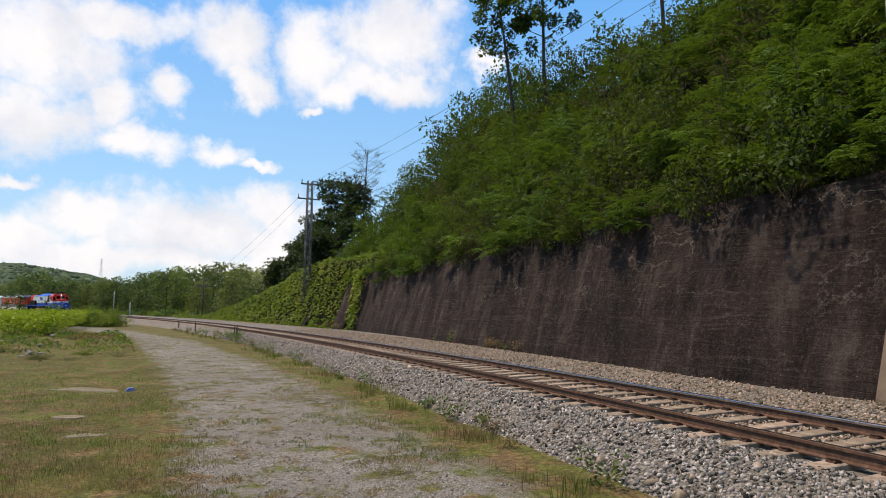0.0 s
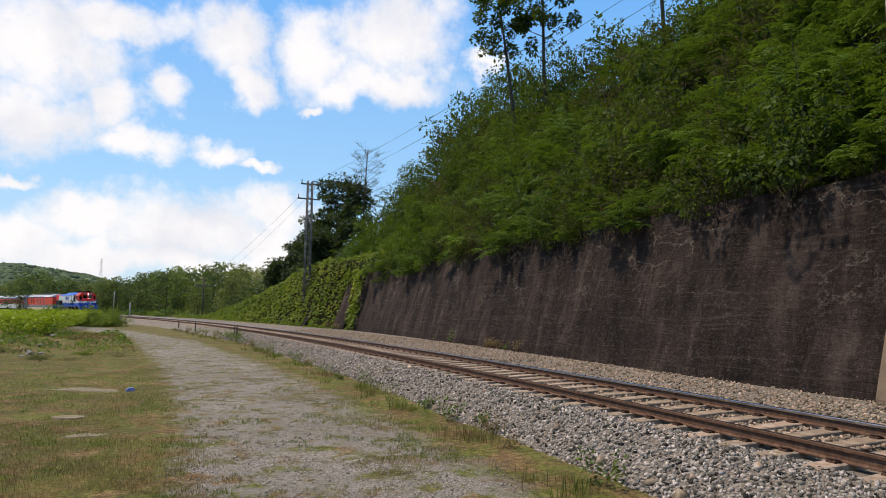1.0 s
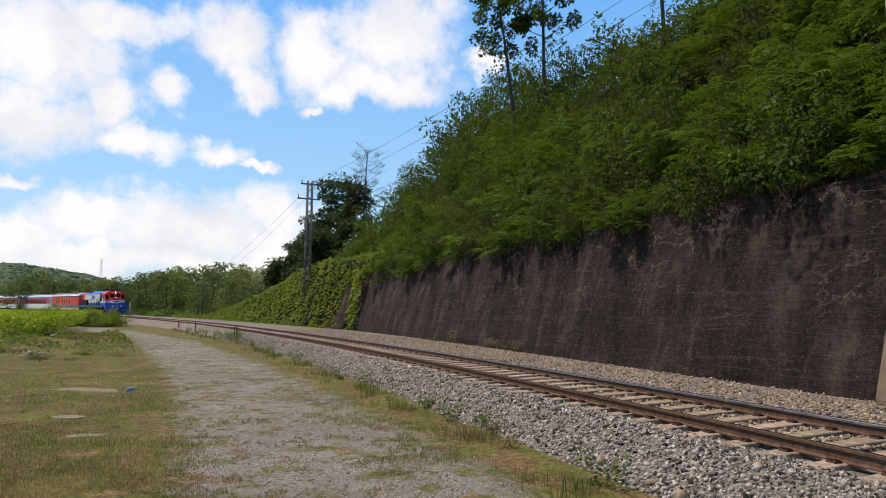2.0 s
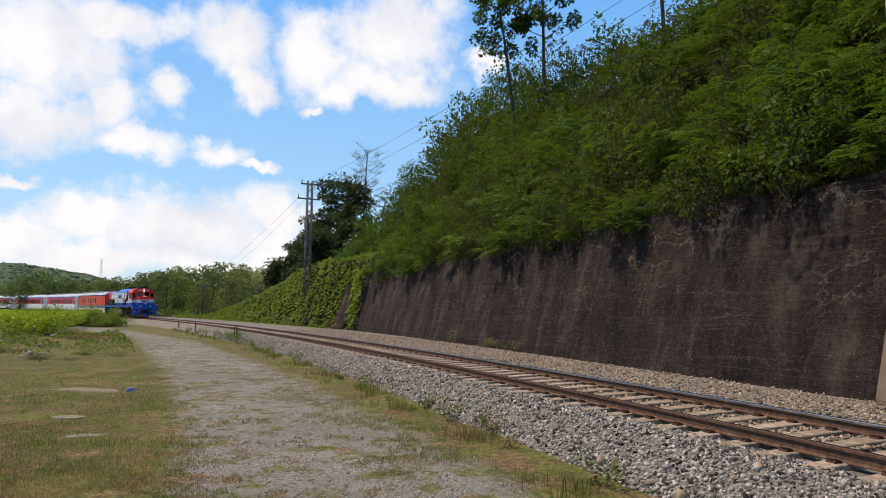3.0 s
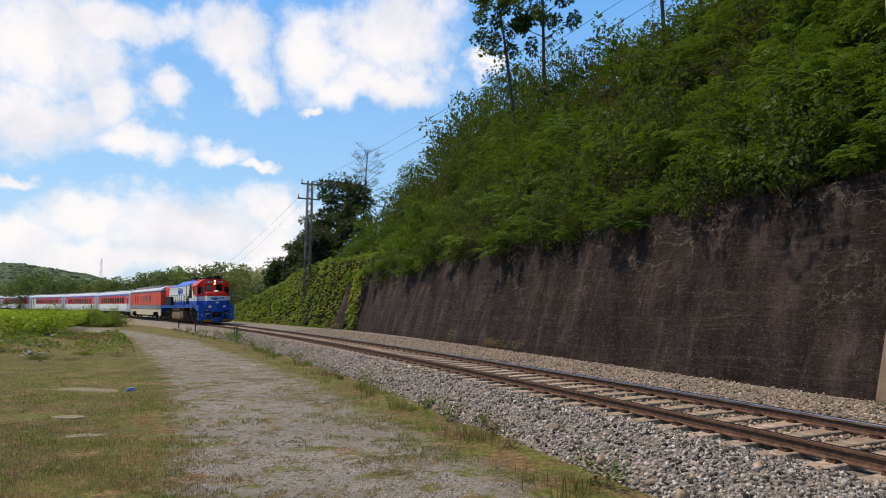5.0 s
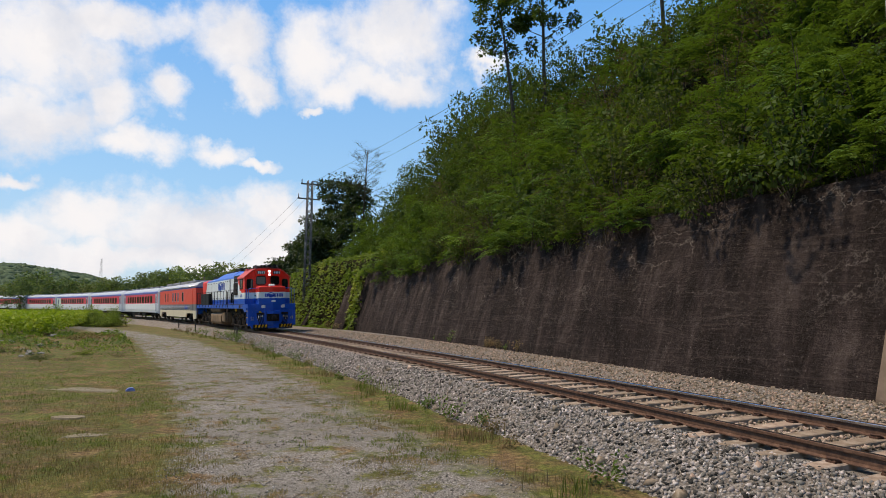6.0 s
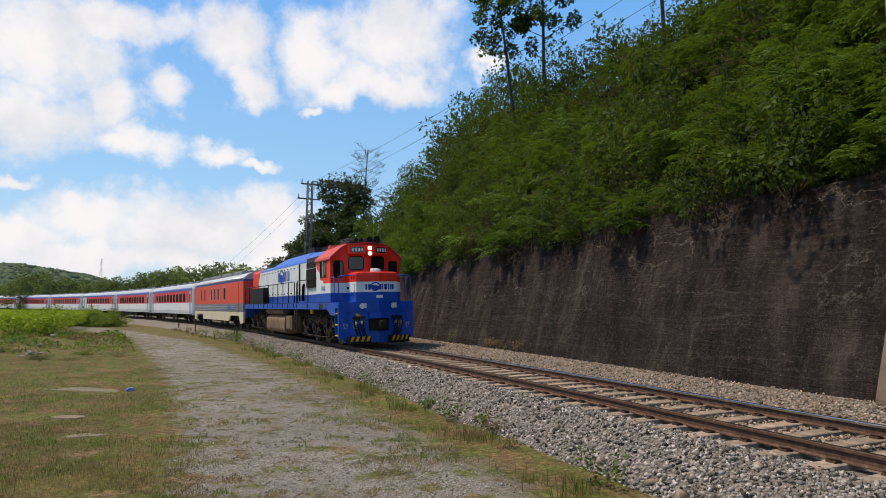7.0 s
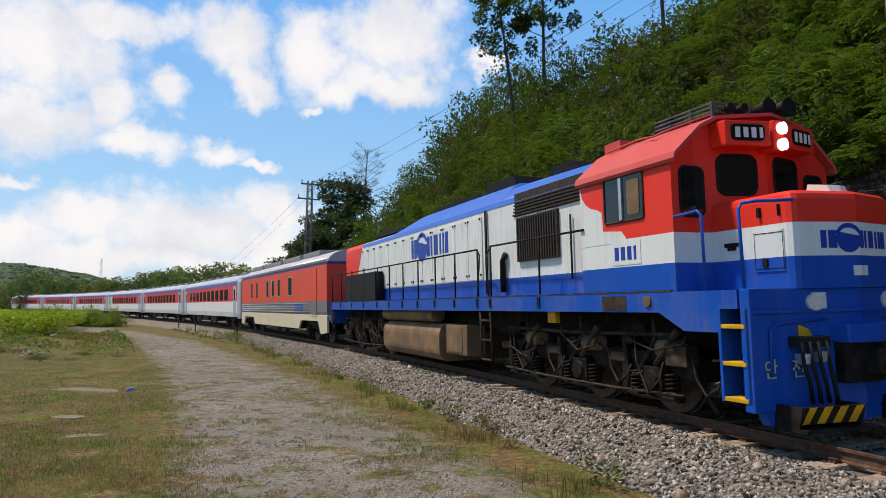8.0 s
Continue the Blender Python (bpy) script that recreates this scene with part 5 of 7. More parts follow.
# Same blue as the body, lightened to carry skylight on the roof.
M_LITROOFBLUE = paint("skylit_blue_paint", [(9, (0.03, 0.13, 0.50))], 0.4, 0.2)
M_WHITEP = paint("white_paint", [(9, WHITE)], 0.4, 0.2)
M_TAN = material("dusty_tan_tank", [(0.13, 0.078, 0.042), (0.21, 0.13, 0.07), (0.29, 0.19, 0.11)], 2.0, 0.75, 0.1, 30, coarse=((0.10, 0.075, 0.05), 1.1, 0.6))
M_GRIME = material("grimy_underframe_iron", [(0.007, 0.006, 0.005), (0.016, 0.013, 0.011), (0.036, 0.029, 0.024)], 6.0, 0.7, 0.4, 40, spec=0.12)
M_DUSTY = material("dusty_brown_iron", [(0.022, 0.016, 0.012), (0.05, 0.037, 0.027), (0.095, 0.072, 0.053)], 6.0, 0.8, 0.3, 40, spec=0.12)
M_BLACK = material("black_grille_paint", [(0.008, 0.008, 0.009), (0.02, 0.019, 0.018)], 8.0, 0.55, spec=0.12)
M_BROWNGRILLE = material("brown_radiator_grille", [(0.03, 0.022, 0.018), (0.06, 0.045, 0.036)], 12.0, 0.7)
M_GLASS = material("dark_window_glass", [(0.006, 0.007, 0.008), (0.012, 0.013, 0.014)], 3.0, 0.06, spec=0.6)
M_TINT = material("brown_tinted_coach_glass", [(0.02, 0.014, 0.014), (0.045, 0.03, 0.03)], 1.0, 0.08, spec=0.6)
M_BRIGHT = material("bright_metal", [(0.45, 0.45, 0.46), (0.65, 0.65, 0.66)], 9.0, 0.35, metal=0.8)
M_YELLOW = material("yellow_step_paint", [(0.50, 0.27, 0.01), (0.70, 0.40, 0.02)], 6.0, 0.5)
M_LOGO = material("logo_blue", [(0.01, 0.045, 0.30), (0.015, 0.055, 0.34)], 3.0, 0.4)
M_RUBBER = material("black_rubber", [(0.01, 0.01, 0.01), (0.025, 0.025, 0.025)], 6.0, 0.8, spec=0.12)
M_LAMP = glow("lit_headlamp", (1.0, 0.97, 0.9), 1.6)
M_LENS = material("lamp_lens", [(0.5, 0.5, 0.48), (0.7, 0.7, 0.68)], 20.0, 0.15)
M_STEEL = material("worn_wheel_steel", [(0.05, 0.04, 0.035), (0.12, 0.10, 0.09)], 8.0, 0.5, metal=0.4)
WHEELS = []


def wheelset(parent, x, r=0.5):
    """Two wheels on an axle; its origin on the axle's middle."""
    bm = bmesh.new()
    for side in (-1, 1):
        y = 0.75 * side
        add_tube(bm, [(0, y - 0.065 * side, 0), (0, y - 0.03 * side, 0)], r + 0.03, 28)
        add_tube(bm, [(0, y - 0.03 * side, 0), (0, y + 0.065 * side, 0)], r, 28)
        add_tube(bm, [(0, y + 0.065 * side, 0), (0, y + 0.10 * side, 0)], 0.17, 14)
        for k in range(6):
            a = k * math.pi / 3
            add_tube(bm, [(0.3 * math.cos(a), y + 0.06 * side, 0.3 * math.sin(a)), (0.3 * math.cos(a), y + 0.075 * side, 0.3 * math.sin(a))], 0.06, 8)
    add_tube(bm, [(0, -0.95, 0), (0, 0.95, 0)], 0.09, 12)
    ob = part("wheelset", bm, M_STEEL, parent, "worn steel wheel pair on its axle")
    ob.matrix_local = pose(x, 0, r)
    WHEELS.append((ob, x, r))
    return ob


def loft_profile(bm, sections, mi=0, cap=True):
    """Sections of equal point counts, each a list of (x, y, z)."""
    rings = [[bm.verts.new(p) for p in s] for s in sections]
    n = len(sections[0])
    for a, b in zip(rings, rings[1:]):
        for i in range(n):
            bm.faces.new((a[i], a[(i + 1) % n], b[(i + 1) % n], b[i])).material_index = mi
    if cap:
        bm.faces.new(rings[0][::-1]).material_index = mi
        bm.faces.new(rings[-1]).material_index = mi


def mirror_y(pts):
    return pts + [(-y, z) for y, z in reversed(pts) if abs(y) > 1e-6]


def rounded_rect(y0, y1, z0, z1, r, k=4):
    out = []
    for cy, cz, a0 in ((y1 - r, z1 - r, 0), (y0 + r, z1 - r, 90), (y0 + r, z0 + r, 180), (y1 - r, z0 + r, 270)):
        for i in range(k + 1):
            a = radians(a0 + 90 * i / k)
            out.append((cy + r * math.cos(a), cz + r * math.sin(a)))
    return out


def window_on_x(parent, y0, y1, z0, z1, x, r=0.12, name="window"):
    """A window in a wall that faces forward: rubber frame proud, dark pane in it."""
    bm = bmesh.new()
    add_prism(bm, rounded_rect(y0, y1, z0, z1, r), "x", x - 0.03, x + 0.004)
    w = part(name, bm, M_GLASS, parent, "dark cab window")
    bm = bmesh.new()
    ring = rounded_rect(y0, y1, z0, z1, r)
    add_tube(bm, [(x + 0.006, y, z) for y, z in ring] + [(x + 0.006, *ring[0])], 0.02, 6, cap=False)
    part("window_frame", bm, M_RUBBER, w, "black rubber frame")
    return w


def window_on_y(parent, x0, x1, z0, z1, y, mat, r=0.06, frame_mat=None, name="window"):
    s = 1 if y > 0 else -1
    bm = bmesh.new()
    add_prism(bm, rounded_rect(x0, x1, z0, z1, r, 3), "y", y - 0.02 * s, y + 0.004 * s)
    w = part(name, bm, mat, parent)
    if frame_mat:
        bm = bmesh.new()
        ring = rounded_rect(x0, x1, z0, z1, r, 3)
        add_tube(bm, [(x, y + 0.006 * s, z) for x, z in ring] + [(ring[0][0], y + 0.006 * s, ring[0][1])], 0.018, 5, cap=False)
        part("window_frame", bm, frame_mat, w)
    return w


def bars_mark(parent, name, mat, origin, along, up, widths, height, label):
    """Writing as plain bars, each a part: widths are (bar, gap) pairs."""
    o, a, u = Vector(origin), Vector(along), Vector(up)
    nrm = a.cross(u).normalized() * 0.004
    x = 0.0
    for w, g in widths:
        bm = bmesh.new()
        q = [o + a * x, o + a * (x + w), o + a * (x + w) + u * height, o + a * x + u * height]
        lo = [bm.verts.new(p) for p in q]
        hi = [bm.verts.new(p + nrm) for p in q]
        bm.faces.new(hi)
        for i in range(4):
            bm.faces.new((lo[i], lo[(i + 1) % 4], hi[(i + 1) % 4], hi[i]))
        x += w + g
        part(name, bm, mat, parent, label)


def disc_mark(parent, name, mat, centre, along, up, r, label):
    """A disc with a swoosh cut out of its upper part, as a plain shape."""
    c, a, u = Vector(centre), Vector(along), Vector(up)
    nrm = a.cross(u).normalized() * 0.005
    bm = bmesh.new()
    def fan(pts):
        lo = [bm.verts.new(p) for p in pts]
        hi = [bm.verts.new(p + nrm) for p in pts]
        bm.faces.new(hi)
        for i in range(len(pts)):
            bm.faces.new((lo[i], lo[(i + 1) % len(pts)], hi[(i + 1) % len(pts)], hi[i]))
    fan([c + a * (r * math.cos(t)) + u * (r * math.sin(t)) for t in [radians(150 + 10 * k) for k in range(23)]])
    arc = [radians(160 - 9 * k) for k in range(16)]
    fan([c + a * (r * 1.12 * math.cos(t)) + u * (r * 1.12 * math.sin(t)) for t in arc] + [c + a * (r * 0.9 * math.cos(t)) + u * (r * (0.74 * math.sin(t) + 0.06)) for t in reversed(arc)])
    return part(name, bm, mat, parent, label)


def build_bogie(parent, xc, axles, half, name="bogie"):
    """A three- or two-axle bogie; axles are offsets from xc."""
    bm = bmesh.new()
    for s in (-1, 1):
        y = 1.08 * s
        prof = [(xc - half, 0.62), (xc - half + 0.15, 0.88), (xc + half - 0.15, 0.88), (xc + half, 0.62), (xc + half, 0.5)]
        for a in sorted(axles, reverse=True):
            prof += [(xc + a + 0.42, 0.58), (xc + a + 0.25, 0.72), (xc + a - 0.25, 0.72), (xc + a - 0.42, 0.58)]
        prof += [(xc - half, 0.5)]
        add_prism(bm, prof, "y", y - 0.07, y + 0.07)
        for a in axles:
            add_box(bm, xc + a - 0.19, xc + a + 0.19, y - 0.02 * s, y + 0.16 * s, 0.33, 0.68, 0.02)
            add_tube(bm, [(xc + a, y, 0.5), (xc + a, y + 0.22 * s, 0.5)], 0.13, 12)
            for dx in (-0.3, 0.3):
                add_tube(bm, [(xc + a + dx, y, 0.24), (xc + a + dx, y, 0.62)], 0.055, 8)
                add_box(bm, xc + a + dx - 0.1, xc + a + dx + 0.1, y - 0.06, y + 0.06, 0.2, 0.26)
    add_box(bm, xc - 0.35, xc + 0.35, -1.0, 1.0, 0.55, 1.1)
    for e in (-1, 1):
        add_box(bm, xc + e * (half - 0.12) - 0.06, xc + e * (half - 0.12) + 0.06, -1.05, 1.05, 0.5, 0.75)
    b = part(name, bm, M_GRIME, parent, "grimy iron bogie frame")
    return b


def add_coil(bm, x, y, z0, z1, r, turns=5, wire=0.018):
    pts = [(x + r * math.cos(a), y + r * math.sin(a), z0 + (z1 - z0) * i / (turns * 8)) for i, a in ((i, i * math.pi / 4) for i in range(turns * 8 + 1))]
    add_tube(bm, pts, wire, 5)


def running_gear(lo, xc, s):
    """Springs, brake levers, rods and sagging hoses outside a three-axle bogie."""
    rng = random.Random(int(abs(xc) * 10) + (7 if s > 0 else 0))
    for a in (-1.75, 0.0, 1.75):
        x = xc + a
        for dx in (-0.36, 0.36):
            bm = bmesh.new()
            add_coil(bm, x + dx, s * 1.2, 0.30, 0.60, 0.085)
            add_box(bm, x + dx - 0.12, x + dx + 0.12, s * 1.2 - 0.1, s * 1.2 + 0.1, 0.26, 0.30, 0.01)
            part("spring", bm, M_GRIME, lo, "dark coil spring")
        bm = bmesh.new()
        add_tube(bm, [(x + 0.62, s * 1.28, 1.22), (x + 0.40, s * 1.30, 0.98), (x + 0.16, s * 1.30, 0.72)], 0.04, 8)
        add_tube(bm, [(x + 0.62, s * 1.28, 1.22), (x + 0.50, s * 1.29, 1.09)], 0.06, 8)
        part("damper", bm, M_DUSTY, lo, "slanting dusty damper")
        bm = bmesh.new()
        add_prism(bm, [(x - 0.62, 1.0), (x - 0.54, 1.0), (x - 0.48, 0.55), (x - 0.56, 0.22), (x - 0.62, 0.22), (x - 0.64, 0.55)], "y", s * 1.22 - 0.025, s * 1.22 + 0.025)
        add_box(bm, x - 0.70, x - 0.46, s * 1.16 - 0.06, s * 1.16 + 0.06, 0.24, 0.52, 0.02)
        part("brake_lever", bm, M_GRIME, lo)
        for k in range(2):
            x0, x1 = x + rng.uniform(-0.7, -0.1), x + rng.uniform(0.15, 0.8)
            z0, z1 = rng.uniform(0.85, 1.3), rng.uniform(0.75, 1.2)
            sag = min(z0, z1) - rng.uniform(0.2, 0.5)
            pts = [(x0, s * 1.30, z0), (x0 + 0.05, s * 1.33, (z0 + sag) / 2), ((x0 + x1) / 2, s * 1.34, sag), (x1 - 0.05, s * 1.33, (z1 + sag) / 2), (x1, s * 1.30, z1)]
            bm = bmesh.new()
            add_tube(bm, pts, 0.014, 6)
            part("air_hose", bm, M_DUSTY, lo, "sagging brake hose")
        for k in range(3):
            bx, bz = x + rng.uniform(-0.7, 0.6), rng.uniform(0.85, 1.25)
            w, h = rng.uniform(0.05, 0.14), rng.uniform(0.04, 0.11)
            bm = bmesh.new()
            add_box(bm, bx - w, bx + w, s * 1.14 - 0.1, s * 1.14 + 0.1, bz - h, bz + h, 0.012)
            part("bracket", bm, M_GRIME, lo)
    bm = bmesh.new()
    add_tube(bm, [(xc - 2.5, s * 1.27, 0.34), (xc - 0.9, s * 1.27, 0.30), (xc + 0.9, s * 1.27, 0.30), (xc + 2.4, s * 1.27, 0.34)], 0.022, 6)
    add_tube(bm, [(xc - 2.4, s * 1.22, 1.12), (xc, s * 1.24, 1.10), (xc + 2.3, s * 1.22, 1.14)], 0.03, 8)
    add_tube(bm, [(xc + 2.3, s * 1.2, 0.9), (xc + 2.5, s * 1.15, 0.6), (xc + 2.62, s * 0.95, 0.12)], 0.025, 6)
    part("brake_rod", bm, M_DUSTY, lo, "long dusty brake rod")


def bow_front(root):
    """The front is bowed: its middle stands forward of its sides, creased on the centre line."""
    def ahead(x, y):
        return 0.22 * max(0.0, 1 - abs(y) / 1.1) * min(1.0, max(0.0, (x + 1.32) / 0.06))
    for ob in root.children_recursive:
        kind = ob.name.split(".")[0]
        if ob.type == "FONT":
            ob.location.x += ahead(ob.location.x, abs(ob.location.y) - 0.14) + 0.004
        if ob.type != "MESH" or kind in ("horn", "horn_bracket", "wheelset", "slat", "cage_post", "roof_unit"):
            continue
        if max(v.co.x for v in ob.data.vertices) < -1.27:
            continue
        bm = bmesh.new()
        bm.from_mesh(ob.data)
        for y in (-1.1, 0.0, 1.1):
            bmesh.ops.bisect_plane(bm, geom=[*bm.verts, *bm.edges, *bm.faces], plane_co=(0, y, 0), plane_no=(0, 1, 0))
        for v in bm.verts:
            v.co.x += ahead(v.co.x, v.co.y)
        bm.to_mesh(ob.data)
        bm.free()


def build_loco():
    lo = thing("locomotive", "red white and blue diesel locomotive with lit headlamps", "locomotive")
    # underframe
    bm = bmesh.new()
    for s in (-1, 1):
        prof = [(-0.25, 1.72), (-20.05, 1.72), (-20.05, 1.45), (-1.55, 1.45), (-1.1, 1.22), (-0.55, 1.22), (-0.55, 1.50), (-0.25, 1.50)]
        add_prism(bm, prof, "y", s * 1.47, s * 1.55)
    add_box(bm, -20.0, -0.3, -1.46, 1.46, 1.50, 1.715)
    part("deck", bm, M_SILL, lo, "blue walkway deck and side sill")
    for s in (-1, 1):
        bm = bmesh.new()
        add_box(bm, -20.0, -1.3, s * 1.535 - 0.02, s * 1.535 + 0.02, 1.722, 1.745)
        part("deck_edge", bm, M_DUSTY, lo, "rust-worn edge of the walkway")
    bm = bmesh.new()
    add_box(bm, -19.5, -0.8, -0.75, 0.75, 0.95, 1.49)
    part("underframe", bm, M_GRIME, lo)
    for x0, x1, nm in ((-0.22, -0.08, "pilot"), (-20.1, -20.0, "rear_beam")):
        bm = bmesh.new()
        add_box(bm, x0, x1, -1.55, 1.55, 0.33 if nm == "pilot" else 0.9, 1.73, 0.02)
        if nm == "pilot":
            add_prism(bm, [(-1.3, 0.17), (1.3, 0.17), (1.45, 0.45), (-1.45, 0.45)], "x", -0.21, -0.10)
            add_box(bm, -0.08, -0.05, -1.5, 1.5, 1.44, 1.48)
            add_box(bm, -0.1, 0.14, -0.42, 0.42, 1.08, 1.30, 0.03)
        pl = part(nm, bm, M_BLUEP, lo, "deep blue end plate")
        if nm == "pilot":
            bm = bmesh.new()
            add_box(bm, -0.08, 0.28, -0.16, 0.16, 0.72, 1.02, 0.04)
            add_box(bm, 0.2, 0.5, -0.14, 0.10, 0.70, 1.02, 0.06)
            add_box(bm, -0.08, 0.05, -0.4, 0.4, 0.62, 1.08, 0.02)
            part("coupler", bm, M_GRIME, pl, "black knuckle coupler")
            for s in (-1, 1):
                for k in range(4):
                    bm = bmesh.new()
                    y = s * (0.62 + 0.11 * k)
                    add_tube(bm, [(-0.06, y, 1.12), (0.06, y + 0.02 * s, 1.1), (0.10, y + 0.04 * s, 0.85), (0.09, y - 0.03 * s, 0.55 + 0.04 * k), (0.02, y - 0.12 * s, 0.42)], 0.022, 6)
                    add_box(bm, -0.08, 0.05, y - 0.05, y + 0.05, 1.05, 1.17, 0.01)
                    part("air_hose", bm, M_RUBBER, pl, "black brake hose")
                for yy, zz in ((0.72, 0.94), (0.9, 0.92)):
                    bm = bmesh.new()
                    add_box(bm, -0.06, 0.09, s * yy - 0.06, s * yy + 0.06, zz - 0.06, zz + 0.06, 0.02)
                    part("hose_tap", bm, M_BRIGHT, pl, "silver metal tap")
                bm = bmesh.new()
                add_tube(bm, [(-0.09, s * 0.64, 1.56), (-0.03, s * 0.64, 1.56)], 0.10, 18)
                add_box(bm, -0.085, -0.065, s * 0.64 - 0.02, s * 0.64 + 0.17, 1.45, 1.67)
                part("marker_lamp", bm, M_LENS, pl, "round white marker lamp")
                bm = bmesh.new()
                add_prism(bm, [(-0.1, 0.22), (0.2, 0.22), (0.27, 0.42), (0.24, 0.42), (0.17, 0.25), (-0.1, 0.25)], "y", min(s * 0.42, s * 1.22), max(s * 0.42, s * 1.22))
                add_box(bm, -0.1, 0.3, min(s * 0.40, s * 1.24), max(s * 0.40, s * 1.24), 0.14, 0.18)
                for yy in (0.42, 1.22):
                    add_prism(bm, [(-0.1, 0.18), (0.2, 0.18), (0.26, 0.42), (-0.1, 0.42)], "y", s * yy - 0.015, s * yy + 0.015)
                pw = part("snow_plough", bm, M_GRIME, pl, "rusty plough box with hazard stripes")
                for k in range(4):
                    y = -1.19 + 0.2 * k if s < 0 else 0.44 + 0.2 * k
                    bm = bmesh.new()
                    v = [bm.verts.new(p) for p in ((0.204, y, 0.225), (0.204, y + 0.10, 0.225), (0.272, y + 0.15, 0.415), (0.272, y + 0.05, 0.415))]
                    v2 = [bm.verts.new(p.co + Vector((0.004, 0, 0))) for p in v]
                    bm.faces.new(v2)
                    for q in range(4):
                        bm.faces.new((v[q], v[(q + 1) % 4], v2[(q + 1) % 4], v2[q]))
                    part("hazard_stripe", bm, M_YELLOW, pw)
                bm = bmesh.new()
                add_tube(bm, [(-0.07, s * 1.28, 0.72), (-0.05, s * 1.28, 1.25), (-0.04, s * 1.2, 1.31), (-0.04, s * 1.05, 1.33), (-0.06, s * 0.5, 1.36)], 0.014, 6)
                part("uncoupling_bar", bm, M_BLUEP, pl)
            bm = bmesh.new()
            add_prism(bm, [(0.87, 1.06), (0.87, 1.30), (0.74, 1.25), (0.70, 1.18), (0.74, 1.10)], "x", -0.075, -0.06)
            dv = part("hose_board", bm, M_YELLOW, pl, "yellow board with a red dot")
            dv.scale = (1, -1, 1)
            # stencilled characters on the plate
            for s in (-1, 1):
                for k, ch in enumerate(("\uc548", "\uc804")):
                    cu = bpy.data.curves.new("stencil", "FONT")
                    cu.body, cu.size, cu.extrude, cu.align_x = ch, 0.24, 0.002, "CENTER"
                    cu.materials.append(M_STENCIL)
                    tx = new("stencil_character", cu)
                    tx.parent = pl
                    y = (-1.28 + 0.36 * k) if s < 0 else (0.92 + 0.36 * k)
                    tx.matrix_local = Matrix.Translation((-0.076, y, 0.72)) @ Matrix(((0, 0, 1, 0), (1, 0, 0, 0), (0, 1, 0, 0), (0, 0, 0, 1)))
    # nose
    bm = bmesh.new()
    foot = [(-1.3, 0.88), (-0.12, 0.88), (-0.06, 0.86), (-0.04, 0.80), (-0.04, -0.80), (-0.06, -0.86), (-0.12, -0.88), (-1.3, -0.88)]
    secs = []
    for z, ins in ((1.72, 0), (2.10, 0), (2.50, 0), (2.78, 0.0), (2.84, 0.015), (2.875, 0.05), (2.89, 0.11)):
        secs.append([(x - (ins if x > -1 else 0), y - math.copysign(ins, y), z) for x, y in foot])
    loft_profile(bm, secs)
    nose = part("nose", bm, M_LIVERY, lo, "short chamfered nose striped red white blue")
    bars_mark(nose, "logo_bar", M_LOGO, (-0.036, -0.52, 2.19), (0, 1, 0), (0, 0, 1), [(0.075, 0.03), (0.11, 0.32), (0.10, 0.03), (0.045, 0.05), (0.12, 0.05), (0.05, 0.035), (0.05, 0.02), (0.10, 0)], 0.21, "blue logo bar")
    disc_mark(nose, "logo_disc", M_LOGO, (-0.035, -0.14, 2.30), (0, 1, 0), (0, 0, 1), 0.165, "blue logo disc")
    bm = bmesh.new()
    add_box(bm, -0.04, -0.028, -0.10, 0.16, 1.86, 1.98)
    pt = part("plate", bm, M_WHITEP, nose, "small white plate")
    bm = bmesh.new()
    add_prism(bm, [(-0.55, 2.88), (-0.2, 2.88), (-0.24, 2.98), (-0.5, 3.03)], "y", -0.16, 0.16)
    part("nose_box", bm, M_WHITEP, nose, "white box on the nose")
    bm = bmesh.new()
    add_box(bm, -0.58, -0.16, -0.893, -0.881, 1.93, 2.44, 0.003)
    add_box(bm, -0.58, -0.16, 0.881, 0.893, 1.93, 2.44, 0.003)
    part("hatch", bm, M_LIVERY, nose)
    for x, z, w, h in ((-0.42, 2.04, 0.035, 0.05), (-0.48, 2.66, 0.02, 0.06), (-0.20, 2.66, 0.006, 0.07), (-0.92, 2.30, 0.10, 0.025), (-0.92, 2.26, 0.05, 0.03)):
        bm = bmesh.new()
        add_box(bm, x - w, x + w, -0.915, -0.882, z - h, z + h, 0.004)
        part("latch", bm, M_GRIME, nose, "small dark latch")
    bm = bmesh.new()
    for z in (1.97, 2.40):
        add_tube(bm, [(-0.57, -0.895, z), (-0.17, -0.895, z)], 0.004, 4)
    for x in (-0.57, -0.17):
        add_tube(bm, [(x, -0.895, 1.95), (x, -0.895, 2.42)], 0.004, 4)
    part("hatch_seam", bm, M_GRIME, nose)
    bm = bmesh.new()
    add_tube(bm, [(-0.75, -0.35, 2.88), (-0.75, -0.35, 2.96), (-0.75, -0.15, 2.96), (-0.75, -0.15, 2.88)], 0.012, 6)
    part("grab_handle", bm, M_REDP, nose)
    # cab
    cab_prof = mirror_y([(1.5, 1.72), (1.5, 3.46), (1.47, 3.54), (1.05, 3.90), (0.80, 4.03), (0.0, 4.10)])
    bm = bmesh.new()
    loft_profile(bm, [[(x, y, z) for y, z in cab_prof] for x in (-1.25, -3.28)])
    cab = part("cab", bm, M_LIVERY, lo, "red cab with white and blue bands")
    bm = bmesh.new()
    roof = mirror_y([(1.56, 3.46), (1.53, 3.55), (1.08, 3.94), (0.82, 4.07), (0.0, 4.14)])
    roof_in = [(y * 0.985, z - 0.045) for y, z in roof]
    ring = roof + roof_in[::-1]
    loft_profile(bm, [[(x, y, z) for y, z in ring] for x in (-1.12, -3.34)])
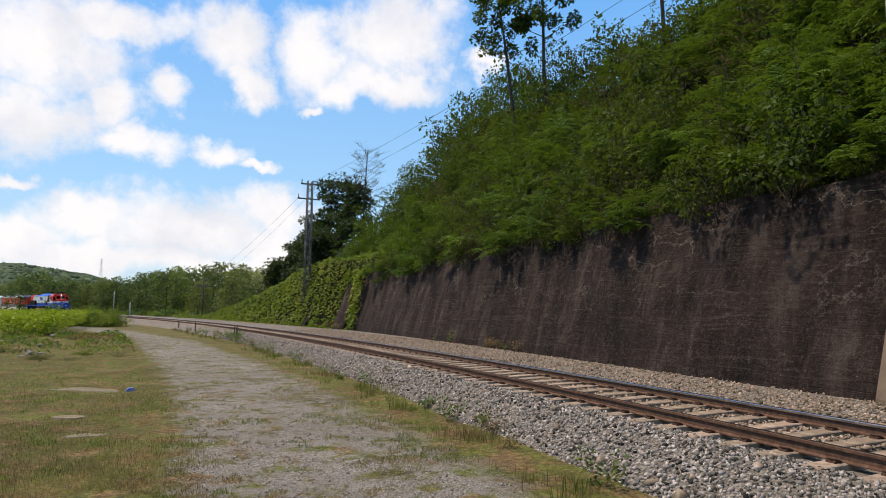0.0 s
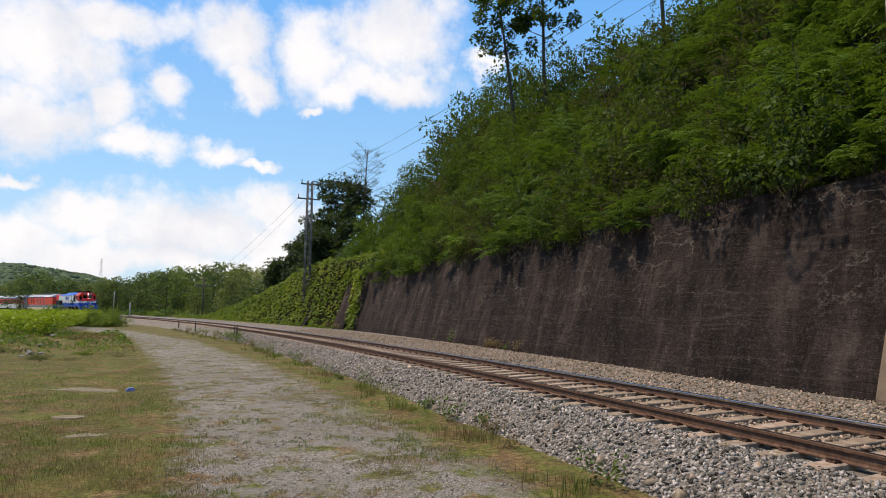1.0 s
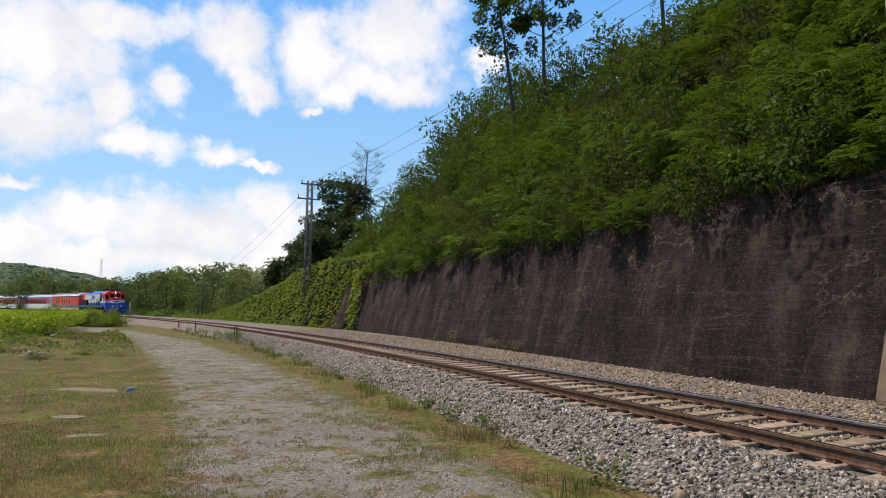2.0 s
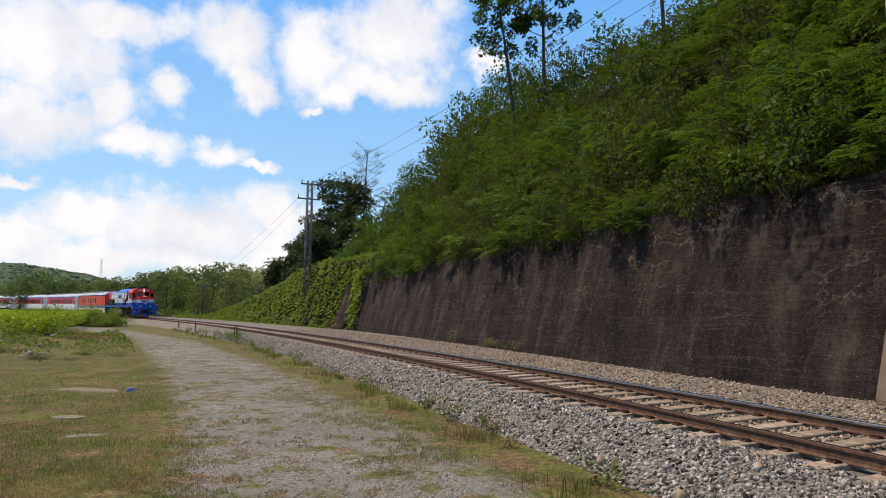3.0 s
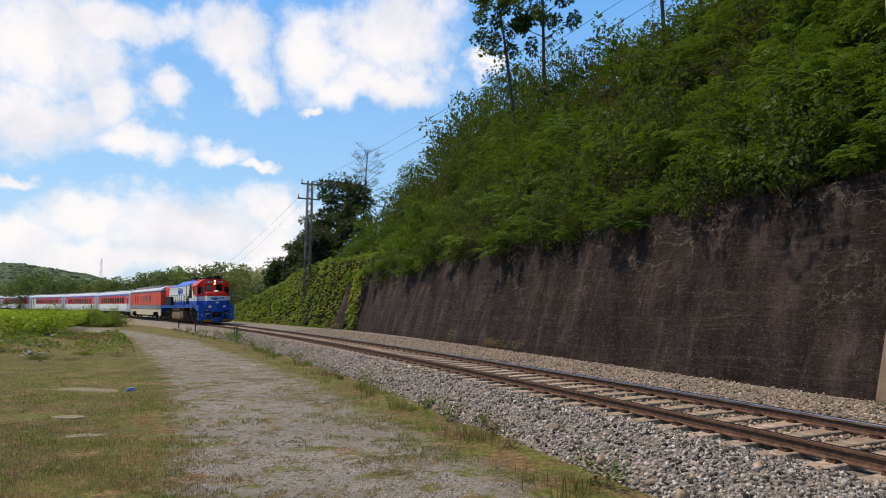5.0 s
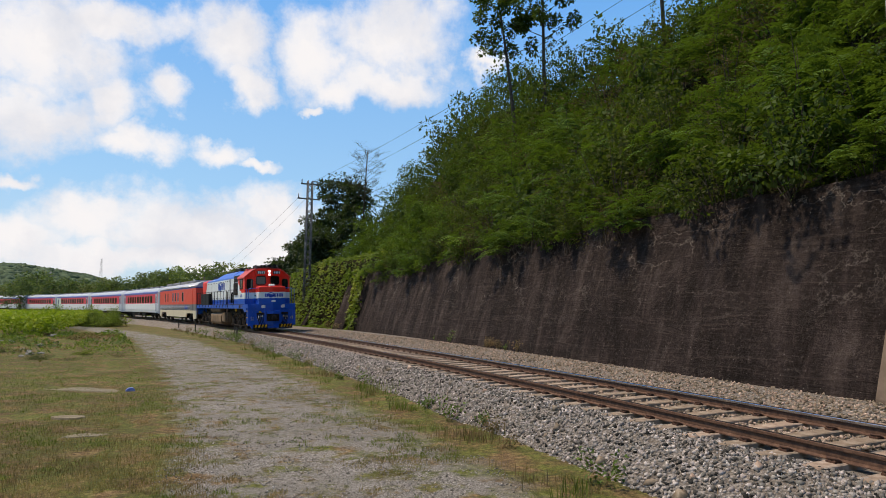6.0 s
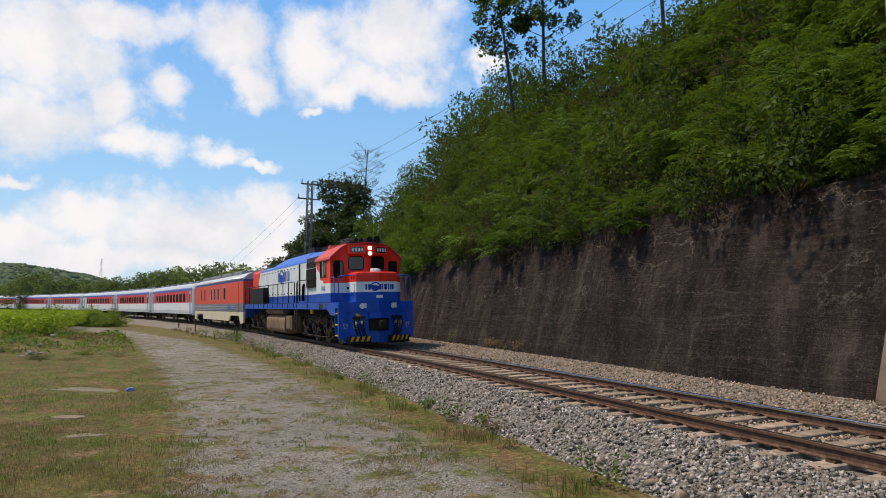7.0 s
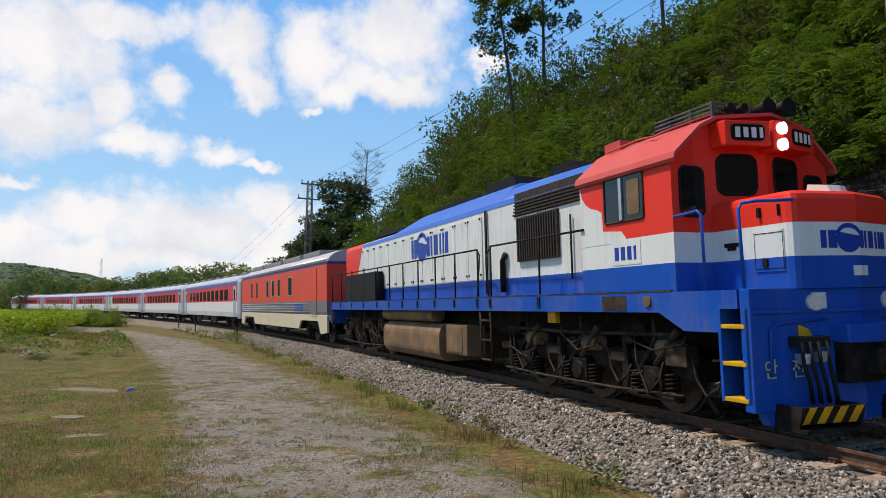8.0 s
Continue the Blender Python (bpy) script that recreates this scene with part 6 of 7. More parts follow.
    part("cab_roof", bm, M_LITROOFRED, cab, "red cab roof toned pinker for light from above")
    for s in (-1, 1):
        window_on_x(cab, min(s * 0.17, s * 0.76), max(s * 0.17, s * 0.76), 3.02, 3.56, -1.25)
        window_on_x(cab, min(s * 0.98, s * 1.36), max(s * 0.98, s * 1.36), 2.72, 3.38, -1.25, 0.09)
        bm = bmesh.new()
        add_box(bm, -1.25, -0.98, min(s * 0.16, s * 0.84), max(s * 0.16, s * 0.84), 3.63, 3.98, 0.03)
        nb = part("number_box", bm, M_REDP, cab, "red box with a dark number panel")
        bm = bmesh.new()
        add_prism(bm, rounded_rect(min(s * 0.26, s * 0.76), max(s * 0.26, s * 0.76), 3.70, 3.92, 0.06), "x", -0.985, -0.972)
        npn = part("number_panel", bm, M_GLASS, nb)
        bars_mark(npn, "number_bar", M_WHITEP, (-0.97, (-0.70 if s < 0 else 0.32), 3.74), (0, 1, 0), (0, 0, 1), [(0.07, 0.05), (0.07, 0.05), (0.07, 0.05), (0.05, 0)], 0.14, "pale bar")
        # side window: sliding pair of panes in an aluminium frame
        window_on_y(cab, -2.66, -1.80, 2.76, 3.42, s * 1.5, M_GLASS, 0.04, M_DUSTY, "side_window")
        bm = bmesh.new()
        add_box(bm, -2.30, -2.24, s * 1.5 - 0.005, s * 1.5 + 0.03 * 1, 2.78, 3.40) if s > 0 else add_box(bm, -2.30, -2.24, -1.53, -1.495, 2.78, 3.40)
        part("window_bar", bm, M_BRIGHT, cab)
        bm = bmesh.new()
        y0, y1 = (1.502, 1.512) if s > 0 else (-1.512, -1.502)
        add_prism(bm, rounded_rect(-2.14, -1.88, 2.84, 3.34, 0.04, 3), "y", y0, y1)
        part("window_blind", bm, M_TAN, cab, "tan blind in the cab window")
        bm = bmesh.new()
        pr = [(-3.28, 2.46), (-2.15, 2.46), (-2.3, 2.62), (-2.72, 2.66), (-2.74, 2.95)] + [(-2.76 - 0.5 * math.sin(radians(a)), 3.36 - 0.36 * math.cos(radians(a))) for a in (10, 30, 50, 70, 90)] + [(-3.28, 3.40)]
        y0, y1 = (1.49, 1.504) if s > 0 else (-1.504, -1.49)
        add_prism(bm, pr, "y", y0, y1)
        part("white_flash", bm, M_WHITEP, cab, "white painted sweep on the cab side")
        bm = bmesh.new()
        y0, y1 = (1.5, 1.507) if s > 0 else (-1.507, -1.5)
        add_box(bm, -2.54, -1.90, y0, y1, 2.13, 2.46)
        cp = part("number_plate_panel", bm, M_WHITEP, cab, "cream panel with dark bars")
        bars_mark(cp, "number_bar", M_LOGO, (-2.46, y0 if s < 0 else y1, 2.2) if s < 0 else (-1.98, y1, 2.2), (1, 0, 0) if s < 0 else (-1, 0, 0), (0, 0, 1), [(0.09, 0.05), (0.09, 0.05), (0.09, 0.05), (0.05, 0)], 0.19, "dark bar")
        # hand rails at the nose
        bm = bmesh.new()
        add_tube(bm, [(-0.18, s * 1.5, 1.72), (-0.20, s * 1.5, 2.66), (-0.19, s * 1.46, 2.72), (-0.12, s * 1.30, 2.745), (-0.03, s * 0.87, 2.76)], 0.02, 6)
        add_tube(bm, [(-0.75, s * 1.5, 1.72), (-0.77, s * 1.5, 2.66), (-0.83, s * 1.5, 2.72), (-1.25, s * 1.48, 2.70)], 0.02, 6)
        part("nose_handrail", bm, M_BLUEP, lo, "thin blue handrail")
        # corner steps
        for zc in (1.30, 0.87, 0.46):
            bm = bmesh.new()
            add_box(bm, -0.50, -0.16, min(s * 1.25, s * 1.56), max(s * 1.25, s * 1.56), zc - 0.03, zc + 0.02, 0.008)
            part("step", bm, M_YELLOW, lo, "yellow edged step")
        bm = bmesh.new()
        for x in (-0.53, -0.13):
            add_box(bm, x - 0.02, x + 0.02, min(s * 1.25, s * 1.55), max(s * 1.25, s * 1.55), 0.42, 1.5)
        add_box(bm, -0.5, -0.15, min(s * 1.2, s * 1.25), max(s * 1.2, s * 1.25), 0.42, 1.5)
        part("step_frame", bm, M_BLUEP, lo)
    bm = bmesh.new()
    add_box(bm, -1.25, -0.98, -0.12, 0.12, 3.58, 4.0, 0.03)
    lp = part("headlamp_housing", bm, M_REDP, cab)
    for z in (3.66, 3.88):
        bm = bmesh.new()
        add_tube(bm, [(-0.99, 0, z), (-0.93, 0, z)], 0.082, 20)
        part("headlamp", bm, M_LAMP, lp, "lit round headlamp")
    bm = bmesh.new()
    add_box(bm, -2.38, -1.28, -0.68, 0.68, 4.08, 4.17, 0.01)
    add_box(bm, -2.40, -2.05, -0.70, 0.70, 4.10, 4.31, 0.01)
    ru = part("roof_unit", bm, M_DUSTY, cab, "grey-brown cage of bars on the roof")
    for z in (4.19, 4.25, 4.31):
        for pts in ([(-2.38, -0.7, z), (-1.26, -0.7, z)], [(-2.38, 0.7, z), (-1.26, 0.7, z)], [(-1.26, -0.7, z), (-1.26, 0.7, z)]):
            bm = bmesh.new()
            add_box(bm, pts[0][0] - 0.012, pts[1][0] + 0.012, pts[0][1] - 0.012, pts[1][1] + 0.012, z - 0.012, z + 0.012)
            part("slat", bm, M_POLE, ru)
    for x, y in ((-1.26, -0.7), (-1.26, 0.7), (-1.26, 0), (-1.65, -0.7), (-1.65, 0.7)):
        bm = bmesh.new()
        add_box(bm, x - 0.018, x + 0.018, y - 0.018, y + 0.018, 4.08, 4.33)
        part("cage_post", bm, M_POLE, ru)
    bm = bmesh.new()
    add_tube(bm, [(-3.0, -1.12, 3.97), (-2.4, -1.0, 4.05), (-1.9, -1.15, 3.96), (-1.85, -1.05, 4.02), (-1.2, -0.85, 4.10)], 0.014, 6)
    part("roof_cable", bm, M_LITROOFRED, cab)
    for y0, y1 in ((0.5, 1.0), (-1.0, -0.5)):
        bm = bmesh.new()
        add_box(bm, -3.25, -2.85, y0, y1, 3.95, 4.15, 0.01)
        part("roof_hatch", bm, M_LITROOFRED, cab)
    bm = bmesh.new()
    add_tube(bm, [(-1.45, -0.5, 4.2), (-1.45, 0.75, 4.2)], 0.04, 8)
    hs = part("horn_bracket", bm, M_BLACK, cab)
    for y, x, r in ((-0.42, -1.0, 0.07), (-0.22, -0.95, 0.07), (0.08, -0.80, 0.13), (0.36, -0.72, 0.14)):
        bm = bmesh.new()
        add_tube(bm, [(-1.42, y, 4.24), (x - 0.35, y, 4.25), (x - 0.18, y, 4.25)], 0.03, 12, r1=r)
        add_box(bm, -1.45, -1.4, y - 0.02, y + 0.02, 4.1, 4.28)
        part("horn", bm, M_BLACK, hs, "black air horn")
    # hood
    hp = mirror_y([(1.2, 1.72), (1.2, 3.62), (1.12, 3.75)])
    bm = bmesh.new()
    loft_profile(bm, [[(x, y, z) for y, z in hp] for x in (-3.28, -18.2)])
    hood = part("hood", bm, M_HOODPAINT, lo, "white and blue engine hood with doors")
    bm = bmesh.new()
    def roofsec(x, top):
        p = mirror_y([(1.21, 3.60), (1.16, 3.72), (0.78, top - 0.08), (0.6, top), (0.0, top + 0.03)])
        return [(x, y, z) for y, z in p]
    loft_profile(bm, [roofsec(x, tp) for x, tp in ((-3.4, 4.05), (-6.6, 4.10), (-6.65, 4.16), (-12.0, 4.16), (-13.6, 3.93), (-16.7, 3.93))])
    part("hood_roof", bm, M_LITROOFBLUE, hood, "blue painted hood roof")
    bm = bmesh.new()
    p0 = mirror_y([(1.205, 2.1), (1.215, 3.62), (1.13, 3.76), (0.78, 3.86), (0.0, 3.95)])
    loft_profile(bm, [[(-16.8 - (0 if z > 3 else 0.9), y, z) for y, z in p0], [(-18.9, y, z) for y, z in p0]])
    part("hood_end", bm, M_REDP, hood, "red rear end of the hood")
    bm = bmesh.new()
    add_box(bm, -18.9, -18.1, -1.19, 1.19, 1.72, 2.1)
    part("hood_end_foot", bm, M_BLUEP, hood)
    for nm, x0, x1, hw, z0, z1 in (("fan_housing", -11.8, -8.7, 0.55, 4.16, 4.28), ("exhaust", -8.6, -7.0, 0.5, 4.16, 4.42), ("roof_box", -5.6, -4.6, 0.6, 4.08, 4.25), ("fan_housing", -16.5, -13.8, 0.75, 3.93, 4.06)):
        bm = bmesh.new()
        add_prism(bm, [(x0, z0), (x1, z0), (x1 - 0.15, z1), (x0 + 0.15, z1)], "y", -hw, hw)
        part(nm, bm, M_BLACK, hood, "sooty black roof housing")
    for s in (-1, 1):
        ys = lambda a, b: (min(s * a, s * b), max(s * a, s * b))
        # doors with seams and hinges
        x = -7.35
        while x > -16.6:
            bm = bmesh.new()
            y0, y1 = ys(1.2, 1.222)
            add_box(bm, x - 0.70, x - 0.012, y0, y1, 2.12, 3.50, 0.006)
            dr = part("hood_door", bm, M_HOODPAINT, hood)
            y0, y1 = ys(1.215, 1.25)
            for z in (2.2, 3.43):
                bm = bmesh.new()
                add_box(bm, x - 0.085, x - 0.06, y0, y1 - 0.012 * (s > 0), z, z + 0.05)
                part("door_latch", bm, M_GRIME, dr)
                bm = bmesh.new()
                add_box(bm, x - 0.675, x - 0.66, y0, y1 - 0.012 * (s > 0), z, z + 0.05)
                part("hinge", bm, M_GRIME, dr)
            x -= 0.72
        bm = bmesh.new()
        y0, y1 = ys(1.2, 1.26)
        add_box(bm, -5.78, -4.34, y0, y1, 2.40, 3.26, 0.01)
        y0, y1 = ys(1.26, 1.285)
        for k in range(16):
            add_box(bm, -5.72 + 0.085 * k, -5.685 + 0.085 * k, y0, y1, 2.43, 3.23)
        part("radiator_grille", bm, M_BROWNGRILLE, hood, "dark brown ribbed intake grille")
        bm = bmesh.new()
        for k in range(7):
            z = 3.32 + 0.062 * k
            yy = 1.235 - max(0, z - 3.55) * 0.5
            y0, y1 = ys(yy - 0.1, yy)
            add_prism(bm, [(-5.95 + 0.02 * k, z), (-3.62, z), (-3.62, z + 0.03), (-5.95 + 0.02 * k, z + 0.03)], "y", y0, y1)
        y0, y1 = ys(1.05, 1.205)
        add_box(bm, -5.9, -3.62, y0, y1, 3.30, 3.76)
        part("upper_grille", bm, M_BROWNGRILLE, hood, "slanting louvred intake")
        for pts, rr in (([(-7.12, s * 1.24, 1.8), (-7.12, s * 1.24, 3.6)], 0.03), ([(-3.95, s * 1.24, 2.0), (-3.95, s * 1.24, 3.1)], 0.018), ([(-6.35, s * 1.27, 1.82), (-6.35, s * 1.27, 2.45), (-6.25, s * 1.25, 2.6)], 0.06)):
            bm = bmesh.new()
            add_tube(bm, pts, rr, 7)
            part("drain_pipe", bm, M_GRIME, hood)
        # logo on the hood side, as plain shapes
        sg = (1, 0, 0) if s < 0 else (-1, 0, 0)
        ox = -11.75 if s < 0 else -9.2
        bars_mark(hood, "logo_bar", M_LOGO, (ox, s * 1.224, 2.86), sg, (0, 0, 1), [(0.16, 0.06), (0.22, 0.72), (0.2, 0.06), (0.1, 0.12), (0.26, 0.12), (0.11, 0.08), (0.11, 0.05), (0.2, 0)], 0.52, "blue logo bar")
        disc_mark(hood, "logo_disc", M_LOGO, (ox + (0.80 if s < 0 else -0.80), s * 1.226, 3.12), sg, (0, 0, 1), 0.37, "blue logo disc")
        # black box at the rear walkway
        bm = bmesh.new()
        y0, y1 = ys(1.25, 1.53)
        add_box(bm, -17.9, -14.25, y0, y1, 1.74, 2.66, 0.02)
        part("battery_box", bm, M_BLACK, lo, "black box on the rear walkway")
        # side hand rail, each stanchion
        for x in [-7.0 - 1.17 * k for k in range(7)] + [-6.4, -4.55] + [-15.5, -17.0, -18.5, -19.9]:
            bm = bmesh.new()
            zt = 2.74 if x > -14.1 else 2.82
            add_tube(bm, [(x, s * 1.52, 1.55), (x, s * 1.52, zt)], 0.021, 6)
            add_box(bm, x - 0.04, x + 0.04, s * 1.55 - 0.02, s * 1.55 + 0.02, 1.52, 1.70)
            part("stanchion", bm, M_GRIME, lo)
        for a, b in ((-7.0, -19.9), (-3.2, -6.4)):
            bm = bmesh.new()
            add_tube(bm, [(a, s * 1.52, 2.74), ((a + b) / 2, s * 1.52, 2.75), (b, s * 1.52, 2.76)], 0.02, 6)
            part("side_handrail", bm, M_GRIME, lo)
        bm = bmesh.new()
        add_tube(bm, [(-7.0, s * 1.52, 2.74), (-6.88, s * 1.53, 2.6), (-7.02, s * 1.54, 1.6)], 0.018, 6)
        add_tube(bm, [(-6.4, s * 1.52, 2.74), (-6.55, s * 1.53, 2.6), (-6.5, s * 1.54, 1.6)], 0.018, 6)
        for x in (-6.93, -6.48):
            add_tube(bm, [(x, s * 1.5, 0.42), (x, s * 1.52, 1.5)], 0.025, 6)
        for z in (0.45, 0.85, 1.25):
            add_tube(bm, [(-6.93, s * 1.5, z), (-6.48, s * 1.5, z)], 0.025, 6)
        part("side_ladder", bm, M_DUSTY, lo, "dusty ladder beside the tank")
        bm = bmesh.new()
        for z in (0.45, 0.8, 1.15):
            add_tube(bm, [(-19.95, s * 1.5, z), (-19.6, s * 1.5, z)], 0.02, 6)
        for x in (-19.95, -19.6):
            add_tube(bm, [(x, s * 1.5, 0.42), (x, s * 1.5, 1.5)], 0.02, 6)
        part("rear_ladder", bm, M_DUSTY, lo)
        # air reservoirs and boxes
        bm = bmesh.new()
        add_tube(bm, [(-14.05, s * 1.2, 1.33), (-13.95, s * 1.2, 1.33), (-10.05, s * 1.2, 1.33), (-9.95, s * 1.2, 1.33)], 0.19, 18)
        part("air_reservoir", bm, M_TAN, lo, "dusty tan air cylinder")
        bm = bmesh.new()
        y0, y1 = ys(1.0, 1.46)
        add_box(bm, -8.9, -7.75, y0, y1, 0.45, 1.12, 0.02)
        y0, y1 = ys(1.45, 1.475)
        add_box(bm, -8.84, -7.98, y0, y1, 0.5, 1.07, 0.01)
        part("equipment_box", bm, M_TAN, lo, "tan equipment box under the deck")
        for xc in (-3.85, -16.6):
            for a in (-1.75, 0.0, 1.75):
                bm = bmesh.new()
                add_tube(bm, [(xc + a + 0.15, s * 1.18, 0.94), (xc + a + 0.2, s * 1.18, 0.94), (xc + a + 0.52, s * 1.18, 0.96)], 0.13, 12)
                part("brake_cylinder", bm, M_TAN, lo, "dusty brake cylinder")
                for pts, rr in (([(xc + a - 0.25, s * 1.22, 0.62), (xc + a + 0.05, s * 1.2, 1.05), (xc + a + 0.05, s * 1.2, 1.42)], 0.035),
                                ([(xc + a + 0.5, s * 1.22, 0.95), (xc + a + 0.8, s * 1.25, 0.88), (xc + a + 0.85, s * 1.25, 0.6), (xc + a + 1.0, s * 1.24, 0.38), (xc + a + 1.2, s * 1.24, 0.5), (xc + a + 1.3, s * 1.22, 0.68)], 0.018)):
                    bm = bmesh.new()
                    add_tube(bm, pts, rr, 6)
                    part("brake_pipe", bm, M_DUSTY, lo)
                bm = bmesh.new()
                add_box(bm, xc + a - 0.5, xc + a + 0.45, s * 1.2 - 0.03, s * 1.2 + 0.03, 0.22, 0.26)
                part("brake_rod", bm, M_DUSTY, lo)
                bm = bmesh.new()
                add_box(bm, xc + a - 0.9, xc + a - 0.55, s * 1.2 - 0.06, s * 1.2 + 0.06, 0.7, 0.84, 0.02)
                part("spring_seat", bm, M_DUSTY, lo)
        for xc in (-3.85, -16.6):
            running_gear(lo, xc, s)
        bm = bmesh.new()
        add_box(bm, -1.75, -1.35, s * 1.2 - 0.1, s * 1.2 + 0.1, 0.72, 1.0, 0.015)
        part("sand_box", bm, M_DUSTY, lo, "dusty box before the bogie")
        bm = bmesh.new()
        add_box(bm, -4.45, -4.2, s * 1.4 - 0.05, s * 1.4 + 0.05, 1.25, 1.46, 0.02)
        part("jacking_pad", bm, M_YELLOW, lo)
        bm = bmesh.new()
        add_tube(bm, [(-1.75, s * 1.55, 1.6), (-1.75, s * 1.575, 1.6)], 0.075, 14)
        part("side_lamp", bm, M_TAN, lo)
        bm = bmesh.new()
        y0, y1 = ys(1.551, 1.556)
        add_box(bm, -2.75, -2.2, y0, y1, 1.47, 1.68)
        part("worn_patch", bm, M_DUSTY, lo)
    bm = bmesh.new()
    pr = rounded_rect(-1.42, 1.42, 0.2, 1.12, 0.28, 5)
    loft_profile(bm, [[(x, y, z) for y, z in pr] for x in (-9.42, -13.8)])
    part("fuel_tank", bm, M_TAN, lo, "dusty tan fuel tank")
    for xc in (-3.85, -16.6):
        build_bogie(lo, xc, (-1.75, 0.0, 1.75), 2.55)
        for a in (-1.75, 0.0, 1.75):
            wheelset(lo, xc + a, 0.508)
    bow_front(lo)
    return lo


M_STENCIL = material("stencil_paint", [(0.4, 0.4, 0.2), (0.55, 0.55, 0.3)], 8.0, 0.6)
COACH_RED, COACH_WHITE, STRIPE = (0.62, 0.05, 0.07), (0.72, 0.72, 0.70), (0.10, 0.13, 0.36)
M_COACH = paint("coach_white_red_blue", [(1.95, COACH_WHITE), (3.12, COACH_RED), (3.40, STRIPE), (9, (0.42, 0.43, 0.45))], 0.4, 0.1)
M_COACHEND = paint("coach_end_grey", [(9, (0.40, 0.42, 0.46))], 0.5, 0.25)
M_COACHPALE = paint("coach_pale_end", [(3.12, (0.55, 0.66, 0.52)), (3.4, STRIPE), (9, (0.42, 0.43, 0.45))], 0.4, 0.1)
M_ROOFGREY = paint("coach_roof_grey", [(9, (0.22, 0.22, 0.23))], 0.7, 0.4)
M_GEN = paint("generator_car_red_grey_cream", [(1.22, (0.62, 0.54, 0.38)), (1.80, (0.16, 0.16, 0.165)), (3.30, (0.66, 0.075, 0.04)), (3.42, (0.05, 0.06, 0.22)), (9, (0.42, 0.42, 0.43))], 0.4, 0.15)


def body_profile(half, z0, z1, top):
    p = [(half - 0.06, z0), (half, z0 + 0.35), (half, z1 - 0.1), (half - 0.05, z1)]
    for a in (15, 35, 55, 75, 90):
        p.append(((half - 0.08) * math.cos(radians(a)), z1 + (top - z1) * math.sin(radians(a))))
    return mirror_y([(max(y, 0.0) if y > 0.02 else 0.0, z) for y, z in p])


def build_coach(pale_end):
    """A passenger coach; X forward, its origin at its middle on the rails."""
    c = thing("passenger_coach", "white and red passenger coach with a blue roof stripe", "train car", group="coaches of the train")
    ln = 23.9
    bm = bmesh.new()
    pr = body_profile(1.45, 0.85, 3.42, 3.92)
    loft_profile(bm, [[(x, y, z) for y, z in pr] for x in (-ln / 2 + 0.9, ln / 2 - 0.9)])
    part("body", bm, M_COACH, c)
    for e in (-1, 1):
        bm = bmesh.new()
        pe = body_profile(1.44, 0.75, 3.40, 3.88)
        pi = body_profile(1.36, 0.75, 3.36, 3.8)
        x = e * (ln / 2 - 0.9)
        loft_profile(bm, [[(x, y, z) for y, z in pe], [(x + e * 0.75, y, z) for y, z in pe], [(x + e * 0.9, y, z) for y, z in pi]])
        part("end_section", bm, M_COACHPALE if (pale_end and e < 0) else M_COACHEND, c, "grey coach end")
        bm = bmesh.new()
        add_box(bm, e * (ln / 2 + 0.14) - 0.18, e * (ln / 2 + 0.14) + 0.18, -0.55, 0.55, 1.1, 3.3, 0.05)
        part("gangway", bm, M_RUBBER, c)
        for s in (-1, 1):
            bm = bmesh.new()
            xx = e * (ln / 2 - 1.55)
            y0, y1 = (1.44, 1.47) if s > 0 else (-1.47, -1.44)
            add_box(bm, xx - 0.42, xx + 0.42, y0, y1, 1.0, 3.05, 0.01)
            d = part("door", bm, M_COACHEND, c, "grey coach door")
            window_on_y(d, xx - 0.22, xx + 0.22, 2.0, 2.8, s * 1.47, M_TINT, 0.05)
    for s in (-1, 1):
        for k in range(10):
            x = -7.6 + 1.69 * k
            window_on_y(c, x - 0.62, x + 0.62, 2.05, 2.85, s * 1.45, M_TINT, 0.1)
    if pale_end:
        bm = bmesh.new()
        add_box(bm, -ln / 2 + 0.9, -8.5, -1.456, 1.456, 0.95, 3.1)
        part("pale_panel", bm, M_COACHPALE, c, "pale green end panel")
    for x in (-9.5, -6.2, -3.2, 0.2, 3.4, 6.4, 9.6):
        bm = bmesh.new()
        add_box(bm, x - 0.75, x + 0.75, -0.62, 0.62, 3.80, 4.05, 0.06)
        part("roof_vent", bm, M_ROOFGREY, c)
    bm = bmesh.new()
    add_box(bm, -ln / 2 + 0.5, ln / 2 - 0.5, -1.1, 1.1, 0.95, 1.15)
    for x in (-4.2, -1.0, 2.4):
        add_box(bm, x - 1.2, x + 1.2, -1.32, 1.32, 0.42, 0.9, 0.03)
    part("underframe", bm, M_GRIME, c)
    for xc in (-8.2, 8.2):
        build_bogie(c, xc, (-1.1, 1.1), 1.6)
        for a in (-1.1, 1.1):
            wheelset(c, xc + a, 0.43)
    return c


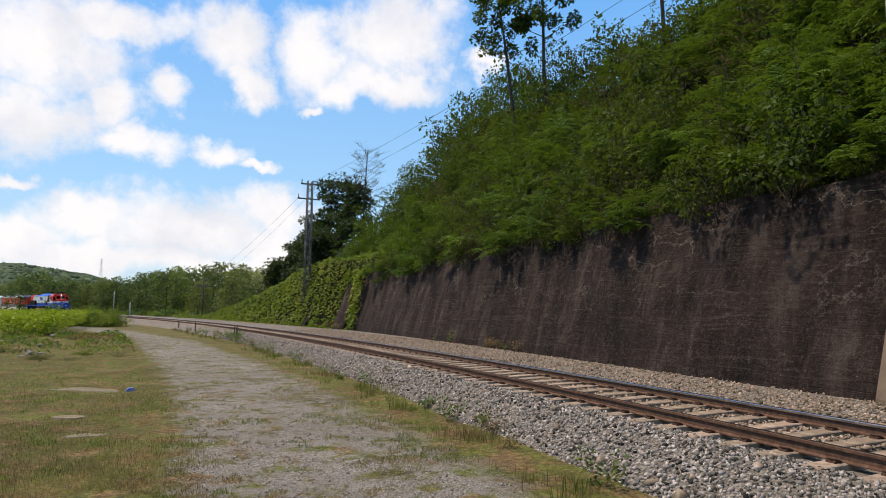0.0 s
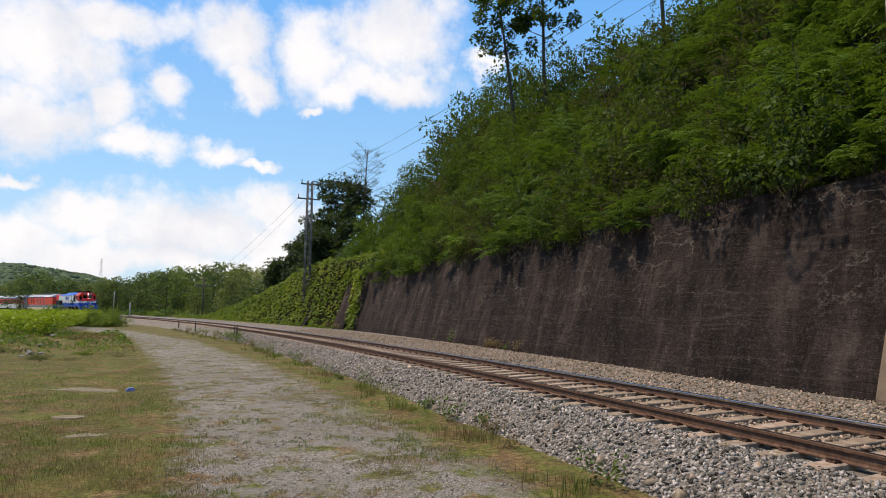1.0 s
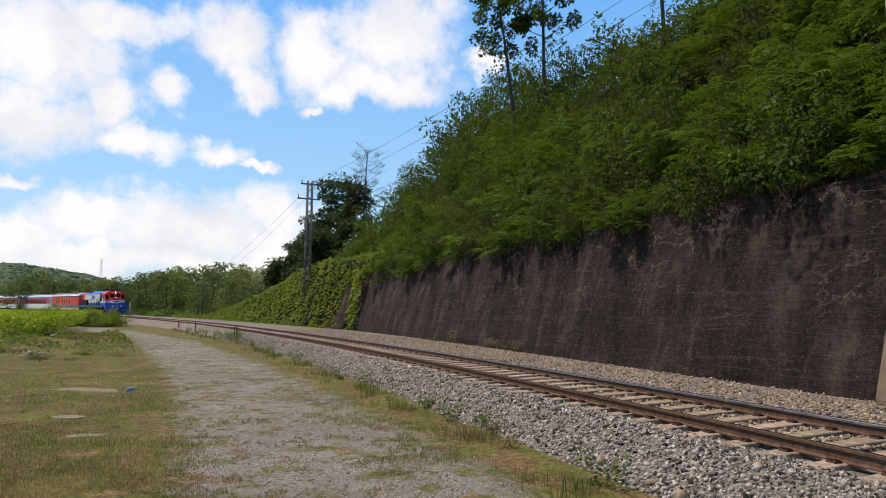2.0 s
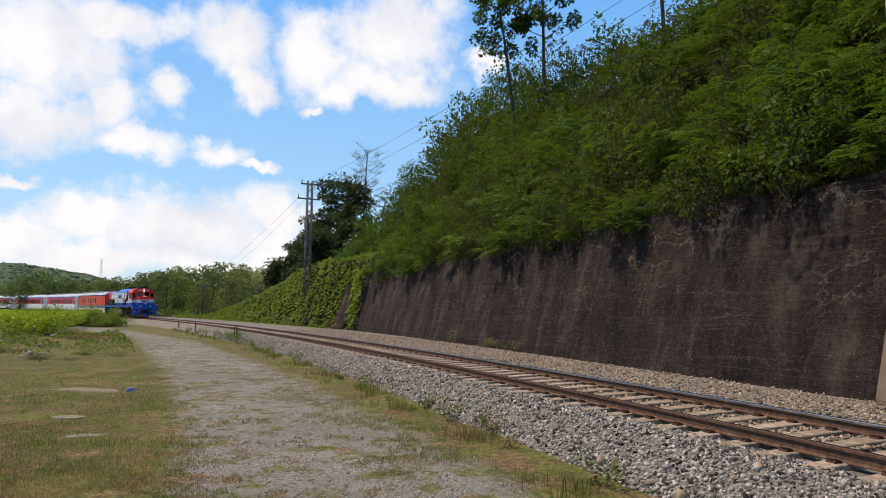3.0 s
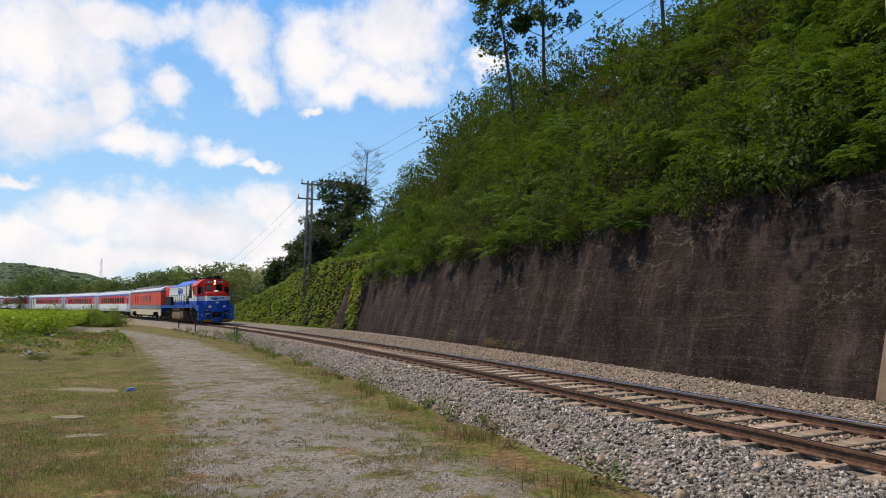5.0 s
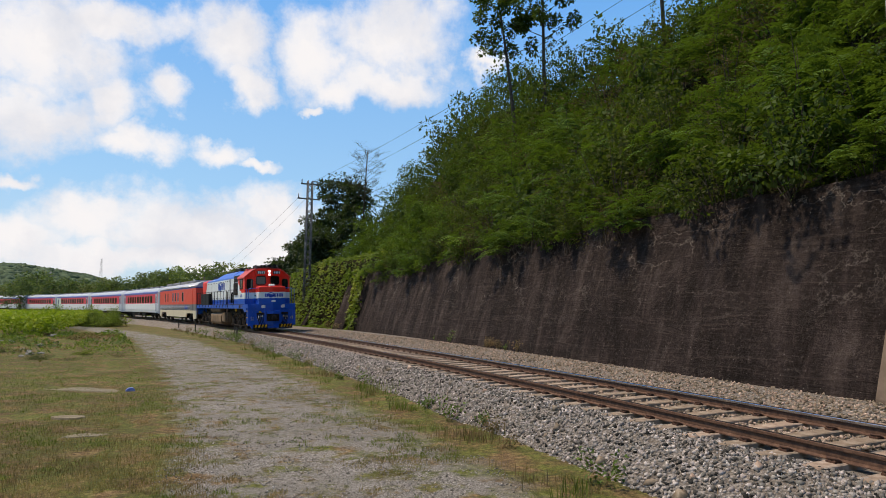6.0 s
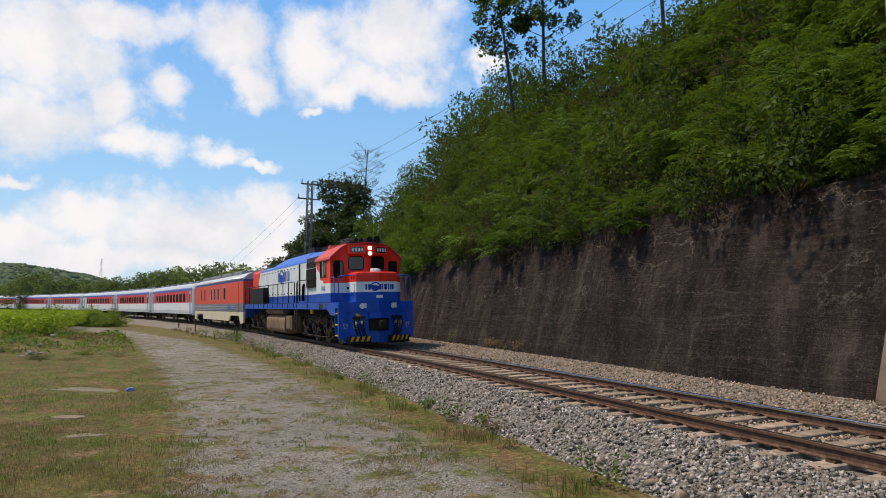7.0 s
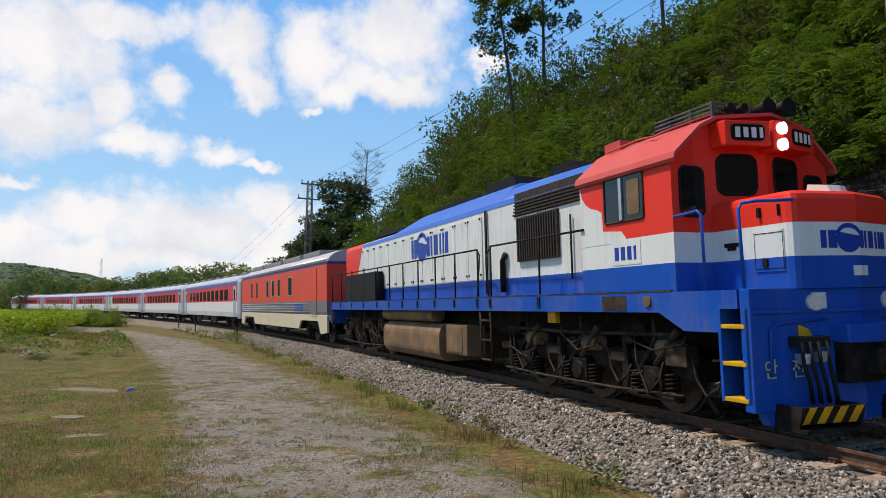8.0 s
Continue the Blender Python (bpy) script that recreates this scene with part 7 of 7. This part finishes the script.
def build_gen():
    g = thing("generator_car", "red generator car with grey band and cream skirt", "train car")
    ln = 20.1
    bm = bmesh.new()
    pr = body_profile(1.45, 1.0, 3.44, 4.0)
    loft_profile(bm, [[(x, y, z) for y, z in pr] for x in (-ln / 2 + 0.35, ln / 2 - 0.35)])
    part("body", bm, M_GEN, g)
    for s in (-1, 1):
        y0, y1 = (1.36, 1.452) if s > 0 else (-1.452, -1.36)
        bm = bmesh.new()
        h = ln / 2 - 0.35
        pr2 = [(-h, 1.2), (-h, 0.5), (-h + 0.9, 0.42), (-h + 1.3, 0.95), (-h + 4.1, 0.95), (-h + 4.5, 0.55), (h - 4.5, 0.55), (h - 4.1, 0.95), (h - 1.3, 0.95), (h - 0.9, 0.42), (h, 0.5), (h, 1.2)]
        add_prism(bm, pr2, "y", y0, y1)
        part("skirt", bm, M_GEN, g, "cream lower skirt cut out over the bogies")
        for x, w in ((-6.2, 0.5), (-4.6, 0.5), (-1.6, 0.55), (-0.2, 0.55), (1.2, 0.55), (3.6, 0.75)):
            window_on_y(g, x - w / 2, x + w / 2, 2.1, 3.0, s * 1.45, M_TINT if x > -4 else M_BROWNGRILLE, 0.08, M_COACHEND if x > -4 else None)
        for k in range(4):
            bm = bmesh.new()
            add_tube(bm, [(-h, s * 1.455, 1.32 + 0.13 * k), (h - 2.6, s * 1.455, 1.32 + 0.13 * k)], 0.015, 5)
            part("band_ridge", bm, M_COACHEND, g)
        bm = bmesh.new()
        y0, y1 = (1.44, 1.475) if s > 0 else (-1.475, -1.44)
        add_box(bm, h - 2.3, h - 1.45, y0, y1, 1.15, 3.2, 0.01)
        part("door", bm, M_GEN, g)
        bm = bmesh.new()
        add_tube(bm, [(-h, s * 1.46, 3.5), (h, s * 1.46, 3.5)], 0.05, 6)
        part("gutter", bm, M_BRIGHT, g)
        bm = bmesh.new()
        y0, y1 = (1.453, 1.457) if s > 0 else (-1.457, -1.453)
        add_box(bm, 4.6, 6.0, y0, y1, 1.35, 1.7)
        part("emblem", bm, M_LOGO, g)
    for x, w in ((-7.2, 1.6), (-3.0, 2.2), (1.6, 1.8), (5.4, 1.4)):
        bm = bmesh.new()
        add_box(bm, x - w, x + w, -0.9, 0.9, 3.85, 4.12, 0.06)
        part("roof_vent", bm, M_ROOFGREY, g, "dark grey roof vent")
    bm = bmesh.new()
    add_box(bm, -ln / 2 + 0.1, ln / 2 - 0.1, -1.1, 1.1, 0.9, 1.1)
    add_box(bm, -3, 3, -1.25, 1.25, 0.45, 0.9, 0.03)
    part("underframe", bm, M_GRIME, g)
    for xc in (-7.2, 7.2):
        build_bogie(g, xc, (-1.1, 1.1), 1.6)
        for a in (-1.1, 1.1):
            wheelset(g, xc + a, 0.43)
    return g


LOCO = build_loco()
GEN = build_gen()
CARS = [(LOCO, 10.2, 6.4, 10.2), (GEN, 20.35 + 10.35, 7.2, 0.0)]
for k in range(6):
    CARS.append((build_coach(k == 2), 41.04 + 24.52 * (k + 0.5), 8.2, 0.0))


# ---- the train's way ----
def front_at(t):
    return 2.55 + 18.948 * (t - 8) - 0.0395 * (t - 8) ** 2


def motions():
    times = [i * 0.25 for i in range(33)]
    for car, back, half, ahead in CARS:
        walk(car, [(t, track_pose(front_at(t) - back, half) @ pose(ahead, 0, 0)) for t in times])
    steps = [i / 30 for i in range(241)]
    for ob, x, r in WHEELS:
        walk(ob, [(t, pose(x, 0, r, 0, math.degrees((front_at(t) - front_at(0)) / r) % 360, 0)) for t in steps])


motions()
